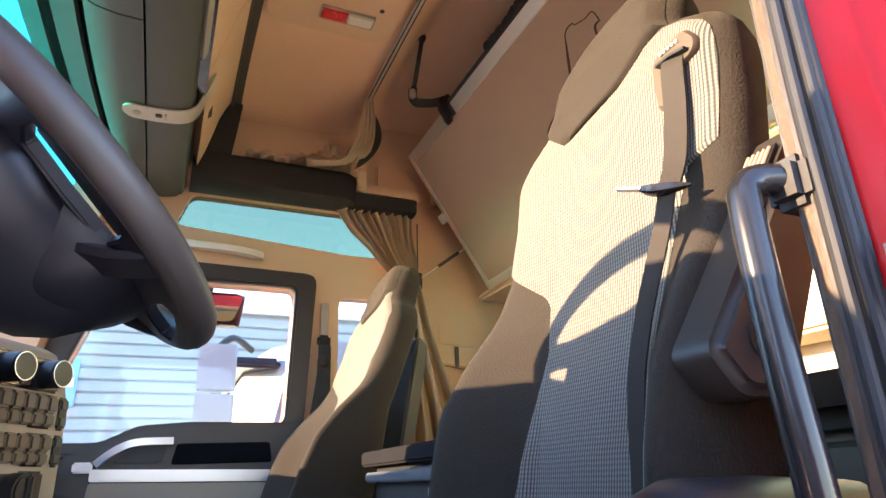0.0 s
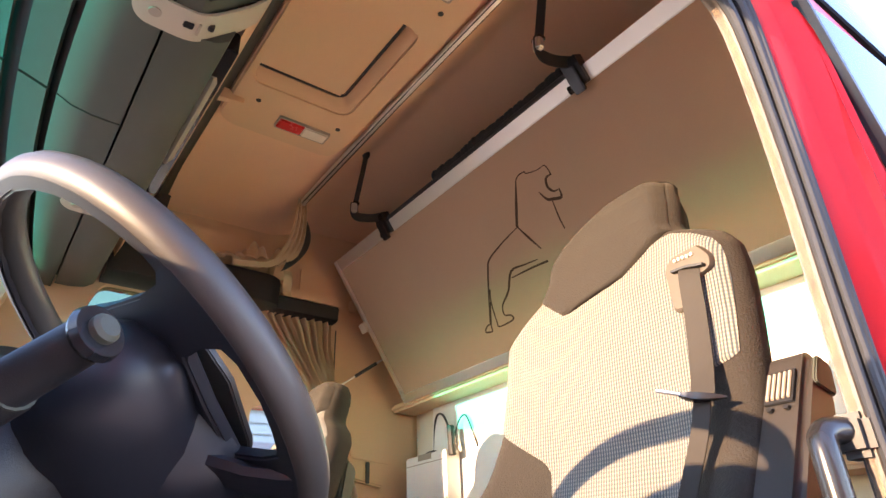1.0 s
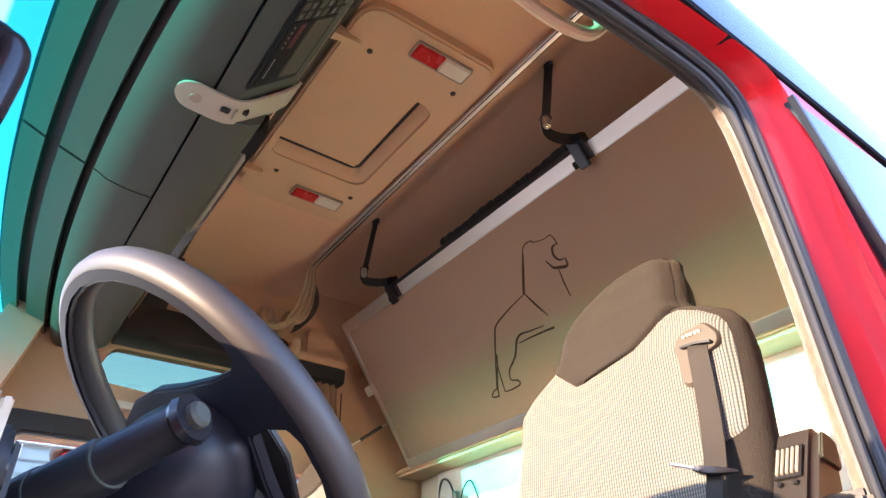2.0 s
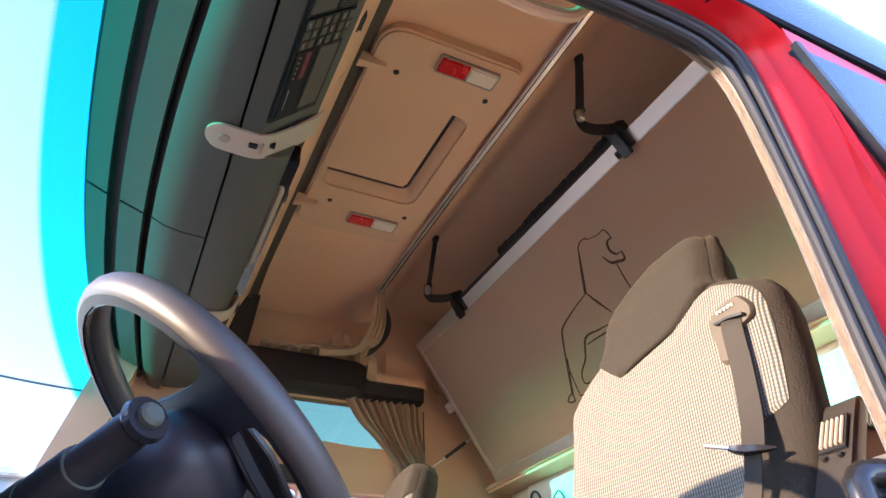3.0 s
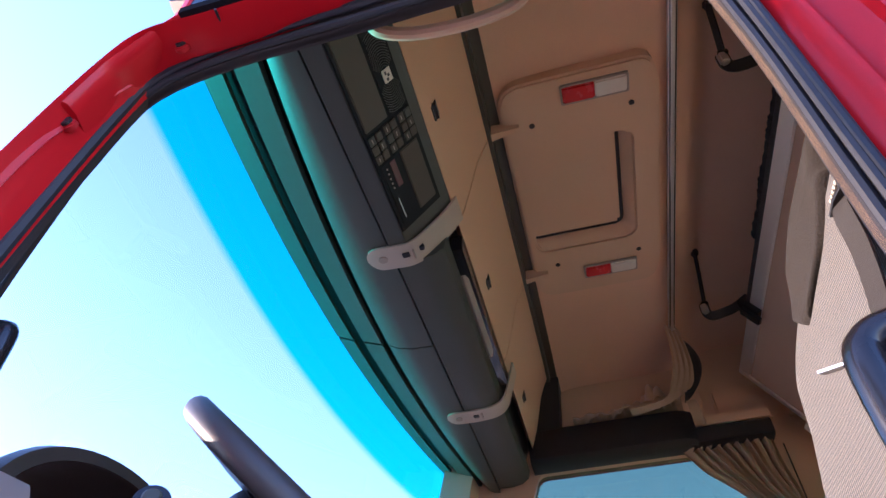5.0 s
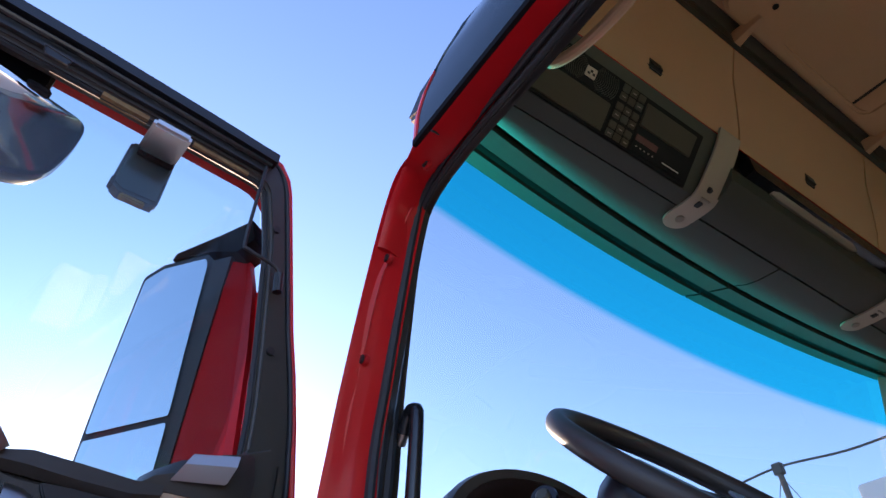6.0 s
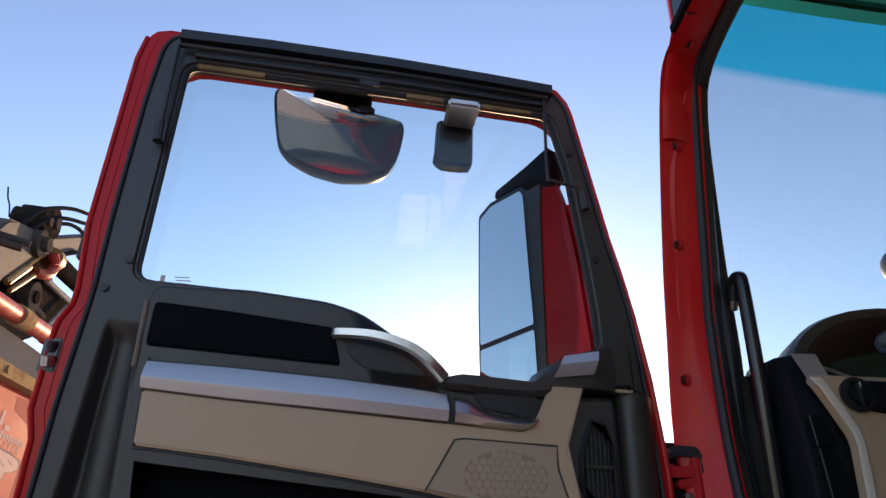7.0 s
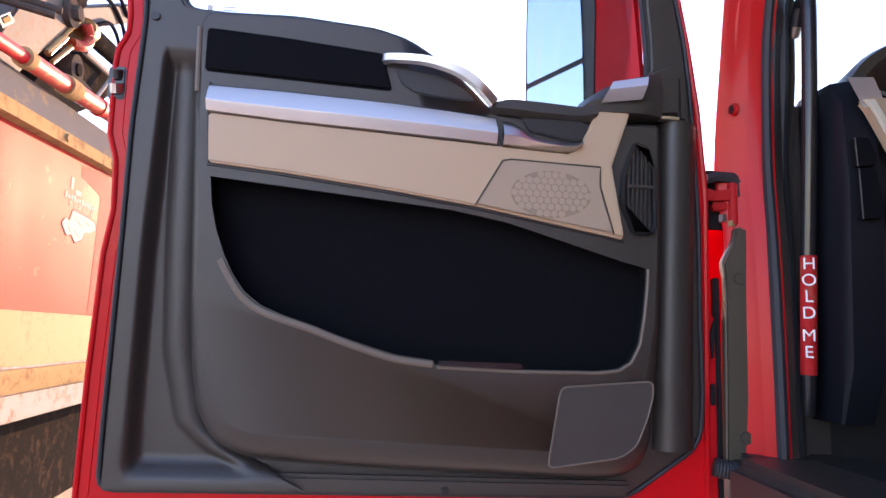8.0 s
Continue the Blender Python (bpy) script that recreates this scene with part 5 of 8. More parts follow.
PAS_R = [(0.25, -0.265), (0.45, -0.285), (0.60, -0.283), (0.75, -0.272), (0.84, -0.262), (0.88, -0.225), (0.92, -0.165), (0.94, -0.150), (1.00, -0.140), (1.05, -0.115), (1.08, -0.075), (1.10, -0.02)]
PAS_L = [(z, -y) for z, y in PAS_R]
seat("driver_seat", "driver seat with ribbed pale middle, dark velour bolsters and built-in belt", (1.155, 0.470, FLOOR), DRV_L, DRV_R, True)
seat("passenger_seat", "passenger seat with ribbed pale middle and dark velour bolsters", (1.06, 1.86, FLOOR), PAS_L, PAS_R, False, 9.0)


# ---- steering wheel, column and dashboard ----
WC, WN = Vector((0.340, 0.478, 1.949)), Vector((math.sin(radians(43.4)), 0, math.cos(radians(43.4))))
WU, WV = Vector((math.cos(radians(43.4)), 0, -math.sin(radians(43.4)))), Vector((0, 1, 0))


def on_wheel(a, r, h=0.0):
    """A place on the wheel: a from the driver's side of the rim, r out, h along the column towards the driver."""
    return WC + (WU * math.cos(a) + WV * math.sin(a)) * r + WN * h


wh = thing("steering_wheel", "black leather steering wheel with silver spoke inserts", "steering wheel", WC)
rim = [on_wheel(2 * math.pi * i / 72, 0.217) for i in range(72)]
bm = bmesh.new()
rings = []
for i in range(72):
    a = 2 * math.pi * i / 72
    d = (WU * math.cos(a) + WV * math.sin(a))
    rings.append([bm.verts.new(rim[i] + d * 0.0165 * math.cos(q) + WN * 0.0185 * math.sin(q)) for q in span(0, 2 * math.pi, 15)[:-1]])
for i in range(72):
    for j in range(14):
        bm.faces.new((rings[i][j], rings[i][(j + 1) % 14], rings[(i + 1) % 72][(j + 1) % 14], rings[(i + 1) % 72][j]))
part("rim", bm, "rim_leather", wh)
HUB = [(-0.058, 0.0), (-0.056, 0.055), (-0.048, 0.098), (-0.034, 0.128), (0.0, 0.150), (0.028, 0.146), (0.064, 0.110), (0.104, 0.074), (0.134, 0.046), (0.146, 0.0)]
HUB = HUB + [(u, -v) for u, v in HUB[-2:0:-1]]


def wheel_at(u, v, h=0.0):
    return WC + WU * u + WV * v + WN * h


hub = loft([[wheel_at(u * k + 0.008 * (1 - k), v * k, h) for u, v in HUB] for k, h in ((0.40, -0.15), (0.72, -0.128), (0.90, -0.104), (1.0, -0.078), (1.03, -0.056), (1.0, -0.038), (0.96, -0.026), (0.80, -0.016), (0.3, -0.010))])
part("hub", hub, "leather", wh, "charcoal airbag hub", 50)


def limb(name, pts, mat, thick=0.014, lab=""):
    """A piece of the wheel along points (u, v, h, half width)."""
    P = [wheel_at(u, v, h) for u, v, h, w in pts]
    rows = []
    for i, p in enumerate(P):
        t = (P[min(i + 1, len(P) - 1)] - P[max(i - 1, 0)]).normalized()
        sd, w = t.cross(WN).normalized(), pts[i][3]
        rows.append([p - sd * w, p - sd * w * 0.75 + WN * thick, p + sd * w * 0.75 + WN * thick, p + sd * w, p + sd * w * 0.75 - WN * thick, p - sd * w * 0.75 - WN * thick])
    return part(name, loft(rows), mat, wh, lab, 50)


# underside of the spokes: one dished plate with openings beside the rim
TOP = [(-0.046, -0.198), (-0.038, -0.186), (-0.042, -0.155), (-0.057, -0.100), (-0.072, -0.055), (-0.079, 0.0), (-0.072, 0.055), (-0.057, 0.100), (-0.042, 0.155), (-0.038, 0.186), (-0.046, 0.198)] + [(-0.206 * math.cos(a), 0.206 * math.sin(a)) for a in span(1.28, -1.28, 15)]
SIDE = [(0.021, 0.150), (0.024, 0.178), (0.034, 0.200), (0.050, 0.203), (0.085, 0.192), (0.112, 0.174), (0.132, 0.155), (0.128, 0.132), (0.112, 0.094), (0.064, 0.122)]
FOOT = [(0.186, -0.066), (0.170, -0.028), (0.166, 0.0), (0.170, 0.028), (0.186, 0.066), (0.197, 0.060), (0.206, 0.0), (0.197, -0.060)]
bm = plate("z", [(0.222 * math.cos(a), 0.222 * math.sin(a)) for a in span(0, 2 * math.pi, 73)[:-1]], -0.018, -0.004, [TOP, SIDE, [(u, -v) for u, v in SIDE[::-1]], FOOT], bevel=0.0025)
for v in bm.verts:
    v.co = wheel_at(v.co.x, v.co.y, v.co.z - 0.016 * (1 - (v.co.x ** 2 + v.co.y ** 2) / 0.0493))
part("spoke_plate", bm, "leather", wh, "dark smooth spokes round the hub", 50)
SHELL = rounded([(0.0, -0.10), (0.08, -0.105), (0.128, -0.095), (0.155, -0.060), (0.164, 0.0), (0.155, 0.060), (0.128, 0.095), (0.08, 0.105), (0.0, 0.10)], 0.03, 4)
part("hub_shell", loft([[wheel_at(0.02 + (u - 0.02) * k, v * k, h) for u, v in SHELL] for k, h in ((0.50, -0.112), (0.72, -0.096), (0.86, -0.076), (0.95, -0.054), (1.0, -0.034), (1.0, -0.018))]), "leather", wh, "dark lower shell of the hub", 60)
for s in (1, -1):
    limb("spoke", [(0.085, s * 0.062, -0.050, 0.024), (0.112, s * 0.084, -0.042, 0.020), (0.138, s * 0.106, -0.031, 0.017), (0.160, s * 0.128, -0.017, 0.016), (0.174, s * 0.140, -0.006, 0.018)], "leather", 0.007)
    strip = [(-0.008, s * 0.106), (0.002, s * 0.134), (0.128, s * 0.040), (0.122, s * 0.014)]
    field = [(0.002, s * 0.134), (0.026, s * 0.140), (0.060, s * 0.132), (0.118, s * 0.080), (0.132, s * 0.052), (0.128, s * 0.040)]
    for nm, loop, h0, h1, mat, lab in (("spoke_insert", strip, 0.0, 0.006, "insert_grey", "silver spoke insert"), ("key_field", field, -0.002, 0.005, "charcoal", "dark key field")):
        bm = plate("z", loop, h0, h1, bevel=0.0015)
        for v in bm.verts:
            v.co = wheel_at(v.co.x, v.co.y, v.co.z)
        part(nm, bm, mat, wh, lab)
col = thing("steering_column", "black steering column with lever", "steering column", WC - WN * 0.3)
part("shroud", loft([[WC + WN * h + WU * (0.075 * k * math.cos(a)) + WV * (0.085 * k * math.sin(a)) for a in span(0, 2 * math.pi, 25)[:-1]] for h, k in ((-0.45, 1.2), (-0.25, 1.1), (-0.13, 0.95), (-0.105, 0.8))]), "black", col)
lev1 = Vector((0.262, 0.243, 1.900))
LD = Vector((-0.478, 0.827, -0.296)).normalized()


def on_lever(d):
    return lev1 + LD * d


lever = part("lever", tube([on_lever(d) for d in (0.20, 0.145, 0.140, 0.085, 0.080, 0.008, 0.004)], 0.018, 18, scale=[1.5, 1.4, 1.3, 1.22, 1.02, 0.92, 0.86]), "black", col, "black multi-function lever")
part("end_ring", tube([on_lever(d) for d in (0.010, 0.006, 0.0)], 0.0205, 20, scale=[0.9, 1.0, 0.92]), "black_gloss", lever)
part("end_button", tube([on_lever(d) for d in (0.002, -0.005, -0.008)], 0.0105, 16, scale=[1, 1, 0.75]), "taupe", lever, "grey end button")
for d, r in ((0.081, 0.0206), (0.142, 0.0246)):
    part("ring_mark", tube([on_lever(d + 0.001), on_lever(d - 0.001)], r, 18), "taupe", lever)
lev2, lev3 = Vector((0.25, 0.56, 1.815)), Vector((0.262, 0.71, 1.88))
part("lever", tube([lev2, lev3], 0.014, 12), "black", col)

dash = thing("dashboard", "black dashboard with an instrument hood", "dashboard", (0.05, 1.2, 1.30), kind="structure")
part("body", loft([[(-0.20, y, 1.30), (-0.20, y, 1.80), (-0.10, y, z1 - 0.01), (0.02 + d, y, z1), (0.13 + d, y, z1 - 0.04), (0.17 + d, y, z1 - 0.12), (0.15 + d, y, 1.60), (0.05, y, 1.42), (0.02, y, 1.30)]
                   for y, z1, d in ((0.205, 1.895, -0.075), (0.23, 1.905, -0.07), (0.44, 1.905, -0.07), (0.47, 1.90, -0.01), (0.80, 1.90, 0.03), (1.15, 1.86, 0.05), (1.4, 1.84, 0.0), (2.2, 1.84, -0.02), (2.34, 1.82, -0.04))]), "black", dash)
hood = loft([[(x - 0.062, 0.43 - w * math.cos(a), 1.86 + hgt * max(0.0, math.sin(a)) ** 0.72) for a in span(0.02, math.pi - 0.02, 25)] + [(x - 0.062, 0.43 - (w - 0.018) * math.cos(a), 1.86 + (hgt - 0.016) * max(0.0, math.sin(a)) ** 0.72) for a in span(math.pi - 0.02, 0.02, 25)]
             for x, w, hgt in ((-0.06, 0.19, 0.08), (0.0, 0.21, 0.14), (0.06, 0.225, 0.172), (0.115, 0.228, 0.184), (0.13, 0.224, 0.181))])
part("instrument_hood", hood, "charcoal", dash, "charcoal instrument hood")
part("instrument_face", plate("x", [(0.465 - 0.28 * math.cos(a), 1.80 + 0.17 * math.sin(a)) for a in span(0.05, math.pi - 0.05, 20)], 0.02, 0.03), "black_gloss", dash, "glossy black instrument face")
part("dash_top", loft([[(-0.16, y, 1.80), (-0.14, y, z - 0.03), (-0.08, y, z), (0.03, y, z), (0.065, y, z - 0.015), (0.075, y, z - 0.05), (0.07, y, 1.80)] for y, z in ((0.60, 1.93), (0.66, 1.955), (0.70, 1.965), (0.76, 1.965), (0.86, 1.95), (0.98, 1.93), (1.12, 1.90), (1.22, 1.87))]), "charcoal", dash, "charcoal raised dashboard top")
part("chrome_arc", tube(smooth_path([(0.105, 0.20, 1.912), (0.11, 0.24, 1.905), (0.115, 0.285, 1.885), (0.118, 0.32, 1.86)], 5), 0.003, 6), "metal", dash, "thin chrome arc")
part("end_block", loft([[(-0.12, y, 1.36), (-0.12, y, 1.88), (-0.02, y, z), (0.085 + d, y, z - 0.006), (0.115 + d, y, z - 0.05), (0.125 + d, y, 1.75), (0.11 + d, y, 1.45), (0.07, y, 1.36)] for y, d, z in ((0.172, -0.020, 1.925), (0.178, -0.010, 1.938), (0.225, -0.004, 1.945))]), "radio_black", dash, "black dashboard end")
part("silver_corner", loft([[(0.120, 0.180, 1.925), (0.124, 0.220, 1.925), (0.127, 0.220, 1.92), (0.122, 0.180, 1.92)], [(0.137, 0.190, 1.872), (0.139, 0.226, 1.874), (0.142, 0.226, 1.868), (0.140, 0.190, 1.866)]]), "silver", dash, "silver corner cap")
CREAM = [(0.188, 1.879), (0.199, 1.884), (0.43, 1.884), (0.43, 1.83), (0.37, 1.80), (0.302, 1.792), (0.288, 1.765), (0.284, 1.690), (0.262, 1.682), (0.228, 1.682), (0.232, 1.70), (0.2385, 1.775), (0.236, 1.790), (0.218, 1.828), (0.199, 1.866)]
part("cream_frame", plate("x", rounded(CREAM, 0.006, 2), 0.120, 0.142, bevel=0.004), "door_beige", dash, "warm beige trim frame")
part("frame_edge", plate("x", rounded([(0.1885, 1.878), (0.199, 1.867), (0.2185, 1.829), (0.2365, 1.791), (0.239, 1.775), (0.2325, 1.70), (0.229, 1.684), (0.240, 1.684), (0.2445, 1.70), (0.2505, 1.776), (0.248, 1.795), (0.230, 1.834), (0.207, 1.879)], 0.003, 2), 0.139, 0.1455, bevel=0.002), "cream", dash, "pale bevelled edge of the trim frame")
part("lower_recess", plate("x", rounded([(0.290, 1.790), (0.40, 1.80), (0.40, 1.66), (0.286, 1.66)], 0.01, 2), 0.090, 0.124), "black", dash, "dark recess under the trim")
part("switch_field", plate("x", rounded([(0.262, 1.876), (0.42, 1.876), (0.40, 1.838), (0.30, 1.822), (0.262, 1.830)], 0.010), 0.138, 0.1455, bevel=0.003), "black_gloss", dash, "glossy black switch field")
knob = part("light_knob", disc("x", (0.142, 0.257, 1.851), 0.028, 0.012, 28, bevel=0.003), "black", dash, "round black light switch")
part("knob_disc", disc("x", (0.150, 0.257, 1.851), 0.019, 0.006, 24, bevel=0.002), "black_gloss", knob)
part("knob_grip", box(0.154, 0.160, 0.2535, 0.2605, 1.832, 1.870, 0.002), "black", knob)
part("knob_mark", box(0.1595, 0.1605, 0.2560, 0.2580, 1.860, 1.869, 0.0003), "white", knob, "white pointer mark")
for y0, y1, z0, z1 in ((0.180, 0.216, 1.774, 1.820), (0.184, 0.224, 1.688, 1.769)):
    vp = part("side_vent", plate("x", rounded([(y0 + 0.002, z1), (y1 - 0.012, z1), (y1, z0 + 0.012), (y1 - 0.004, z0), (y0 + 0.004, z0 - 0.002)], 0.004, 2), 0.112, 0.1285, bevel=0.001), "carpet", dash, "black side air vent")
    part("vent_rim", tube([(0.1275, y0 + 0.002, z1), (0.1280, y0 + 0.004, z0 - 0.002)], 0.0012, 6), "charcoal", vp)
# centre stack turned to the driver
CT = Matrix.Translation((0.245, 1.018, 1.72)) @ Matrix.Rotation(radians(-32), 4, "Z")
cs = thing("centre_stack", "taupe centre console panel with round knobs and key rows", "console", (0.285, 0.96, 1.3), kind="structure")


def stack(bm):
    bmesh.ops.transform(bm, matrix=CT, verts=bm.verts)
    return bm


part("panel", stack(loft([[(0.0, -0.20, z), (0.004 + d, -0.12, z), (0.008 + d, 0.0, z), (0.004 + d, 0.09, z), (-0.006 + d, 0.1325 - e, z), (-0.05, 0.145 - e, z), (-0.14, 0.145 - e, z), (-0.14, -0.20, z)] for z, d, e in ((-0.39, 0.0, 0.0), (0.0, 0.0, 0.0), (0.06, 0.0, 0.004), (0.10, -0.002, 0.012), (0.13, -0.006, 0.026), (0.155, -0.016, 0.045), (0.168, -0.04, 0.06))])), "taupe_mid", cs, "", 50)
part("climate_field", stack(box(0.004, 0.012, -0.17, 0.082, 0.084, 0.140, 0.005)), "black_gloss", cs, "glossy black climate field")
for y in (-0.1275, -0.0425, 0.0425):
    k = part("knob", stack(plate("x", [(y + 0.024 * math.cos(a), 0.112 + 0.024 * math.sin(a)) for a in span(0, 2 * math.pi, 25)[:-1]], 0.010, 0.046, bevel=0.003)), "black", cs, "round black knob")
    part("knob_ring", stack(plate("x", [(y + 0.0232 * math.cos(a), 0.112 + 0.0232 * math.sin(a)) for a in span(0, 2 * math.pi, 25)[:-1]], 0.0462, 0.0475, [[(y + 0.0218 * math.cos(a), 0.112 + 0.0218 * math.sin(a)) for a in span(0, 2 * math.pi, 25)[:-1]]])), "silver", k, "silver knob ring")
    part("knob_face", stack(plate("x", [(y + 0.0215 * math.cos(a), 0.112 + 0.0215 * math.sin(a)) for a in span(0, 2 * math.pi, 21)[:-1]], 0.0455, 0.0468)), "taupe", k)
for y in (0.0, -0.085):
    for k in range(3):
        part("key", stack(box(0.010, 0.015, y - 0.012, y + 0.012, 0.090 + 0.016 * k, 0.103 + 0.016 * k, 0.002)), "charcoal", cs)
for zc, hh in ((0.052, 0.029), (-0.012, 0.027)):
    part("key_field", stack(box(0.002, 0.0115, -0.185, 0.082, zc - hh, zc + hh, 0.005)), "black", cs)
    for i in range(10):
        y0 = -0.180 + 0.0258 * i
        part("key", stack(box(0.008, 0.022, y0, y0 + 0.0243, zc - 0.003, zc + hh - 0.003, 0.004)), "taupe_key", cs)
        part("key", stack(box(0.008, 0.019, y0, y0 + 0.0243, zc - hh + 0.003, zc - 0.004, 0.004)), "taupe_key", cs)
    part("side_recess", stack(box(-0.004, 0.006, 0.094, 0.122, zc - hh, zc + hh, 0.006)), "black", cs, "dark side recess")
    for k in range(2):
        part("side_key", stack(box(0.000, 0.009, 0.097, 0.119, zc - hh + 0.004 + k * hh, zc - 0.003 + k * hh, 0.004)), "taupe", cs)
part("lower_field", stack(box(0.002, 0.0115, -0.185, 0.082, -0.105, -0.046, 0.005)), "black", cs)
lk = part("knob", stack(plate("x", [(0.015 + 0.029 * math.cos(a), -0.078 + 0.029 * math.sin(a)) for a in span(0, 2 * math.pi, 25)[:-1]], 0.008, 0.042, bevel=0.004)), "black", cs, "round black knob")
part("knob_grip", stack(box(0.040, 0.050, 0.009, 0.021, -0.104, -0.052, 0.004)), "charcoal", lk)
for i in range(4):
    part("key", stack(box(0.006, 0.017, -0.175 + 0.035 * i, -0.145 + 0.035 * i, -0.100, -0.052, 0.004)), "taupe_key", cs)

# low shelf between the seats
tagged(part("storage_bench", box(1.55, 1.93, 0.20, 2.30, 1.30, 1.70, 0.03, 3), "taupe"), "taupe lower bunk base at the rear wall", "bunk")
tagged(part("lower_mattress", box(1.50, 1.92, 0.18, 2.32, 1.70, 1.80, 0.035, 4), "cloth_dark"), "dark lower bunk mattress", "mattress")
fr = thing("folding_table", "dark chest with an olive grey folding table between the seats", "table", (1.14, 1.12, 1.30))
part("foot", box(0.995, 1.30, 0.82, 1.42, 1.298, 1.695, 0.012), "black", fr)
part("leaf", box(0.985, 1.30, 0.81, 1.43, 1.698, 1.716, 0.005), "taupe_dark", fr, "olive grey table leaf")
part("edge_rail", box(0.962, 0.984, 0.80, 1.44, 1.678, 1.714, 0.005), "rubber_matt", fr, "dark edge rail")
part("lower_rail", box(0.970, 0.992, 0.81, 1.43, 1.640, 1.664, 0.004), "slate", fr)
part("front_plate", box(0.978, 0.994, 0.80, 1.02, 1.555, 1.630, 0.004), "taupe_mid", fr, "pale front plate")

# ---- grab bars at the door opening ----
g = thing("grab_bar", "black grab bar at the windscreen pillar with a red sticker", "grab bar", (0.04, 0.15, 1.4), "grab bars of the door")
part("bar", tube(smooth_path([(0.030, 0.150, 2.060), (0.050, 0.148, 2.088), (0.070, 0.147, 2.088), (0.078, 0.146, 2.062), (0.068, 0.146, 1.90), (0.048, 0.147, 1.70), (0.037, 0.145, 1.55), (0.03, 0.145, 1.42), (0.02, 0.147, 1.37)], 5), 0.0125, 14, up=(0, 1, 0)), "black_gloss", g)
part("end_mount", tube([(0.010, 0.155, 2.052), (0.040, 0.150, 2.075)], 0.012, 12), "metal", g, "bare metal end mount")
part("pillar_trim", loft([[(-0.055, 0.135, z), (-0.020, 0.128, z), (-0.012, 0.150, z), (-0.016, 0.235, z), (-0.055, 0.255, z)] for z in (1.30, 1.55, 1.80, 1.905, 1.925)]), "charcoal", g, "charcoal pillar trim")
part("sticker", sheet(lambda u, v: (0.0385 + 0.0134 * math.cos(u) + 0.045 * (v - 0.5) * 0.33, 0.1452 + 0.0134 * math.sin(u), 1.435 + 0.20 * v), span(-1.75, 0.9, 12), span(0, 1, 6)), "red_dull", g, "red sticker with white letters")
font_rows = "HOLD ME"
zt = 1.620
for ch in font_rows:
    if ch != " ":
        cu = bpy.data.curves.new("letter", "FONT")
        cu.body, cu.size, cu.align_x, cu.align_y = ch, 0.0285, "CENTER", "CENTER"
        cu.extrude = 0.0006
        tmp = bpy.data.objects.new("letter", cu)
        me = bpy.data.meshes.new_from_object(tmp)
        bpy.data.objects.remove(tmp)
        bm = bmesh.new()
        bm.from_mesh(me)
        bpy.data.meshes.remove(me)
        xz = 0.0385 + 0.045 * ((zt - 1.435) / 0.20 - 0.5) * 0.33
        bmesh.ops.transform(bm, matrix=Matrix.Translation((xz + 0.0124, 0.1390, zt)) @ Matrix.Rotation(radians(68), 4, "Z") @ Matrix.Rotation(radians(90), 4, "X"), verts=bm.verts)
        part("letter", bm, "white", g, "white letter")
    zt -= 0.0275 if ch != " " else 0.010
g2 = thing("grab_bar", "worn black grab bar at the door's rear pillar", "grab bar", (0.90, 0.09, 1.4), "grab bars of the door")
part("bar", tube(smooth_path([(0.955, 0.075, 1.862), (0.925, 0.088, 1.868), (0.903, 0.095, 1.862), (0.895, 0.094, 1.835), (0.893, 0.090, 1.72), (0.891, 0.082, 1.60), (0.888, 0.078, 1.45), (0.885, 0.078, 1.32)], 6), 0.0142, 14, up=(0, 1, 0)), "black_gloss", g2)
part("mount", box(0.925, 0.965, 0.06, 0.10, 1.84, 1.885, 0.008), "black", g2)
st = thing("door_striker", "grey worn door striker on the red pillar", "striker", (0.945, 0.01, 1.77))
part("block", box(0.932, 0.980, -0.020, 0.026, 1.750, 1.802, 0.012, 3), "taupe_mid", st)
part("pin", tube([(0.945, -0.024, 1.760), (0.945, -0.024, 1.79)], 0.006, 8), "metal", st)

# ---- driver's door, swung open ----
HINGE = (0.0246, -0.03, 0.0)
DOOR_TURN = radians(6.14)
door = thing("door_1", "red truck door standing open, with charcoal and beige inner trim", "door", HINGE, kind="structure")
door.rotation_euler = (0, 0, DOOR_TURN)


def dplate(pts, a, b, holes=(), bevel=0.0, seg=2, r=0.0, bm=None):
    """A panel of the door: points as (out from the hinge, height); a, b: depth, the cab's side positive."""
    f = lambda q: [(-u, z) for u, z in (rounded(q, r) if r else q)]
    return plate("x", f(pts), a, b, [f(h) for h in holes], bm, bevel, seg)


def lean_in(bm):
    """The whole door leans in a little towards its top."""
    for v in bm.verts:
        v.co.x += 0.06 * (v.co.z - 1.9)
    return bm


def dpart(name, bm, mat, parent=None, label="", sharp=35):
    return part(name, lean_in(bm), mat, parent or door, label, sharp, True)


DOOR_M = Matrix.Translation(HINGE) @ Matrix.Rotation(DOOR_TURN, 4, "Z")


def at_door(bm):
    """Carries a piece built in the door's own metres to its place in the yard."""
    bmesh.ops.transform(lean_in(bm), matrix=DOOR_M, verts=bm.verts)
    return bm


def inward(pts, d):
    """A closed outline moved in by d."""
    P = [Vector(p) for p in pts]
    area = sum(P[i - 1].x * P[i].y - P[i].x * P[i - 1].y for i in range(len(P)))
    sg = 1 if area > 0 else -1
    res = []
    for i, p in enumerate(P):
        t = (P[(i + 1) % len(P)] - P[i - 1]).normalized()
        res.append(p + Vector((-t.y, t.x)) * d * sg)
    return [tuple(q) for q in res]


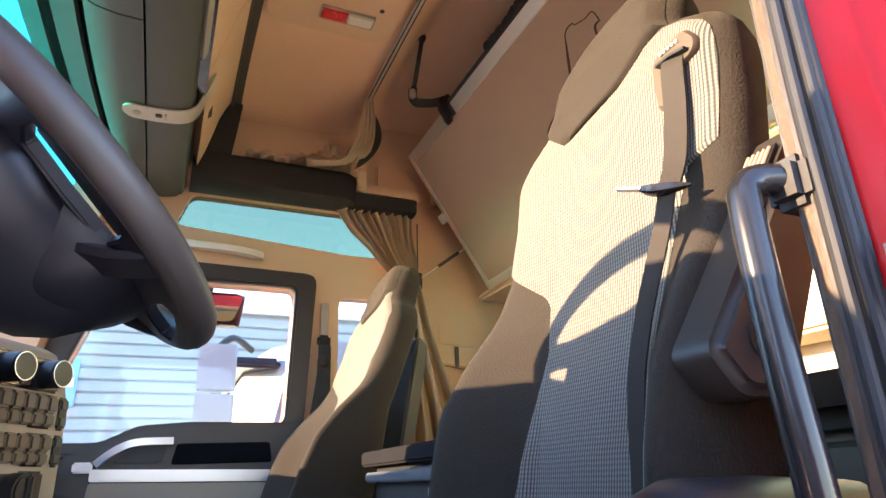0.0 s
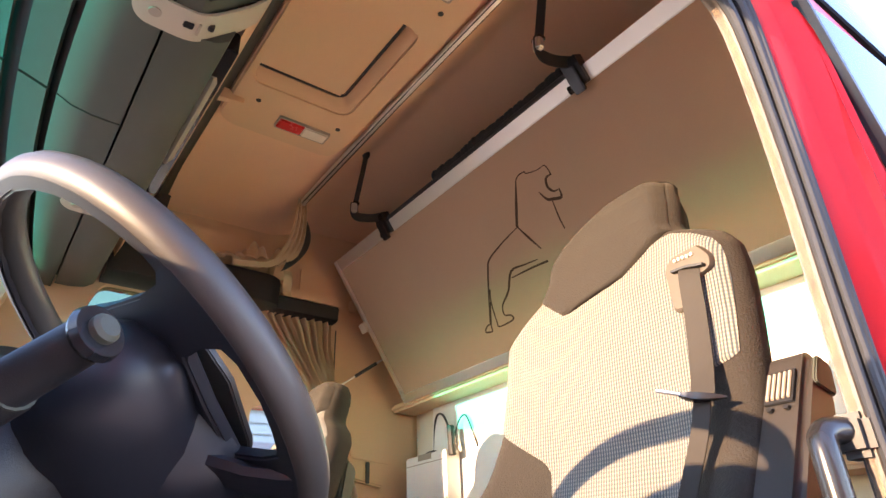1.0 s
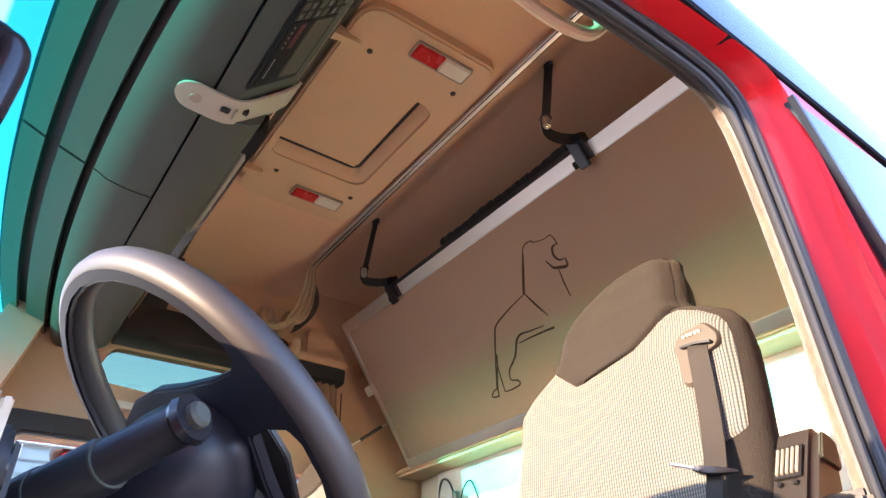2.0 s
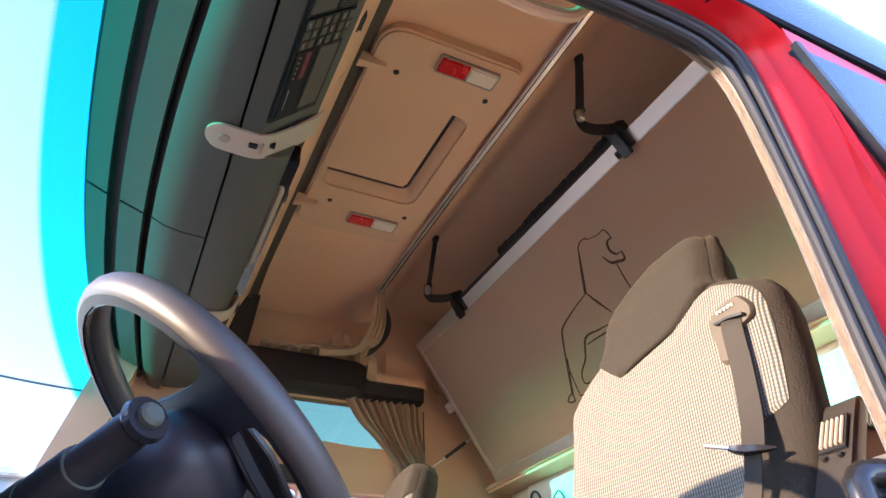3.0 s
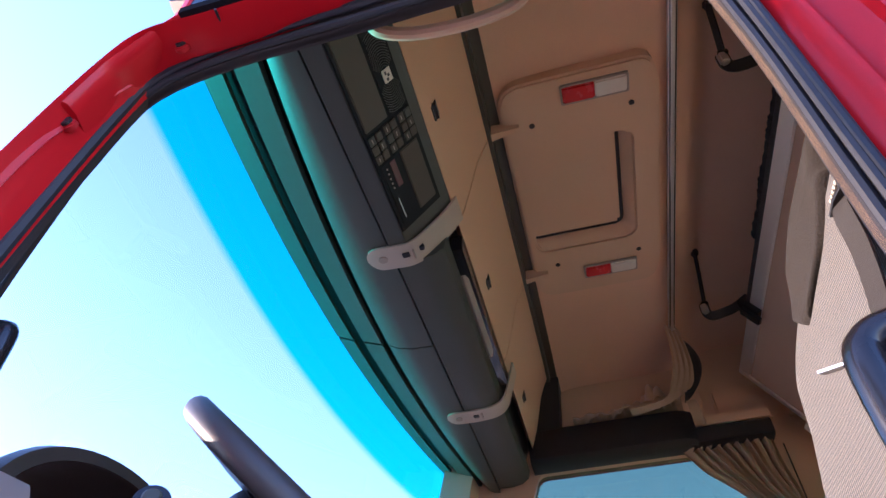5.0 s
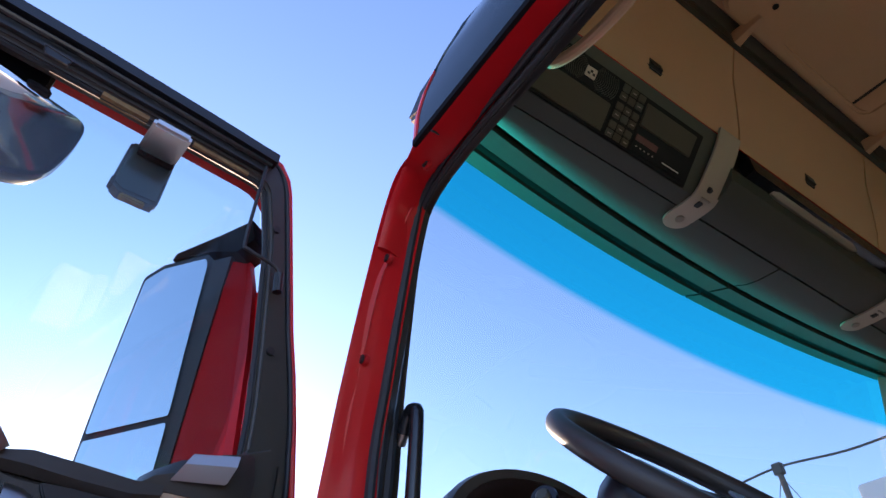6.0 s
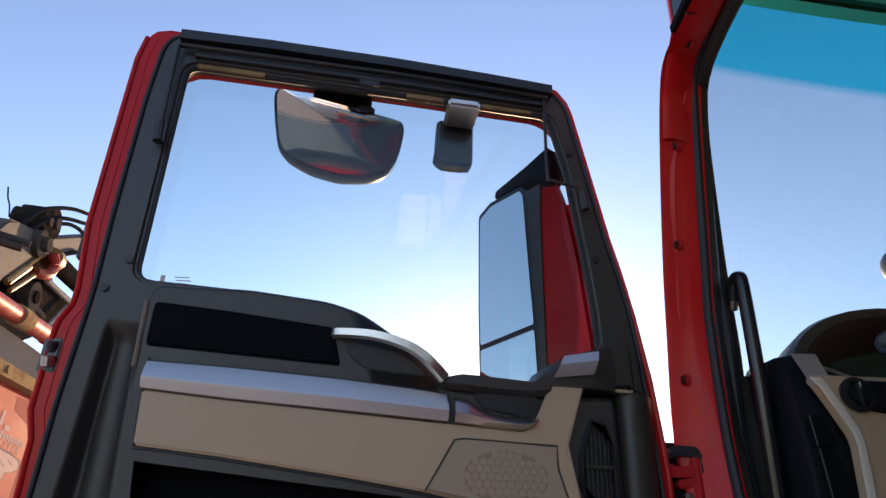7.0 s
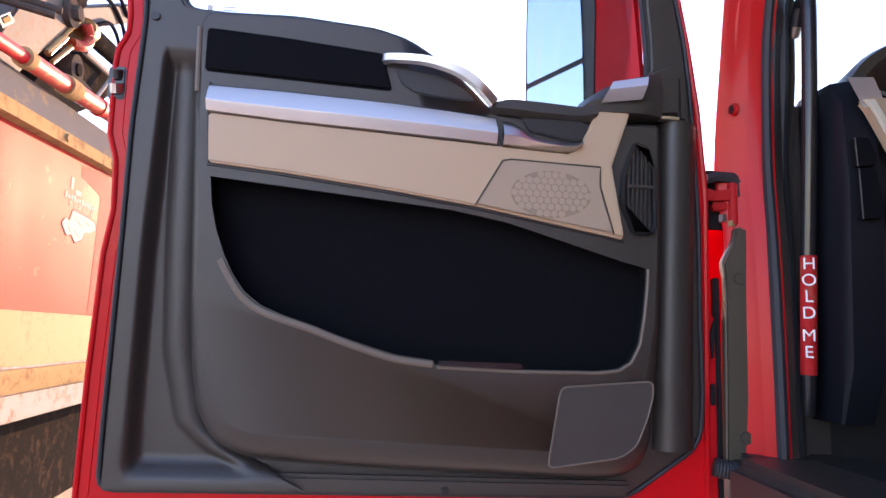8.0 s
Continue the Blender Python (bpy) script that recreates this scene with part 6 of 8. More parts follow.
def dstrip(pts, r, n=8, closed=False, depth=0.0):
    return sweep([(depth, -u, z) for u, z in pts], ring(r, n), closed, up=(1, 0, 0))


WIN = rounded([(0.903, 2.004), (0.905, 2.459), (0.469, 2.456), (0.166, 2.450), (0.133, 2.322), (0.106, 2.136), (0.091, 2.013), (0.089, 1.95), (0.094, 1.862), (0.231, 1.858), (0.340, 1.860), (0.378, 1.860), (0.420, 1.905), (0.469, 1.944), (0.520, 1.975), (0.575, 1.989), (0.706, 1.999)], 0.028, 4)
HINGE_EDGE = [(-0.036, 1.17), (-0.032, 1.49), (-0.026, 1.743), (-0.018, 1.82), (-0.009, 1.90), (0.012, 2.018), (0.030, 2.100), (0.050, 2.175), (0.086, 2.340), (0.112, 2.458), (0.122, 2.487), (0.142, 2.514), (0.168, 2.524)]
LOCK_EDGE = [(0.955, 2.546), (0.980, 2.538), (0.996, 2.515), (1.004, 2.46), (1.003, 2.10), (0.990, 1.985), (0.991, 1.955), (1.005, 1.925), (1.007, 1.898), (1.007, 1.785), (0.994, 1.742), (0.991, 1.66), (1.001, 1.588), (1.008, 1.40), (1.012, 1.17)]
SKIN = HINGE_EDGE + LOCK_EDGE
WIN2 = inward(WIN, -0.030)
dpart("outer_skin", dplate(SKIN, -0.085, -0.010, [WIN2], 0.006, 3), "red", label="glossy red outer skin")
# folded red edge with two fine ridges on the lock's side
for k, r in ((0.004, 0.0048), (0.023, 0.0012)):
    dpart("edge_fold", dstrip([(u - k, z) for u, z in LOCK_EDGE[2:]], r, 8, depth=-0.010), "red")
dpart("edge_fold", dstrip([(u + 0.006, z) for u, z in HINGE_EDGE], 0.0060, 8, depth=-0.010), "red")
dpart("outer_guide", sweep([(-0.070, -1.012, 2.50), (-0.070, -1.016, 2.30), (-0.070, -1.016, 2.06)], band_profile(0.020, 0.016), up=(1, 0, 0)), "black", label="black outer window guide")
INN = rounded([(-0.012, 1.325), (-0.015, 1.392), (-0.010, 1.489), (-0.004, 1.687), (0.006, 1.83), (0.016, 1.93), (0.028, 2.018), (0.045, 2.096), (0.065, 2.170), (0.101, 2.336), (0.127, 2.452), (0.140, 2.484), (0.160, 2.505), (0.200, 2.515),
               (0.90, 2.528), (0.940, 2.518), (0.954, 2.486), (0.960, 2.369), (0.961, 2.138), (0.958, 1.972), (0.966, 1.80), (0.967, 1.60), (0.971, 1.30), (0.970, 1.222), (0.114, 1.221), (0.048, 1.267), (0.003, 1.298)], 0.02, 3)
dpart("inner_frame", dplate(INN, -0.036, 0.0, [WIN], 0.006, 3), "door_charcoal", label="charcoal inner frame")
dpart("weather_strip", dstrip([(u, z) for u, z in inward(INN, -0.002)], 0.0042, 8, True, -0.004), "rubber", label="black rubber strip round the frame")
RAIL = [(-0.016, -0.014), (0.012, -0.016), (0.017, -0.009), (0.017, -0.001), (0.006, 0.007), (-0.014, 0.009)]
dpart("top_rail", sweep([(0.004, -0.165, 2.502), (0.005, -0.30, 2.508), (0.006, -0.5, 2.514), (0.006, -0.75, 2.516), (0.006, -0.922, 2.512)], RAIL), "black", label="black upper rail")
dpart("rail_lip", sweep([(0.014, -0.175, 2.478), (0.015, -0.5, 2.487), (0.015, -0.918, 2.486)], ring(0.0055, 8)), "black_gloss", label="glossy lip under the rail")
dpart("rail_groove", sweep([(0.004, -0.18, 2.466), (0.004, -0.5, 2.473), (0.004, -0.89, 2.474)], band_profile(0.010, 0.008)), "black")
dpart("window_channel", sweep([(-0.014, -u, z) for u, z in WIN], ring(0.006, 6), True, up=(1, 0, 0)), "rubber", label="rubber window channel")
# worn brown sash pieces; the sandy colour also carries their sunlit gold
for u0, u1 in ((0.885, 0.755), (0.470, 0.392), (0.312, 0.205)):
    dpart("sash_trim", sweep([(-0.012, -u, 2.4525 + 0.010 * (u - 0.2)) for u in span(u0, u1, 4)], band_profile(0.014, 0.009), up=(0, 0, 1)), "sand", label="worn brown sash trim with sunlit gold in its colour")
wnd = dpart("window_pane", dplate([(0.93, 1.84), (0.93, 2.49), (0.165, 2.48), (0.075, 2.1), (0.075, 1.84)], -0.052, -0.048), "pane", label="clear window pane")
wnd.visible_shadow = False
for k, (u0, u1) in enumerate(((0.850, 0.826), (0.848, 0.822), (0.850, 0.830))):
    dpart("glass_mark", dplate([(u0, 2.0335 - 0.006 * k), (u1, 2.0345 - 0.006 * k), (u1, 2.0325 - 0.006 * k), (u0, 2.0315 - 0.006 * k)], -0.0475, -0.047), "dirty_white", wnd)
dpart("glass_mark", dplate([(0.874, 2.034), (0.866, 2.034), (0.866, 2.021), (0.874, 2.021)], -0.0475, -0.047), "dirty_white", wnd)
# raised lower panel with a map pocket
POCK = [(0.824, 1.711), (0.756, 1.706), (0.624, 1.695), (0.441, 1.680), (0.347, 1.664), (0.252, 1.638), (0.155, 1.611), (0.112, 1.601), (0.112, 1.578), (0.116, 1.522), (0.123, 1.475), (0.137, 1.447), (0.156, 1.435), (0.189, 1.430), (0.311, 1.428), (0.458, 1.431),
        (0.462, 1.438), (0.521, 1.445), (0.566, 1.457), (0.611, 1.471), (0.656, 1.487), (0.700, 1.500), (0.735, 1.514), (0.762, 1.535), (0.781, 1.562), (0.795, 1.590), (0.810, 1.630), (0.819, 1.668)]
BULGE = rounded([(0.866, 1.958), (0.864, 1.825), (0.852, 1.602), (0.847, 1.502), (0.841, 1.413), (0.829, 1.345), (0.800, 1.298), (0.755, 1.277), (0.660, 1.268), (0.436, 1.259), (0.226, 1.253), (0.150, 1.252), (0.105, 1.268), (0.084, 1.31), (0.078, 1.486), (0.078, 1.678), (0.084, 1.855),
                 (0.231, 1.850), (0.372, 1.852), (0.418, 1.897), (0.469, 1.937), (0.520, 1.967), (0.575, 1.982), (0.706, 1.991), (0.850, 1.986)], 0.02, 3)
STEPS = ((0.0, -0.002), (0.002, 0.012), (0.006, 0.024), (0.013, 0.034), (0.022, 0.041), (0.033, 0.0458), (0.045, 0.048))


def rolled(k):
    """The raised panel's outline moved in by k: a tight roll at the sides, a wide one below."""
    res = []
    for (u, z), (u2, z2) in zip(BULGE, inward(BULGE, k)):
        f = interp([(1.25, 1.0), (1.35, 0.9), (1.52, 0.35), (2.0, 0.3)], z)
        res.append((u + (u2 - u) * f, z + (z2 - z) * f))
    return res


low = loft([[(d, -u, z) for u, z in rolled(k)] for k, d in STEPS], False)
merge(low, dplate(rolled(0.045), 0.044, 0.048, [POCK]))
bmesh.ops.remove_doubles(low, verts=low.verts, dist=0.0004)
dpart("lower_panel", low, "door_charcoal", label="charcoal moulded lower panel", sharp=50)
dpart("panel_crease", dstrip([(u, z) for u, z in BULGE if z < 1.62 and u > 0.1], 0.0028, 6, depth=0.001), "black", label="dark crease round the raised panel")
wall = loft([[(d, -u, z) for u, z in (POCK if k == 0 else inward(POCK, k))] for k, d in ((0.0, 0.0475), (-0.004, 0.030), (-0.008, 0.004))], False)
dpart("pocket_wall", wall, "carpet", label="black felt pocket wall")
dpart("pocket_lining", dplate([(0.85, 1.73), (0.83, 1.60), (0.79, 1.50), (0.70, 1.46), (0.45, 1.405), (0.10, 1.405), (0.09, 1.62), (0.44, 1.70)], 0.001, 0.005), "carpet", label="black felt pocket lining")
LIP = [(0.800, 1.582), (0.785, 1.555), (0.765, 1.527), (0.736, 1.506), (0.700, 1.493), (0.656, 1.480), (0.611, 1.464), (0.566, 1.450), (0.521, 1.438), (0.462, 1.4315)]
dpart("pocket_lip", sweep([(0.0465, -p.x, p.y) for p in smooth_path([(u, z, 0) for u, z in LIP], 3)], [(-0.0045, -0.004), (0.0045, -0.004), (0.0055, 0.003), (0.002, 0.006), (-0.0045, 0.005)], up=(1, 0, 0)), "lip_worn", label="worn grey lip of the map pocket")
dpart("pocket_clip", box(0.036, 0.0525, -0.455, -0.315, 1.4255, 1.4375, 0.004), "black_gloss", label="black pocket clip")
dpart("pocket_rim", dstrip(((0.455, 1.4275), (0.311, 1.4245), (0.189, 1.4265), (0.154, 1.4315), (0.134, 1.4445), (0.1195, 1.474), (0.1125, 1.522), (0.1085, 1.578), (0.108, 1.600)), 0.0030, 8, depth=0.0475), "lip_worn")
MESH = rounded([(0.252, 1.402), (0.098, 1.416), (0.096, 1.395), (0.105, 1.357), (0.123, 1.311), (0.150, 1.292), (0.270, 1.274)], 0.012, 3)
msh = dpart("speaker_mesh", dplate(MESH, 0.040, 0.0495), "door_grille", label="fine charcoal speaker mesh")
dpart("mesh_rim", dstrip(MESH, 0.0016, 6, True, 0.0492), "lip_worn", msh)
dpart("bottom_flange", dplate([(0.966, 1.2235), (0.118, 1.2235), (0.118, 1.248), (0.93, 1.254)], 0.0, 0.018, (), 0.006), "door_charcoal", label="charcoal lower flange")
for u in (0.672, 0.43):
    dpart("flange_clip", box(0.016, 0.022, -u - 0.006, -u + 0.006, 1.224, 1.236, 0.002), "black")


def hollow(a, b):
    """The trough between the door's edge flange and the raised panel: a across, b up."""
    z = 1.230 + 0.705 * b
    u0 = interp([(1.230, 0.66), (1.262, 0.72), (1.285, 0.77), (1.325, 0.815), (1.44, 0.842), (1.60, 0.850), (1.99, 0.864)], z) - 0.006
    u = u0 + (interp([(1.230, 0.955), (1.935, 0.938)], z) - u0) * a
    rise = lambda q: min(1, max(0, q)) ** 2 * (3 - 2 * min(1, max(0, q)))
    edge = interp([(1.24, 0.927), (1.60, 0.925), (1.80, 0.918), (1.93, 0.914)], z)
    side = rise((u - edge + 0.016) / 0.018)
    ends = max(rise((z - 1.898) / 0.014), rise((1.268 - z) / 0.022))
    swell = 0.012 * math.sin(math.pi * min(1, max(0, (u - u0) / 0.055))) * (1 - ends)
    return (0.001 + 0.029 * max(side, ends) + swell * (1 - side), -u, z)


dpart("side_trough", sheet(hollow, span(0, 1, 36), span(0, 1, 70), (-0.004, 0, 0)), "door_charcoal", label="hollow trough along the door's edge", sharp=80)
# trim above the pocket
dpart("beige_insert", dplate([(0.832, 1.8095), (0.717, 1.8025), (0.539, 1.7955), (0.366, 1.7875), (0.252, 1.7825), (0.232, 1.800), (0.204, 1.860), (0.147, 1.864), (0.178, 1.766), (0.155, 1.646), (0.406, 1.6875), (0.534, 1.7035), (0.712, 1.7225), (0.827, 1.7315)], 0.044, 0.058, (), 0.003), "door_beige", label="warm beige trim insert")
dpart("insert_gap", dstrip(((0.835, 1.860), (0.834, 1.808), (0.829, 1.729), (0.712, 1.7200), (0.534, 1.7010), (0.406, 1.6850), (0.28, 1.6645), (0.153, 1.6430)), 0.0022, 6, depth=0.0488), "black", label="dark joint under the trim")
sp = dpart("speaker_cover", dplate([(0.404, 1.6895), (0.362, 1.763), (0.349, 1.7655), (0.199, 1.7625), (0.199, 1.731), (0.174, 1.654)], 0.057, 0.0605, (), 0.0022, 2, 0.006), "door_beige_dark", label="beige perforated speaker cover")
dpart("cover_joint", dstrip([(0.405, 1.6885), (0.363, 1.764), (0.349, 1.7668), (0.198, 1.7638), (0.1975, 1.731), (0.1725, 1.653)], 0.0014, 6, depth=0.0582), "taupe_dark", sp)
dpart("cover_edge", dplate([(0.192, 1.760), (0.180, 1.764), (0.157, 1.650), (0.170, 1.652), (0.194, 1.730)], 0.057, 0.0635, (), 0.002), "door_beige", sp, "pale bevelled edge")
SC = (0.281, 1.7125)
# darker beige disc paints the shade between the raised cells
dpart("speaker_shade", dplate([(SC[0] + 0.067 * math.cos(a), SC[1] + 0.0385 * math.sin(a)) for a in span(0, 2 * math.pi, 33)[:-1]], 0.0598, 0.0612), "speaker_line", sp)
bm = bmesh.new()
for r in range(-5, 6):
    for q in range(-7, 8):
        u, z = SC[0] + (q + 0.5 * (r % 2)) * 0.0122, SC[1] + r * 0.0106
        if ((u - SC[0]) / 0.0645) ** 2 + ((z - SC[1]) / 0.036) ** 2 < 1:
            hexa = [(0.0066 * math.cos(k * math.pi / 3 + math.pi / 6), 0.0066 * math.sin(k * math.pi / 3 + math.pi / 6)) for k in range(6)]
            top_v = [bm.verts.new((0.0618, -u + a * 0.93, z + b * 0.93)) for a, b in hexa]
            low_v = [bm.verts.new((0.0611, -u + a * 0.97, z + b * 0.97)) for a, b in hexa]
            bm.faces.new(top_v)
            for k in range(6):
                bm.faces.new((top_v[k - 1], top_v[k], low_v[k], low_v[k - 1]))
tagged(dpart("speaker_cells", bm, "door_beige_dark", sp), kind="stuff")
TRIM = ((0.8345, 1.8105, 1.854), (0.72, 1.8038, 1.8525), (0.542, 1.7968, 1.8465), (0.45, 1.793, 1.8405), (0.374, 1.7895, 1.8345))
dpart("silver_trim", loft([[(0.046, -u, z0), (0.062, -u, z0 + 0.001), (0.0685, -u, z0 + 0.30 * (z1 - z0)), (0.069, -u, z0 + 0.36 * (z1 - z0)), (0.062, -u, z0 + 0.72 * (z1 - z0)), (0.054, -u, z1 - 0.001), (0.044, -u, z1)] for u, z0, z1 in TRIM]), "silver", label="satin silver trim strip", sharp=24)
dpart("trim_joint", dstrip(((0.365, 1.787), (0.370, 1.806), (0.378, 1.836)), 0.0018, 6, depth=0.064), "black")
dpart("trim_shadow_gap", dstrip([(u, z1 + 0.0012) for u, z0, z1 in TRIM], 0.0016, 6, depth=0.0488), "black")
dpart("door_opener", loft([[(0.046, -u, z0), (0.064, -u, z0 + 0.002), (0.0715, -u, z0 + 0.35 * h), (0.064, -u, z0 + 0.75 * h), (0.050, -u, z0 + h)] for u, z0, h in ((0.364, 1.788, 0.044), (0.345, 1.787, 0.0425), (0.330, 1.7862, 0.036), (0.318, 1.7855, 0.0275), (0.29, 1.784, 0.0225), (0.262, 1.783, 0.0205), (0.243, 1.786, 0.017), (0.231, 1.796, 0.008))]), "metal", label="chrome door opener", sharp=40)
dpart("opener_recess", dplate([(0.334, 1.839), (0.318, 1.816), (0.240, 1.8045), (0.227, 1.810), (0.219, 1.834), (0.235, 1.842)], 0.046, 0.0535, (), 0.002, 2, 0.008), "black", label="dark recess behind the opener")
dpart("cloth_panel", dplate([(0.8445, 1.949), (0.728, 1.943), (0.565, 1.930), (0.547, 1.868), (0.8445, 1.878)], 0.043, 0.0525, (), 0.004, 2, 0.008), "carpet", label="black cloth panel")
dpart("panel_rim", dstrip(((0.857, 1.950), (0.856, 1.905), (0.854, 1.845)), 0.0045, 8, depth=0.0455), "lip_worn")
HAND = smooth_path([(0.050, -0.560, 1.918), (0.060, -0.553, 1.9175), (0.069, -0.500, 1.9145), (0.071, -0.455, 1.904), (0.070, -0.425, 1.891), (0.068, -0.403, 1.874), (0.060, -0.383, 1.857)], 5)
dpart("pull_handle", sweep(HAND, [(-0.007, -0.008), (0.005, -0.0085), (0.0085, 0.0), (0.005, 0.008), (-0.007, 0.0085)], up=(1, 0, 0), scale=[0.82 + 0.32 * i / len(HAND) for i in range(len(HAND))]), "metal", label="chrome pull handle", sharp=30)
dpart("handle_recess", dplate([(0.546, 1.909), (0.468, 1.900), (0.432, 1.883), (0.407, 1.861), (0.455, 1.862), (0.515, 1.868), (0.536, 1.884)], 0.043, 0.0505, (), 0.003, 2, 0.010), "black", label="dark hollow behind the handle")
dpart("arm_ledge", loft([[(0.02, -u, z0), (0.050, -u, z0 - 0.004), (0.062, -u, z0 + 0.004), (0.060, -u, z), (0.02, -u, z + 0.003)] for u, z0, z in ((0.384, 1.846, 1.859), (0.352, 1.846, 1.8665), (0.30, 1.843, 1.865), (0.24, 1.842, 1.862), (0.205, 1.848, 1.864))]), "door_charcoal", label="charcoal ledge above the opener")
dpart("mirror_base", loft([[(0.0, -u, 1.856), (d, -u, 1.858), (d + 0.004, -u, (1.860 + z) / 2), (d - 0.012, -u, z - 0.002), (0.0, -u, z + 0.004)] for u, z, d in ((0.232, 1.866, 0.050), (0.219, 1.886, 0.056), (0.19, 1.905, 0.060), (0.137, 1.926, 0.062), (0.105, 1.936, 0.058), (0.09, 1.940, 0.050))]), "door_charcoal", label="charcoal corner at the mirror mount")
dpart("silver_cap", loft([[(0.066, -0.202, 1.8695), (0.073, -0.136, 1.8775), (0.075, -0.134, 1.8805), (0.069, -0.201, 1.8725)], [(0.073, -0.193, 1.888), (0.079, -0.129, 1.898), (0.080, -0.128, 1.900), (0.074, -0.192, 1.890)], [(0.064, -0.181, 1.907), (0.071, -0.123, 1.917), (0.069, -0.123, 1.919), (0.062, -0.181, 1.909)]]), "silver", label="silver corner cap")
pbx = dpart("pillar_box", dplate([(0.104, 1.862), (0.106, 1.946), (0.060, 1.966), (0.050, 1.944), (0.049, 1.868)], 0.0, 0.036, (), 0.008, 3), "door_charcoal", label="charcoal pillar cover")
dpart("pillar_tab", dplate([(0.049, 1.945), (0.034, 1.949), (0.027, 1.864), (0.047, 1.866)], 0.0, 0.022, (), 0.005), "door_charcoal", pbx)
dpart("cover_gap", box(0.020, 0.038, -0.102, -0.052, 1.8615, 1.8665, 0.001), "metal", pbx, "thin bright joint")
vent = dpart("air_vent", dplate([(0.139, 1.812), (0.115, 1.804), (0.102, 1.768), (0.098, 1.668), (0.107, 1.655), (0.139, 1.656), (0.162, 1.707), (0.160, 1.755), (0.149, 1.789)], 0.040, 0.060, [[(0.137, 1.802), (0.118, 1.796), (0.108, 1.766), (0.105, 1.672), (0.110, 1.662), (0.136, 1.663), (0.154, 1.708), (0.153, 1.752)]], 0.003), "black_gloss", label="black air vent")
for k in range(6):
    u = 0.1115 + 0.0075 * k
    dpart("slat", box(0.046, 0.0565, -u - 0.0010, -u + 0.0010, 1.664 + 0.0016 * k * k, 1.790 + 0.012 * min(k, 3) / 3 - (0.012 * (k - 3) if k > 3 else 0), 0.0006), "charcoal", vent)
dpart("slat_bar", box(0.048, 0.0585, -0.152, -0.106, 1.733, 1.7385, 0.001), "charcoal", vent)
dpart("vent_back", dplate([(0.148, 1.79), (0.112, 1.80), (0.103, 1.66), (0.15, 1.66)], 0.040, 0.0435), "carpet", vent)
dpart("front_column", loft([[(0.0, -0.076, z), (0.022, -0.070 - 0.004 * q, z), (0.034, -0.052 - 0.004 * q, z), (0.030, -0.030, z), (0.014, -0.012, z), (0.0, -0.004 + 0.01 * (1 - q), z)] for z, q in ((1.30, 0.6), (1.36, 0.9), (1.5, 1.0), (1.75, 1.0), (1.862, 0.7))]), "door_charcoal", label="rounded charcoal column beside the vent", sharp=80)
for u, z in ((0.129, 2.356), (0.088, 2.123), (0.915, 2.036), (0.942, 1.983)):
    dpart("screw", disc("x", (-0.002, -u, z), 0.0075, 0.006, 12, bevel=0.001), "black", label="black screw")
dpart("blind_rod", tube(smooth_path([(0.012, -0.182, 2.475), (0.014, -0.183, 2.40), (0.014, -0.181, 2.29), (0.016, -0.172, 2.276), (0.02, -0.122, 2.264), (0.02, -0.113, 2.250)], 4), 0.0032, 8), "black", label="thin black blind rod")
dpart("rod_end", tube([(0.02, -0.112, 2.253), (0.02, -0.108, 2.218)], 0.008, 10), "black")
dpart("blind_rod", tube([(0.016, -0.922, 2.485), (0.016, -0.916, 2.30)], 0.0045, 8), "black", label="thin black blind rod")
dpart("rod_end", tube([(0.016, -0.917, 2.305), (0.016, -0.914, 2.262)], 0.009, 10), "black")
slot = dpart("rail_slot", dplate([(0.570, 2.461), (0.527, 2.458), (0.529, 2.445), (0.563, 2.446)], 0.012, 0.020, (), 0.002, 2, 0.004), "black", label="black blind catch")
dpart("slot_rim", dstrip([(0.570, 2.461), (0.527, 2.458), (0.529, 2.445), (0.563, 2.446)], 0.0016, 6, True, 0.020), "charcoal", slot)
lat = dpart("lock", box(-0.075, -0.006, -1.012, -0.984, 1.842, 1.897, 0.003), "black_gloss", label="black door lock")
dpart("catch", tube([(-0.008, -0.997, 1.852), (-0.002, -0.997, 1.866)], 0.010, 10), "metal", lat)
dpart("catch", tube([(-0.008, -0.997, 1.876), (-0.002, -0.997, 1.889)], 0.008, 10), "black", lat)
# kerb mirror over the window
km = thing("kerb_mirror", "kerb mirror on a black arm outside the door window", "mirror", DOOR_M @ Vector((-0.10, -0.60, 2.45)))
FACE_K = rounded([(0.737, 2.446), (0.464, 2.433), (0.467, 2.393), (0.482, 2.354), (0.521, 2.338), (0.592, 2.329), (0.658, 2.334), (0.720, 2.352), (0.731, 2.393)], 0.018, 4)
KC = (0.600, 2.392)


def kface(k, d, dome=0.0):
    """The mirror's outline drawn in by k, d behind its face; the face is tipped towards the ground."""
    return [(-0.05 + 0.85 * (z - 2.43) + 0.12 * (u - 0.60) + d + dome * (1 - k * k), -u, z) for u, z in ((KC[0] + (u - KC[0]) * k, KC[1] + (z - KC[1]) * k) for u, z in FACE_K)]


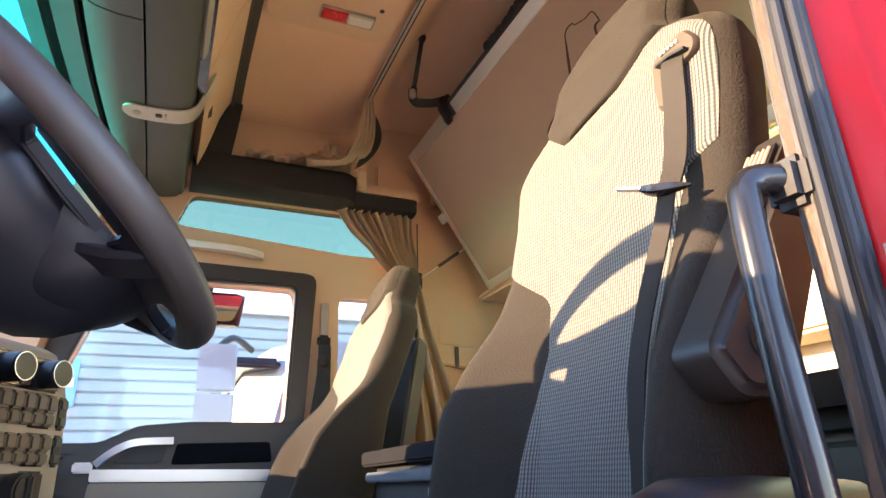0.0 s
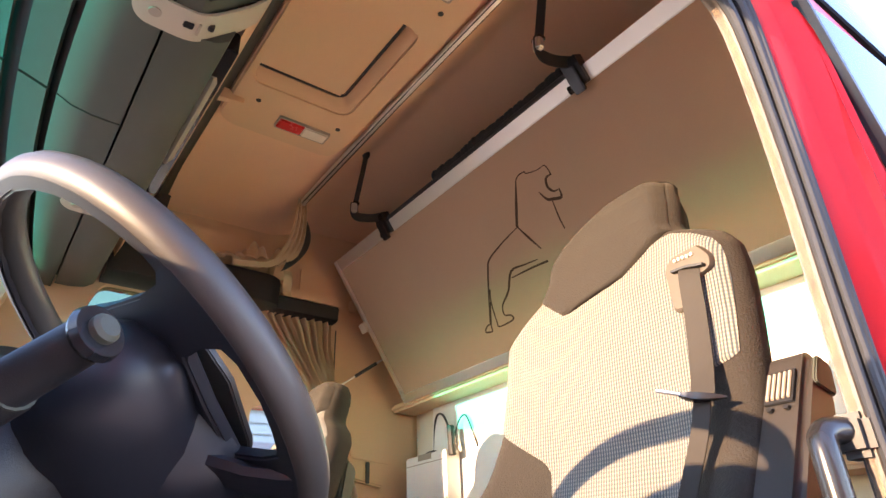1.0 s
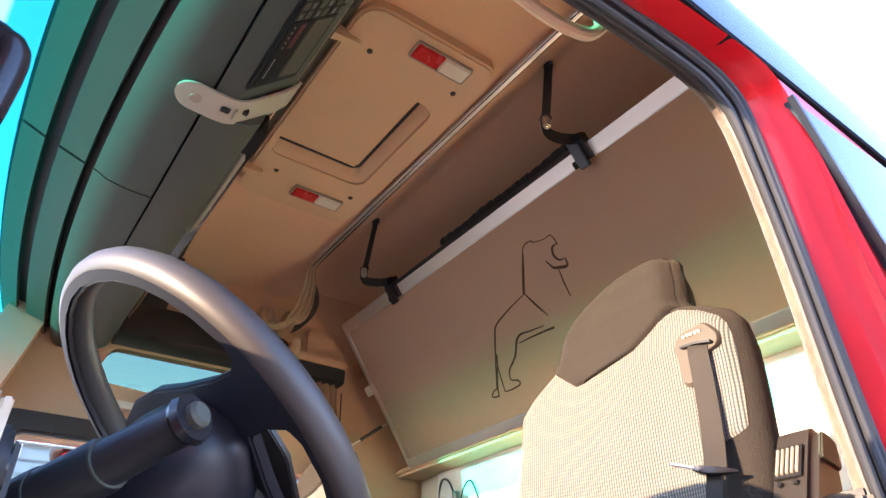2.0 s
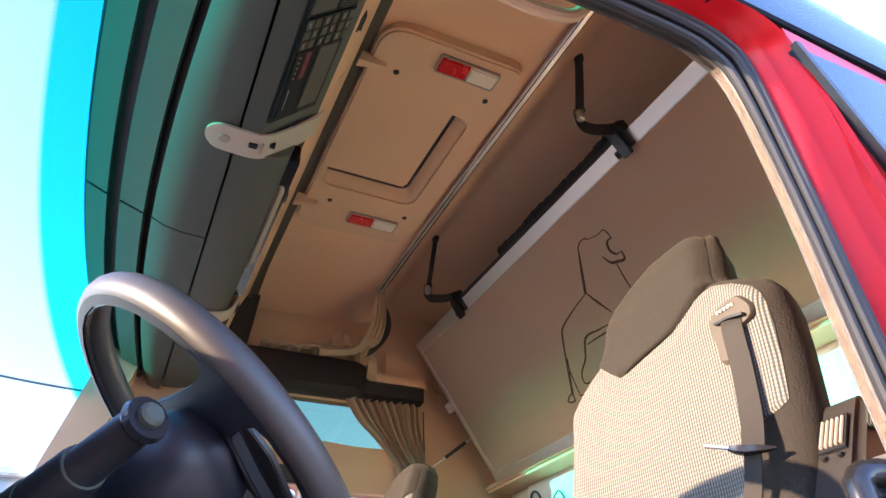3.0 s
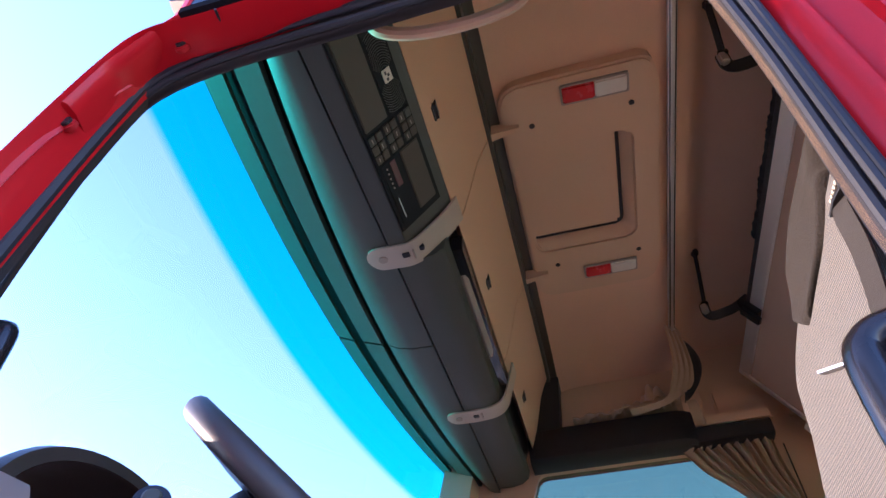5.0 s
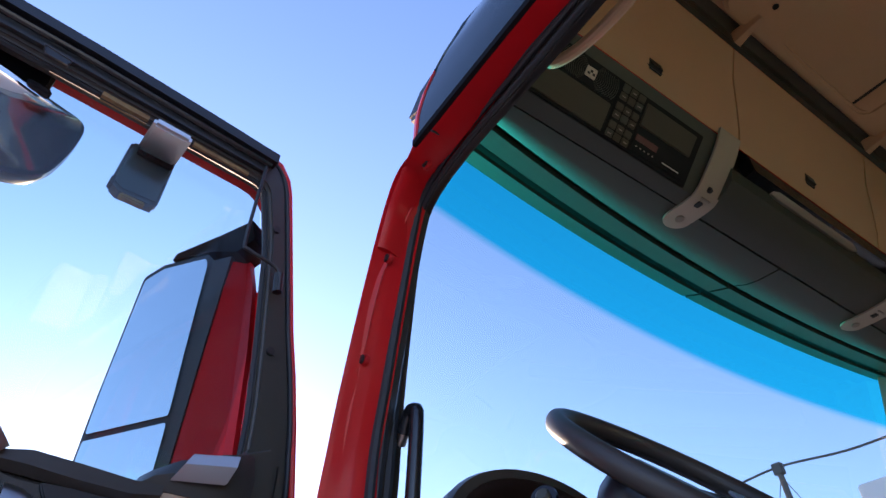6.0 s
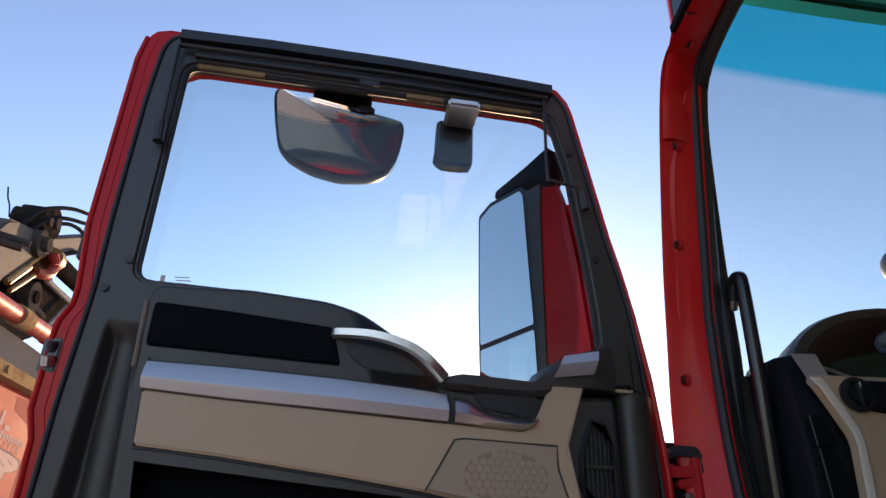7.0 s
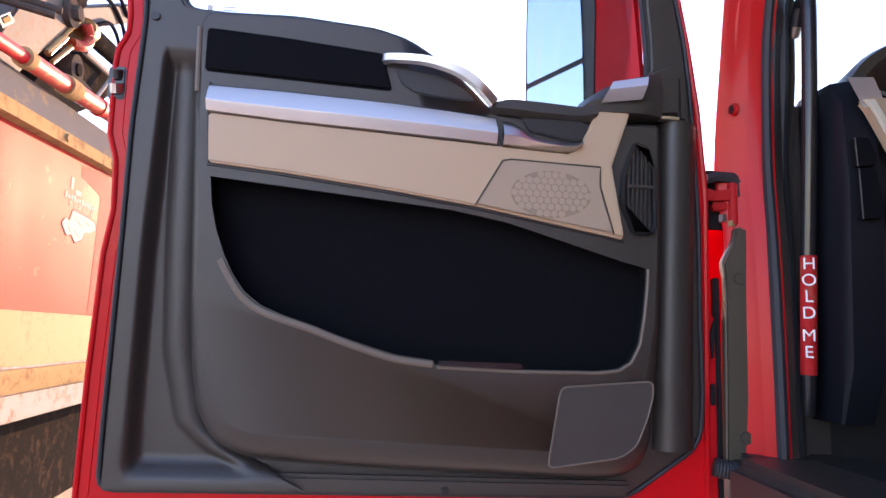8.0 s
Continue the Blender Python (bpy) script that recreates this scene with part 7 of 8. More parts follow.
part("housing", at_door(loft([kface(0.72, -0.060), kface(0.93, -0.042), kface(1.0, -0.018), kface(1.0, -0.002), kface(0.965, 0.0)])), "black_gloss", km)
bm = bmesh.new()
rows = [[bm.verts.new(p) for p in kface(k, 0.001, 0.026)] for k in (0.02, 0.2, 0.4, 0.6, 0.8, 0.955)]
bm.faces.new(rows[0])
for a, c in zip(rows[:-1], rows[1:]):
    for i in range(len(a)):
        bm.faces.new((a[i - 1], c[i - 1], c[i], a[i]))
part("mirror_glass", at_door(bm), "mirror_dull", km, "convex mirror glass", 80)
part("arm", at_door(dplate([(0.665, 2.545), (0.540, 2.540), (0.538, 2.434), (0.660, 2.444)], -0.075, -0.053, (), 0.006)), "black", km, "black mirror arm")
part("clamp", at_door(dplate([(0.570, 2.446), (0.531, 2.442), (0.531, 2.4305), (0.566, 2.4305)], -0.054, -0.040, (), 0.003)), "black_gloss", km)
dv = thing("sensor_box", "small grey box hung on a chrome clamp at the door window", "device", DOOR_M @ Vector((-0.07, -0.355, 2.40)))
part("case", at_door(dplate([(0.395, 2.455), (0.3165, 2.460), (0.3165, 2.351), (0.322, 2.347), (0.380, 2.344), (0.3975, 2.355)], -0.100, -0.068, (), 0.005, 3)), "slate", dv)
part("cable_foot", at_door(box(-0.088, -0.074, -0.377, -0.335, 2.338, 2.347, 0.002)), "sand", dv)
part("plug", at_door(box(-0.094, -0.072, -0.399, -0.386, 2.352, 2.372, 0.003)), "black", dv)
part("neck", at_door(dplate([(0.381, 2.475), (0.3195, 2.475), (0.3215, 2.424), (0.382, 2.424)], -0.066, -0.055, (), 0.002)), "black", dv)
part("clamp", at_door(box(-0.055, 0.020, -0.3855, -0.3195, 2.4255, 2.444, 0.005)), "metal", dv, "chrome clamp")
# outside mirror on the door
om = thing("side_mirror", "large outside mirror with a red housing on the door", "mirror", (-0.15, -0.2, 2.0))
MA = Vector((-0.215, -0.310, 0)), Vector((-0.080, -0.220, 0))
MN = Vector((0.5547, -0.8321, 0))


def mir(k, z, d=0.0):
    """A place on the mirror: k from its far to its near edge, d behind the glass."""
    return MA[0].lerp(MA[1], k) + Vector((0, 0, z)) - MN * d


def mplate(pts, d0, d1):
    bm = bmesh.new()
    a = [bm.verts.new(mir(k, z, d0)) for k, z in pts]
    c = [bm.verts.new(mir(k, z, d1)) for k, z in pts]
    bm.faces.new(a)
    bm.faces.new(c[::-1])
    for i in range(len(a)):
        bm.faces.new((a[i - 1], a[i], c[i], c[i - 1]))
    return bm


part("frame", mplate(rounded([(0.03, 1.86), (-0.01, 2.10), (0.0, 2.362), (0.262, 2.381), (0.915, 2.374), (1.025, 2.352), (1.10, 2.15), (1.15, 1.99), (1.15, 1.86)], 0.02, 3), -0.001, 0.03), "black", om)
part("main_glass", mplate(rounded([(0.05, 2.030), (0.035, 2.12), (0.05, 2.349), (0.30, 2.367), (0.905, 2.362), (0.965, 2.346), (1.025, 2.15), (1.072, 2.032)], 0.02, 3), -0.004, -0.002), "mirror", om, "flat mirror glass")
part("wide_glass", mplate(rounded([(0.05, 2.018), (1.075, 2.020), (1.10, 1.88), (0.08, 1.88)], 0.02, 3), -0.004, -0.002), "mirror", om, "small wide-angle mirror glass")
part("housing", loft([[mir(k, z, d) for k, d in ((1.06, 0.003), (0.2, 0.05), (0.1, 0.11), (0.7, 0.16), (1.30, 0.13), (1.48 - 0.9 * (z - 1.95), 0.085), (1.76 - 0.78 * (z - 1.95), 0.030), (1.36 - 0.3 * (z - 1.95), 0.004))] for z in (1.84, 1.88, 2.0, 2.15, 2.26, 2.32, 2.345)]), "red", om, "red painted housing", 50)
part("housing_edge", loft([[mir(k + s, z, d) for s, d in ((-0.10, 0.026), (0.04, 0.022), (0.04, 0.034), (-0.10, 0.040))] for z, k in ((1.86, 1.79), (1.952, 1.76), (2.143, 1.65), (2.282, 1.52), (2.346, 1.40))]), "red", om, "bright red outer edge")
part("cheek", loft([[mir(k, z, -0.002), mir(k2, z, 0.000), mir(k2, z, 0.02), mir(k, z, 0.02)] for z, k, k2 in ((1.86, 1.14, 1.22), (2.0, 1.12, 1.23), (2.15, 1.08, 1.24), (2.30, 1.04, 1.26), (2.352, 1.02, 1.27))]), "charcoal", om, "dark cheek beside the glass")
part("arm", box(-0.14, -0.04, -0.19, -0.08, 1.85, 1.90, 0.015), "black", om)
part("arm", loft([[mir(k, z, d0) for k, z in ((0.385, 2.384), (0.415, 2.400), (1.03, 2.415), (1.47, 2.430), (1.56, 2.375), (1.35, 2.356), (0.95, 2.378))] for d0 in (-0.004, 0.05)]), "rubber_matt", om, "black upper mirror arm")
# hinge and jamb behind the open door
hg = thing("hinge", "red painted door hinge in a dark rubber-lined pocket", "hinge", (-0.02, 0.0, 1.72))
part("pocket", box(-0.040, -0.030, 0.000, 0.082, 1.690, 1.802, 0.002), "rubber_matt", hg, "dark hinge pocket")
part("leaf", box(-0.030, -0.004, 0.036, 0.062, 1.700, 1.765, 0.004), "red_dull", hg)
part("leaf_plate", box(-0.030, -0.012, 0.060, 0.074, 1.720, 1.745, 0.003), "red_dull", hg)
part("arm", loft([[(x, y, z - h), (x + 0.010, y, z - h), (x + 0.012, y, z), (x + 0.010, y, z + h), (x, y, z + h)] for x, y, z, h in ((-0.010, -0.050, 1.750, 0.010), (-0.012, -0.010, 1.750, 0.011), (-0.014, 0.012, 1.747, 0.009), (-0.012, 0.036, 1.750, 0.010))]), "red_dull", hg)
part("arm", box(-0.026, -0.008, 0.008, 0.040, 1.722, 1.736, 0.003), "red_dull", hg)
part("pin", tube([(-0.010, 0.044, 1.696), (-0.010, 0.044, 1.772)], 0.009, 12), "red_dull", hg)
part("nut", tube([(-0.010, 0.025, 1.700), (-0.010, 0.025, 1.713)], 0.007, 6), "metal", hg, "bare steel nut")
part("nut", tube([(-0.008, 0.040, 1.692), (-0.008, 0.040, 1.702)], 0.007, 6), "sand", hg)
part("boot", loft([[(-0.024, y, z - 0.006), (-0.002, y, z - 0.008), (0.002, y, z), (-0.002, y, z + 0.010), (-0.024, y, z + 0.010)] for y, z in ((-0.004, 1.776), (0.012, 1.782), (0.046, 1.780), (0.056, 1.772))]), "rubber", hg, "black rubber boot")
part("boot_end", box(-0.020, 0.000, 0.046, 0.062, 1.742, 1.790, 0.004), "rubber", hg)
part("stop", box(-0.040, -0.018, -0.012, 0.008, 1.70, 1.79, 0.006), "rubber_matt", hg)
jc = thing("jamb_cover", "olive-grey plastic cover strip on the door jamb", "cover", (-0.01, 0.03, 1.35))
strip = part("strip", plate("x", rounded([(0.015, 1.285), (0.020, 1.56), (0.020, 1.60), (0.016, 1.625), (0.036, 1.662), (0.040, 1.688), (0.090, 1.689), (0.089, 1.664), (0.083, 1.634), (0.079, 1.285)], 0.006), -0.014, 0.006, bevel=0.004), "taupe_dark", jc)
for y, z in ((0.045, 1.596), (0.049, 1.325)):
    part("plug", disc("x", (0.005, y, z), 0.0095, 0.003, 16), "taupe_dark", strip, "round plug")
    part("plug_ring", tube([(0.0075, y + 0.0098 * math.cos(a), z + 0.0098 * math.sin(a)) for a in span(0, 2 * math.pi, 21)[:-1]], 0.0009, 5, True, up=(1, 0, 0)), "black", strip)
part("cover_edge", sweep([(0.004, 0.0165, 1.29), (0.004, 0.0215, 1.56), (0.004, 0.0180, 1.622), (0.004, 0.0370, 1.660)], ring(0.0016, 6), up=(1, 0, 0)), "lip_worn", strip)
jr = thing("jamb_inner", "red inner flange of the door jamb", "pillar", (-0.03, 0.0, 1.2), kind="structure")
part("flange", box(-0.042, -0.020, -0.008, 0.012, 1.16, 1.532, 0.004), "red", jr)
part("flange_lip", box(-0.030, -0.012, -0.012, -0.006, 1.16, 1.70, 0.002), "red", jr)
part("gap_strip", box(-0.040, -0.022, 0.012, 0.022, 1.16, 1.60, 0.002), "rubber_matt", jr, "dark gap beside the cover")
part("bumper", box(-0.020, -0.012, -0.001, 0.007, 1.375, 1.412, 0.002), "rubber_matt", jr, "small black rubber bumper")
part("tongue", plate("x", [(0.000, 1.50), (0.010, 1.53), (0.006, 1.46), (0.003, 1.455)], -0.019, -0.014), "rubber_matt", jr)
hb = thing("cable_boot", "black ribbed cable boot between door and cab", "cable boot", (0.0, 0.0, 1.28))
part("hose", tube(smooth_path([(0.0, -0.005, 1.275), (0.004, 0.012, 1.272), (0.006, 0.030, 1.272), (0.004, 0.055, 1.276)], 8), 0.015, 12, scale=[1 + 0.10 * (i % 2) for i in range(25)]), "rubber", hb)


# ---- outside ----
b = bmesh.new()
bmesh.ops.create_grid(b, x_segments=8, y_segments=8, size=1500)
solid("ground", b, "asphalt", "pale concrete yard", "ground")

# tipper lorry parked ahead on the driver's side
TP = Matrix.Translation((-2.5, -3.0, 0)) @ Matrix.Rotation(radians(10), 4, "Z")
tp = thing("tipper_lorry", "worn red tipper lorry with sandy rails and a rusty crane", "lorry", (-4.5, -3.6, 0))


def tpart(name, bm, mat, parent=None, label=""):
    bmesh.ops.transform(bm, matrix=TP, verts=bm.verts)
    return part(name, bm, mat, parent or tp, label)


def rise(x):
    """The body's upper edge climbs slightly towards the cab."""
    return -0.068 * x


side = tpart("body_side", loft([[(x, -0.06, 1.20), (x, 0.0, 1.20), (x, 0.0, 2.66 + rise(x)), (x, -0.06, 2.66 + rise(x))] for x in span(-7.0, 1.4, 9)]), "tipper_red", label="worn red tipper side")
# lower band: faded paint, its sunlit brightness put into the colour
tpart("lower_side", plate("y", [(1.4, 1.20), (1.4, 1.545), (-7.0, 1.565), (-7.0, 1.20)], 0.002, 0.010), "tipper_faded_lit", label="faded sandy lower side with sunlit orange in its colour")
tpart("corner_sheet", plate("y", [(-0.93, 2.64), (-0.95, 2.555), (-1.36, 2.50), (-1.36, 1.57), (-1.75, 1.57), (-1.75, 2.76)], 0.001, 0.0018), "tipper_dust", label="faded dusty corner sheet")
tpart("top_rail", loft([[(x, -0.26, 2.94 + rise(x)), (x, 0.015, 2.915 + rise(x)), (x, 0.055, 2.715 + rise(x)), (x, -0.10, 2.70 + rise(x))] for x in span(-7.0, 1.42, 5)]), "band_grey", label="blue-grey sloping top band")
tpart("ledge", loft([[(x, -0.06, 2.72 + rise(x)), (x, 0.070, 2.712 + rise(x)), (x, 0.075, 2.625 + rise(x)), (x, -0.06, 2.615 + rise(x))] for x in span(-7.0, 1.42, 5)]), "sand", label="rusty yellow ledge")
tpart("rope_line", tube([(1.4, 0.022, 1.212), (-0.6, 0.022, 1.206), (-7.0, 0.022, 1.205)], 0.010, 6), "tipper_pale")
tpart("bottom_rail", loft([[(x, -0.12, 1.20), (x, 0.050, 1.198), (x, 0.062, 1.13), (x, 0.045, 1.06), (x, -0.12, 1.06)] for x in (-7.0, 1.42)]), "sand", label="yellow-brown bottom rail")
tpart("bottom_plate", box(-7.0, 1.42, -0.12, 0.03, 0.885, 1.055, 0.008, 2), "tipper_pale", label="pale dusty lower plate")
# recessed black box added where the underside lies in shade
tpart("underbody_shade", box(-7.0, 1.3, -0.75, -0.20, 0.10, 0.97, 0.03, 2), "shade_grime", label="black box standing for the shade under the body")
tpart("body_end", box(1.30, 1.40, -2.3, -0.06, 1.4, 2.9, 0.01), "tipper_red")
tpart("floor", box(-7.0, 1.35, -2.3, -0.06, 1.40, 1.5, 0.01), "tipper_red")
tpart("far_side", box(-7.0, 1.35, -2.36, -2.30, 1.4, 2.9, 0.01), "tipper_red")
for k in range(6):
    x = 0.45 - 0.9 * k
    tpart("rail_bolt", tube([(x, 0.070, 2.672 + rise(x)), (x, 0.086, 2.672 + rise(x))], 0.028, 8), "sand")
tpart("chassis", box(-7.0, 1.2, -1.6, -0.7, 0.75, 1.0, 0.02), "grease")
tpart("cross_member", box(-1.2, 1.2, -1.7, -0.25, 1.0, 1.24, 0.04), "grease")
for x in (0.4, -4.6, -5.8):
    tyre = tpart("wheel", tube([(x, -0.55, 0.52), (x, -0.20, 0.52)], 0.52, 28), "rubber")
    tpart("wheel_rim", tube([(x, -0.24, 0.52), (x, -0.17, 0.52)], 0.28, 20), "red_dull", tyre)
tpart("mudguard", loft([[(0.4 + r * math.cos(a), y, 0.52 + r * math.sin(a)) for a in span(0.1, math.pi - 0.1, 14)] + [(0.4 + (r - 0.02) * math.cos(a), y, 0.52 + (r - 0.02) * math.sin(a)) for a in span(math.pi - 0.1, 0.1, 14)] for r, y in ((0.64, -0.65), (0.64, -0.15))]), "black")
for k, (x0, x1, z0, z1) in enumerate(((-0.55, 0.0, 0.45, 1.15), (-1.6, -0.65, 0.55, 1.2), (-2.6, -1.75, 0.40, 1.18), (-3.8, -2.75, 0.5, 1.2))):
    tpart("tool_box", box(x0, x1, -0.75, -0.28 - 0.03 * (k % 2), z0, z1, 0.04, 3), "grease", label="greasy dark tool box")
    tpart("box_strap", box(x0 + 0.12, x0 + 0.18, -0.29, -0.255, z0 - 0.02, z1 + 0.01, 0.006), "rubber")
tpart("air_pipe", tube(smooth_path([(-3.8, -0.22, 1.12), (-2.4, -0.20, 1.02), (-1.2, -0.22, 1.14), (0.2, -0.20, 1.05)], 6), 0.03, 8), "grease")
tpart("under_sheet", box(-7.0, 0.0, -0.95, -0.85, 0.15, 1.25, 0.02), "grease")
# faded lettering and emblem on the side
for x, w, z, h in ((-0.80, 0.05, 2.47, 0.09), (-0.92, 0.10, 2.425, 0.035)):
    tpart("sign_bar", box(x - w / 2, x + w / 2, 0.0018, 0.0028, z - h / 2, z + h / 2, 0.0), "sign_pale", side, "faded pale lettering")
for k in range(12):
    x = -0.70 - 0.05 * k
    tpart("sign_bar", box(x - 0.038, x, 0.0018, 0.0028, 2.352 + 0.004 * (k % 3), 2.398 - 0.006 * ((k * 5) % 3), 0.0), "sign_pale", side, "faded pale lettering")


def sign_word(word, x, z, size, step):
    """Faded letters, one by one along the tipper's side; they read from the yard."""
    for ch in word:
        cu = bpy.data.curves.new("letter", "FONT")
        cu.body, cu.size, cu.align_x, cu.align_y, cu.extrude = ch, size, "CENTER", "CENTER", 0.0004
        tmp = bpy.data.objects.new("letter", cu)
        me = bpy.data.meshes.new_from_object(tmp)
        bpy.data.objects.remove(tmp)
        bm = bmesh.new()
        bm.from_mesh(me)
        bpy.data.meshes.remove(me)
        bmesh.ops.transform(bm, matrix=Matrix.Translation((x, 0.0024, z)) @ Matrix.Rotation(radians(180), 4, "Z") @ Matrix.Rotation(radians(90), 4, "X"), verts=bm.verts)
        tpart("letter", bm, "sign_pale", side, "faded pale letter")
        x -= step


sign_word("KIPPER", -0.80, 2.322, 0.062, 0.082)
EMBLEM = rounded([(-0.70, 2.17), (-0.76, 2.22), (-0.82, 2.20), (-0.86, 2.29), (-1.12, 2.285), (-1.30, 2.27), (-1.33, 2.22), (-1.22, 2.18), (-1.12, 2.17), (-1.08, 2.11), (-0.96, 2.07), (-0.88, 2.12), (-0.80, 2.10)], 0.02, 2)
tpart("emblem_shade", plate("y", [(-1.0 + (x + 1.0) * 1.05, 2.19 + (z - 2.19) * 1.10) for x, z in EMBLEM], 0.0018, 0.0024), "band_grey", side, "dark outline of the emblem")
tpart("sign_emblem", plate("y", EMBLEM, 0.0022, 0.0032), "sign_pale", side, "faded pale emblem")
for a, b in (((-0.88, 2.25), (-1.08, 2.20)), ((-0.92, 2.15), (-1.02, 2.12)), ((-1.10, 2.25), (-1.20, 2.23)), ((-0.80, 2.17), (-0.86, 2.13))):
    tpart("emblem_line", sweep([(a[0], 0.0035, a[1]), (b[0], 0.0035, b[1])], band_profile(0.009, 0.001), up=(0, 1, 0)), "tipper_pale", side)
# crane over the body
cr = thing("loader_crane", "rusty hydraulic loader crane with hoses behind the tipper body", "crane", (-2.2, -3.0, 3.02))
TC = Matrix.Translation((0, 0, -0.055)) @ TP


def cpart(name, bm, mat, label="", parent=None):
    bmesh.ops.transform(bm, matrix=TC, verts=bm.verts)
    return part(name, bm, mat, parent or cr, label)


def ram(x):
    """Height of the long red ram over the body's edge."""
    return 3.055 - 0.112 * x


for x0, x1, r, mat, lab in ((1.5, 0.24, 0.040, "red_dull", "red hydraulic rod"), (0.24, -0.28, 0.056, "ram_worn", "worn red hydraulic cylinder"), (-0.28, -0.45, 0.070, "sand", "rusty cylinder collar"), (-0.45, -0.86, 0.062, "ram_worn", "worn red hydraulic cylinder"), (-0.86, -0.92, 0.070, "red_dull", "red collar"), (-0.92, -1.9, 0.060, "ram_worn", "worn red hydraulic cylinder")):
    cpart("cylinder", tube([(x0, 0.08, ram(x0) - 0.02), (x1, 0.08, ram(x1) - 0.02)], r, 18), mat, lab)
cpart("cylinder_ring", tube([(0.27, 0.08, ram(0.27) - 0.02), (0.20, 0.08, ram(0.20) - 0.02)], 0.060, 18), "sand")
cpart("boom_body", plate("y", [(-0.45, 3.10), (-0.60, 3.85), (-1.45, 4.20), (-2.80, 4.62), (-3.10, 4.40), (-2.95, 4.0), (-2.44, 3.62), (-1.95, 3.34), (-1.5, 3.18)], -1.05, -0.85, bevel=0.02), "shade_grime", "dark greasy boom body")
BLOCK = [(-0.22, 3.26), (-0.29, 3.35), (-0.49, 3.66), (-0.67, 3.91), (-0.76, 3.965), (-1.30, 4.13), (-1.44, 4.165), (-1.50, 4.11), (-1.15, 3.76), (-0.92, 3.53), (-0.66, 3.26), (-0.45, 3.18)]
blk = cpart("boom_block", plate("y", BLOCK, -0.75, -0.35, bevel=0.02), "block_grey", "greasy grey-brown boom block")
cpart("block_sign", plate("y", [(-0.25, 3.455), (-0.38, 3.56), (-0.46, 3.53), (-0.33, 3.42)], -0.349, -0.343), "black", "", blk)
cpart("sign_bar", plate("y", [(-0.30, 3.470), (-0.37, 3.53), (-0.41, 3.515), (-0.34, 3.455)], -0.342, -0.338), "sand", "", blk)
for x, z in ((-0.24, 3.58), (-0.33, 3.66)):
    cpart("stud", tube([(x, -0.36, z), (x - 0.10, -0.05, z - 0.03)], 0.026, 10), "grease", "", blk)
cpart("pivot", tube([(-1.22, -0.36, 4.00), (-1.22, -0.30, 4.00)], 0.115, 20), "grease", "large pivot bolt", blk)
cpart("pivot_nut", tube([(-1.22, -0.31, 4.00), (-1.22, -0.25, 4.00)], 0.062, 6), "grease", "", blk)
cpart("edge_weld", tube([(-0.95, -0.345, 3.545), (-1.48, -0.345, 4.085)], 0.018, 6), "sand", "", blk)
cpart("link", plate("y", rounded([(-1.45, 4.18), (-1.72, 4.31), (-2.82, 4.93), (-3.4, 5.2), (-3.5, 5.02), (-2.87, 4.74), (-1.91, 4.20), (-1.62, 4.05)], 0.04), -0.55, -0.42, bevel=0.015), "block_grey", "grey link arm")
cpart("bar", tube([(-1.05, -0.38, 3.575), (-1.30, -0.38, 3.825)], 0.030, 8), "brass_worn", "bright worn yellow bar")
cpart("bar", tube([(-1.18, -0.40, 3.555), (-1.52, -0.40, 3.86)], 0.020, 8), "brass_worn")
cpart("valve_block", loft([[(x, y, z) for x, z in ((-1.10, 3.30), (-1.38, 3.63), (-1.73, 3.85), (-2.12, 4.05), (-2.80, 4.12), (-2.95, 4.05), (-2.44, 3.66), (-1.95, 3.40), (-1.5, 3.25))] for y in (-0.95, -0.58, -0.50)]), "shade_grime", "dark hollow valve block")
cpart("frame_edge", tube([(-1.87, -0.44, 3.95), (-2.56, -0.44, 4.01)], 0.024, 8), "tipper_pale", "pale frame edge")
cpart("frame_edge", tube([(-2.56, -0.44, 4.01), (-2.17, -0.44, 3.60)], 0.020, 8), "tipper_pale")
cpart("disc", tube([(-1.66, -0.50, 3.70), (-1.66, -0.40, 3.70)], 0.13, 20), "grease", "round end cap")
cpart("disc_hub", tube([(-1.66, -0.41, 3.70), (-1.66, -0.38, 3.70)], 0.055, 14), "shade_grime")
cpart("disc_tail", tube([(-1.74, -0.45, 3.66), (-2.05, -0.45, 3.66)], 0.035, 10), "grease")
cpart("dark_cylinder", tube([(-1.78, -0.42, 4.12), (-2.62, -0.42, 4.22)], 0.085, 16), "shade_grime", "black hydraulic cylinder")
cpart("dark_cylinder_ring", tube([(-1.74, -0.42, 4.115), (-1.84, -0.42, 4.127)], 0.10, 16), "brass_worn")
cpart("elbow", tube(smooth_path([(-1.48, -0.40, 3.86), (-1.62, -0.36, 3.90), (-1.72, -0.36, 4.02), (-1.66, -0.38, 4.12)], 5), 0.045, 10), "ram_worn", "rusty pipe elbow")
for x, z, r in ((-0.02, 3.72, 0.16), (-1.55, 4.36, 0.14), (-1.40, 4.30, 0.10)):
    rl = cpart("roller", tube([(x, -0.66, z), (x, -0.40, z)], r, 18), "shade_grime")
    cpart("roller_hub", tube([(x, -0.41, z), (x, -0.37, z)], r * 0.4, 12), "grease", "", rl)
cpart("column", box(-1.9, -1.5, -1.4, -0.7, 1.0, 3.4, 0.04), "grease")
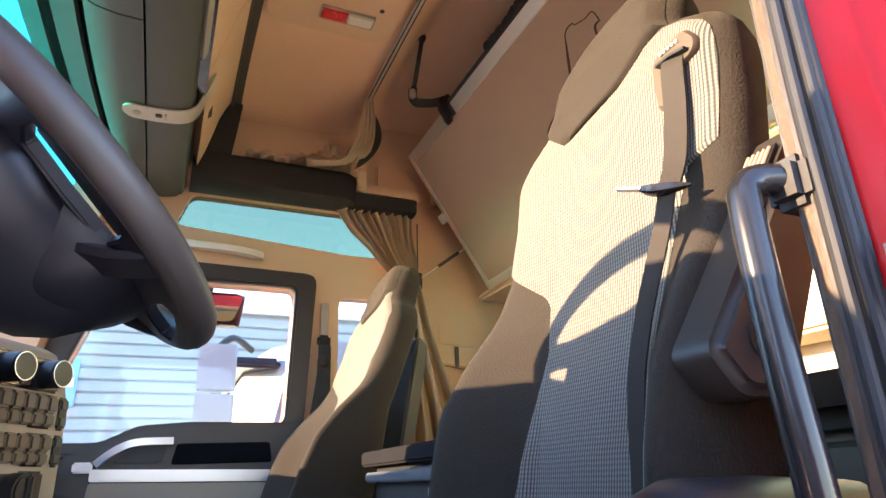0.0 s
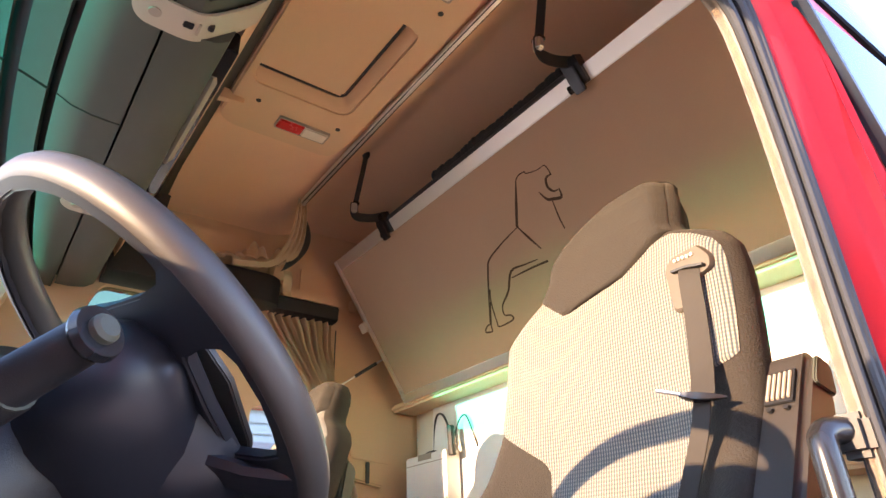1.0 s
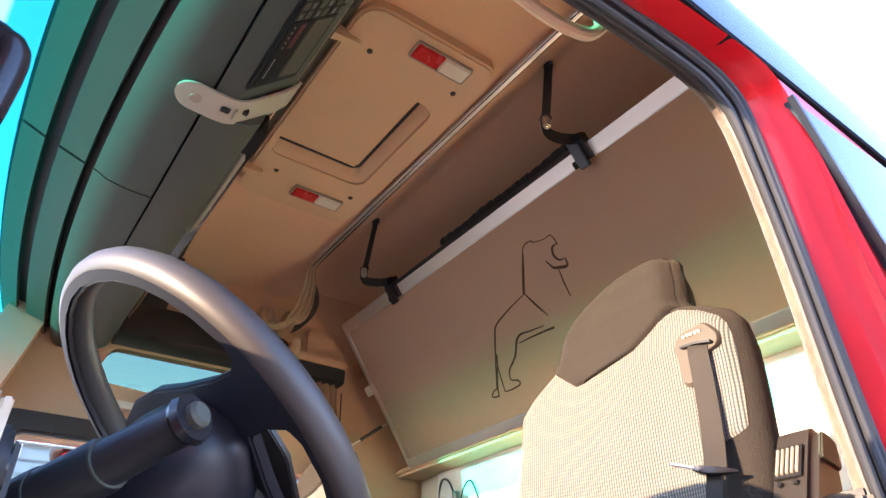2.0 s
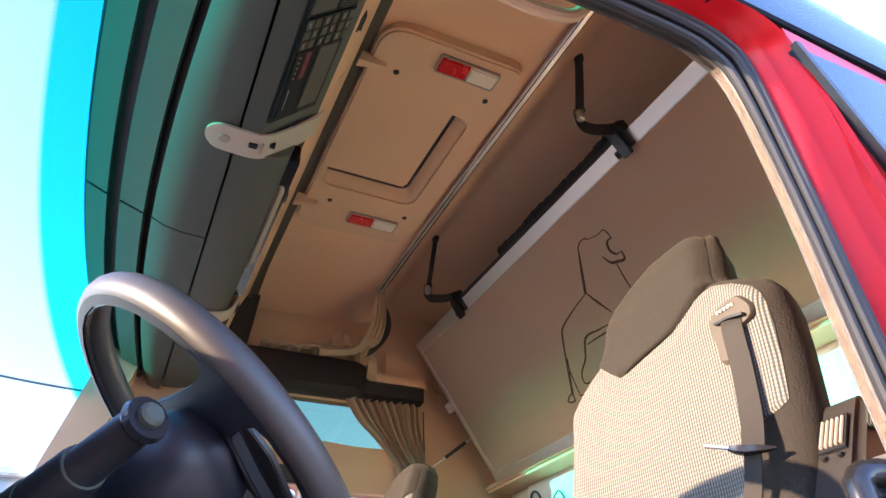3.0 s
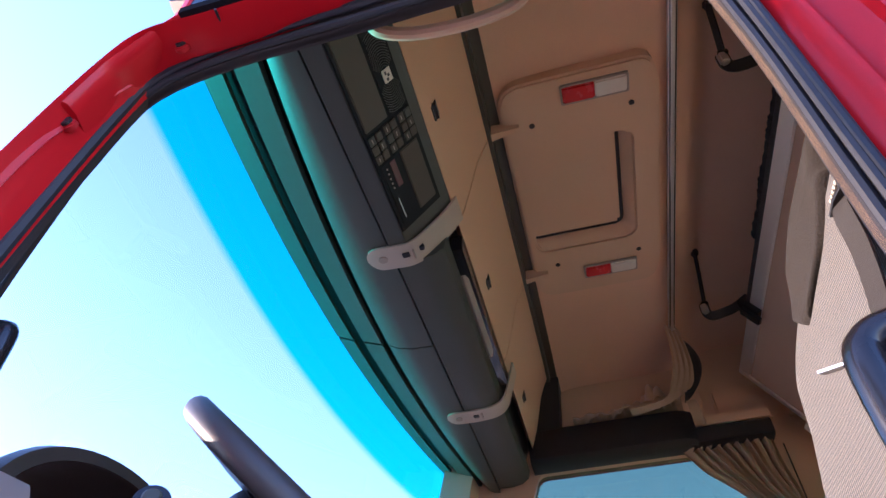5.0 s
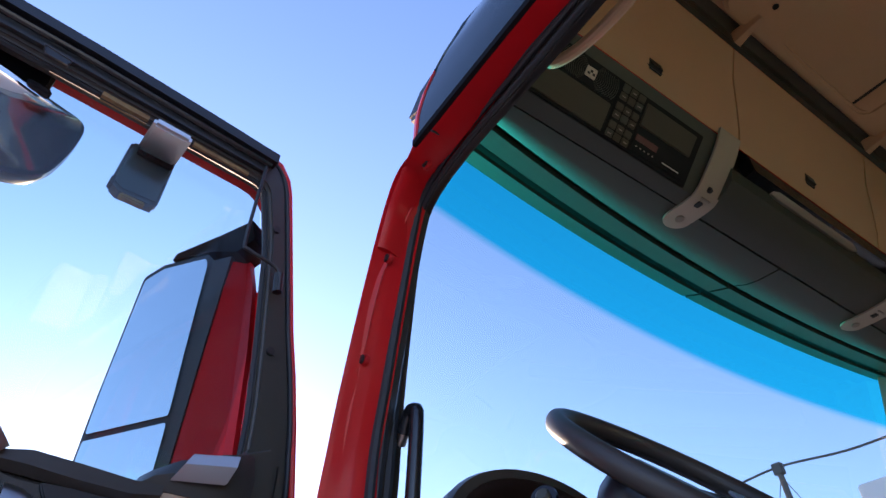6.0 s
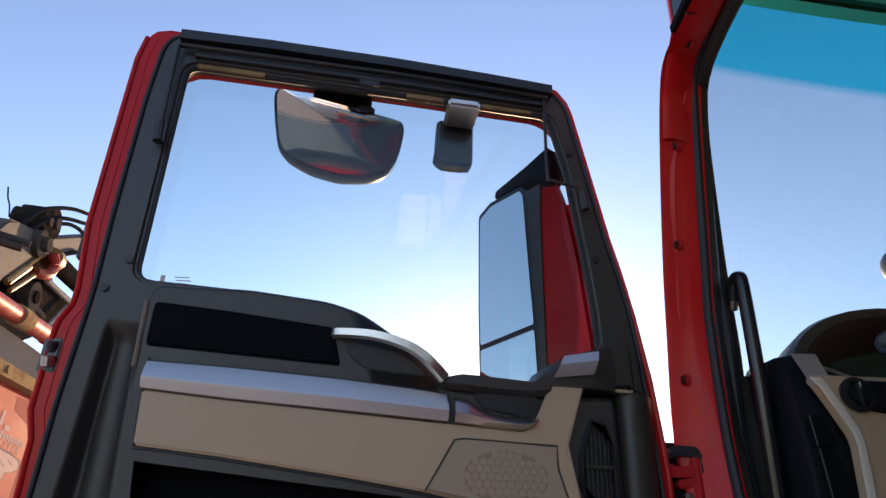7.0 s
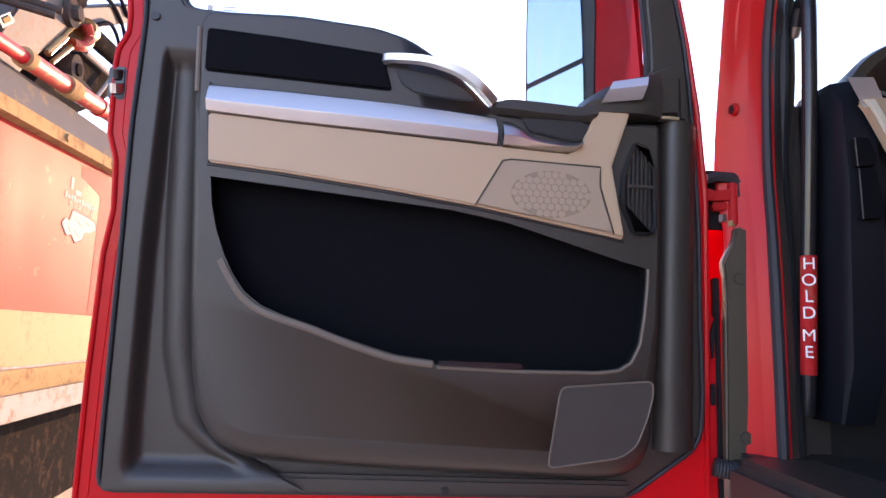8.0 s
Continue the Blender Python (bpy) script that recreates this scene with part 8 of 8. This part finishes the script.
for pts in ([(-0.98, 4.04), (-1.18, 4.28), (-1.49, 4.49), (-1.80, 4.66), (-2.12, 4.80), (-2.61, 4.99), (-3.0, 4.95)], [(-1.14, 4.06), (-1.35, 4.28), (-1.64, 4.47), (-2.05, 4.66), (-2.40, 4.78), (-2.70, 4.72)], [(-1.45, 4.30), (-1.85, 4.52), (-2.25, 4.62), (-2.60, 4.55), (-2.75, 4.35)], [(-1.90, 4.22), (-2.25, 4.42), (-2.52, 4.36), (-2.60, 4.15)]):
    cpart("hose", tube([(p.x, -0.40, p.y) for p in smooth_path([(x, z, 0) for x, z in pts], 7)], 0.019, 8), "rubber_matt", "black hydraulic hose")
cpart("loose_wire", tube([(p.x, -0.38, p.y) for p in smooth_path([(-0.72, 3.96, 0), (-0.66, 4.03, 0), (-0.60, 4.06, 0), (-0.55, 4.12, 0)], 5)], 0.006, 6), "rubber_matt")

# white hall and a parked truck beyond the passenger window
hall = thing("warehouse", "white warehouse with ribbed cladding", "building", (-4, 16, 0))
part("wall", box(-3.3, 14, 15.0, 15.2, 0.0, 5.5, 0.0), "cladding", hall)
for k in range(20):
    part("cladding_rib", box(-3.3, 14, 14.95, 15.0, 0.25 + 0.26 * k, 0.47 + 0.26 * k, 0.02), "cladding_rib", hall)
part("roof_edge", box(-3.4, 14.2, 14.8, 15.4, 5.5, 5.65, 0.03), "dirty_white", hall)
part("end_tower", box(-5.2, -3.4, 14.9, 17.0, 0.0, 6.9, 0.04), "white", hall, "taller white end of the hall")
part("tower_hatch", box(-4.25, -4.05, 14.87, 14.905, 6.2, 6.45, 0.01), "cladding", hall)
part("door_sign", box(-1.9, -1.2, 14.90, 14.95, 3.3, 4.3, 0.01), "sign_blue", hall, "blue and white sign")
part("sign_cross", box(-1.65, -1.45, 14.885, 14.90, 3.45, 4.15, 0.01), "white", hall)
part("sign_cross", box(-1.85, -1.25, 14.885, 14.90, 3.70, 3.90, 0.01), "white", hall)
tk = thing("parked_truck", "white truck cab parked alongside", "truck", (2.2, 5.6, 0))
part("cab", loft([[(1.75 + x, y, z) for x, y in ((-0.9 + b, 5.1), (-0.6 + b, 4.7), (1.3, 4.7), (1.4, 4.8), (1.4, 7.0), (-0.6 + b, 7.1), (-0.9 + b, 6.8))] for z, b in ((0.7, 0.0), (1.7, 0.0), (2.4, 0.16), (2.6, 0.24), (2.72, 0.40))]), "cladding", tk)
part("side_window", plate("y", rounded([(1.42, 1.78), (1.62, 2.36), (2.45, 2.36), (2.45, 1.78)], 0.05), 4.685, 4.695), "pane_dark", tk, "dark side window")
part("window_frame", sweep([(x, 4.688, z) for x, z in rounded([(1.40, 1.76), (1.61, 2.38), (2.47, 2.38), (2.47, 1.76)], 0.05)], ring(0.02, 6), True, up=(0, 1, 0)), "charcoal", tk)
part("windscreen", box(0.88, 0.895, 5.2, 6.7, 1.72, 2.38, 0.004, turn=Matrix.Rotation(radians(12.5), 4, "Y")), "pane_dark", tk)
for z0, z1 in ((2.02, 2.24), (2.27, 2.58)):
    part("mirror", loft([[(0.66 + a, 4.33 + b, z) for a, b in ((0.0, 0.0), (0.24, 0.02), (0.26, 0.10), (0.16, 0.17), (0.02, 0.12))] for z in span(z0, z1, 4)]), "cladding_rib", tk, "large white mirror housing")
part("mirror_arm", tube(smooth_path([(0.80, 4.42, 2.58), (0.90, 4.5, 2.66), (1.05, 4.72, 2.62)], 5), 0.025, 8), "black", tk)
part("mirror_arm", tube([(0.82, 4.42, 2.03), (0.95, 4.55, 1.96), (1.1, 4.72, 1.96)], 0.022, 8), "black", tk)
part("sun_visor", box(0.90, 1.28, 4.76, 7.0, 2.50, 2.58, 0.03, 3), "pane_dark", tk, "dark sun visor")
part("door_seam", box(1.32, 1.335, 4.692, 4.70, 0.9, 2.45, 0.0), "black", tk)
part("step", box(1.2, 2.5, 4.66, 4.75, 0.75, 0.95, 0.02), "charcoal", tk)
part("chassis", box(0.95, 6.2, 5.0, 6.8, 0.45, 0.75, 0.02), "grease", tk)
for x in (1.95, 5.3):
    for y in (4.8, 6.75):
        part("wheel", tube([(x, y, 0.5), (x, y + 0.3, 0.5)], 0.5, 24), "rubber", tk)
part("box_body", box(3.6, 9.2, 4.7, 7.1, 0.9, 3.4, 0.03), "cladding", tk)

# own chassis and pale body behind the cab
bd = thing("rear_body", "pale box body behind the cab", "truck body", (3.5, 1.2, 0.9))
part("front_wall", box(2.75, 2.85, -0.02, 2.46, 0.95, 3.6, 0.02), "white", bd)
for y in span(0.2, 2.2, 6):
    part("rib", box(2.70, 2.755, y - 0.03, y + 0.03, 0.95, 3.6, 0.008), "dirty_white", bd)
part("rest", box(2.85, 7.5, -0.02, 2.46, 0.95, 3.6, 0.02), "white", bd)
ch = thing("chassis", "black chassis with wheels under the cab", "chassis", (1.5, 1.2, 0.5))
part("frame", box(-0.1, 7.5, 0.75, 1.70, 0.70, 0.95, 0.02), "grease", ch)
part("engine_tunnel", box(0.3, 1.9, 0.8, 1.64, 0.9, 1.20, 0.05), "grease", ch)
part("bumper", box(-0.45, -0.2, 0.05, 2.39, 0.4, 1.05, 0.05, 3), "red", ch)
for x in (0.55, 4.3, 5.7):
    for y in (0.05, 2.05):
        part("wheel", tube([(x, y, 0.5), (x, y + 0.32, 0.5)], 0.5, 26), "rubber", ch)
# two line masts beyond the hall, with the line that they carry
for az, top, far in ((105.6, 0.379, 22.0), (115.7, 0.368, 23.0)):
    mx, my, mz = 0.5 + far * math.cos(radians(az)), -0.35 + far * math.sin(radians(az)), 1.62 + top * far
    ms = thing("line_mast", "grey steel mast carrying a thick line", "mast", (mx, my, 0), "line masts")
    part("pole", tube([(mx + 0.3, my, 0), (mx, my, mz - 0.1)], 0.13, 10, scale=[1.5, 0.7]), "band_grey", ms)
    part("cap", box(mx - 0.16, mx + 0.16, my - 0.12, my + 0.12, mz - 0.25, mz + 0.12, 0.02), "band_grey", ms)
    for d in (-2.4, 2.4):
        part("stay", tube([(mx, my, mz - 0.3), (mx + d, my, mz - 5.5)], 0.014, 5), "band_grey", ms)
span_line = [(0.5 + d * math.cos(radians(az)), -0.35 + d * math.sin(radians(az)), 1.62 + k * d) for az, k, d in ((90.0, 0.372, 21.5), (98.0, 0.376, 21.6), (105.6, 0.379, 22.0), (110.5, 0.371, 22.4), (115.7, 0.368, 23.0), (120.7, 0.347, 24.0), (128.0, 0.320, 26.0))]
tagged(part("power_line", tube(smooth_path(span_line, 6), 0.038, 6), "band_grey"), "thick dark line hung between the masts", "cable")

# kerb mirror outside the passenger window
pk = thing("kerb_mirror", "black kerb mirror on an arm outside the passenger window", "mirror", (0.62, 2.62, 2.44))
part("housing", loft([[(0.40 + 0.36 * u, 2.62 + d, 2.445 - h) for u, d in ((0.0, 0.0), (0.1, -0.03), (0.9, -0.03), (1.0, 0.0), (0.9, 0.10), (0.1, 0.10))] for h in (0.0, 0.02)] + [[(0.44 + 0.30 * u, 2.60 + d, 2.30) for u, d in ((0.0, 0.0), (0.1, -0.015), (0.9, -0.015), (1.0, 0.0), (0.9, 0.05), (0.1, 0.05))]]), "black_gloss", pk)
part("arm", box(0.55, 0.62, 2.44, 2.62, 2.44, 2.48, 0.01), "black", pk)
part("mirror_glass", plate("y", rounded([(0.43, 2.43), (0.75, 2.43), (0.71, 2.315), (0.47, 2.315)], 0.03), 2.575, 2.582), "mirror", pk, "convex mirror glass")
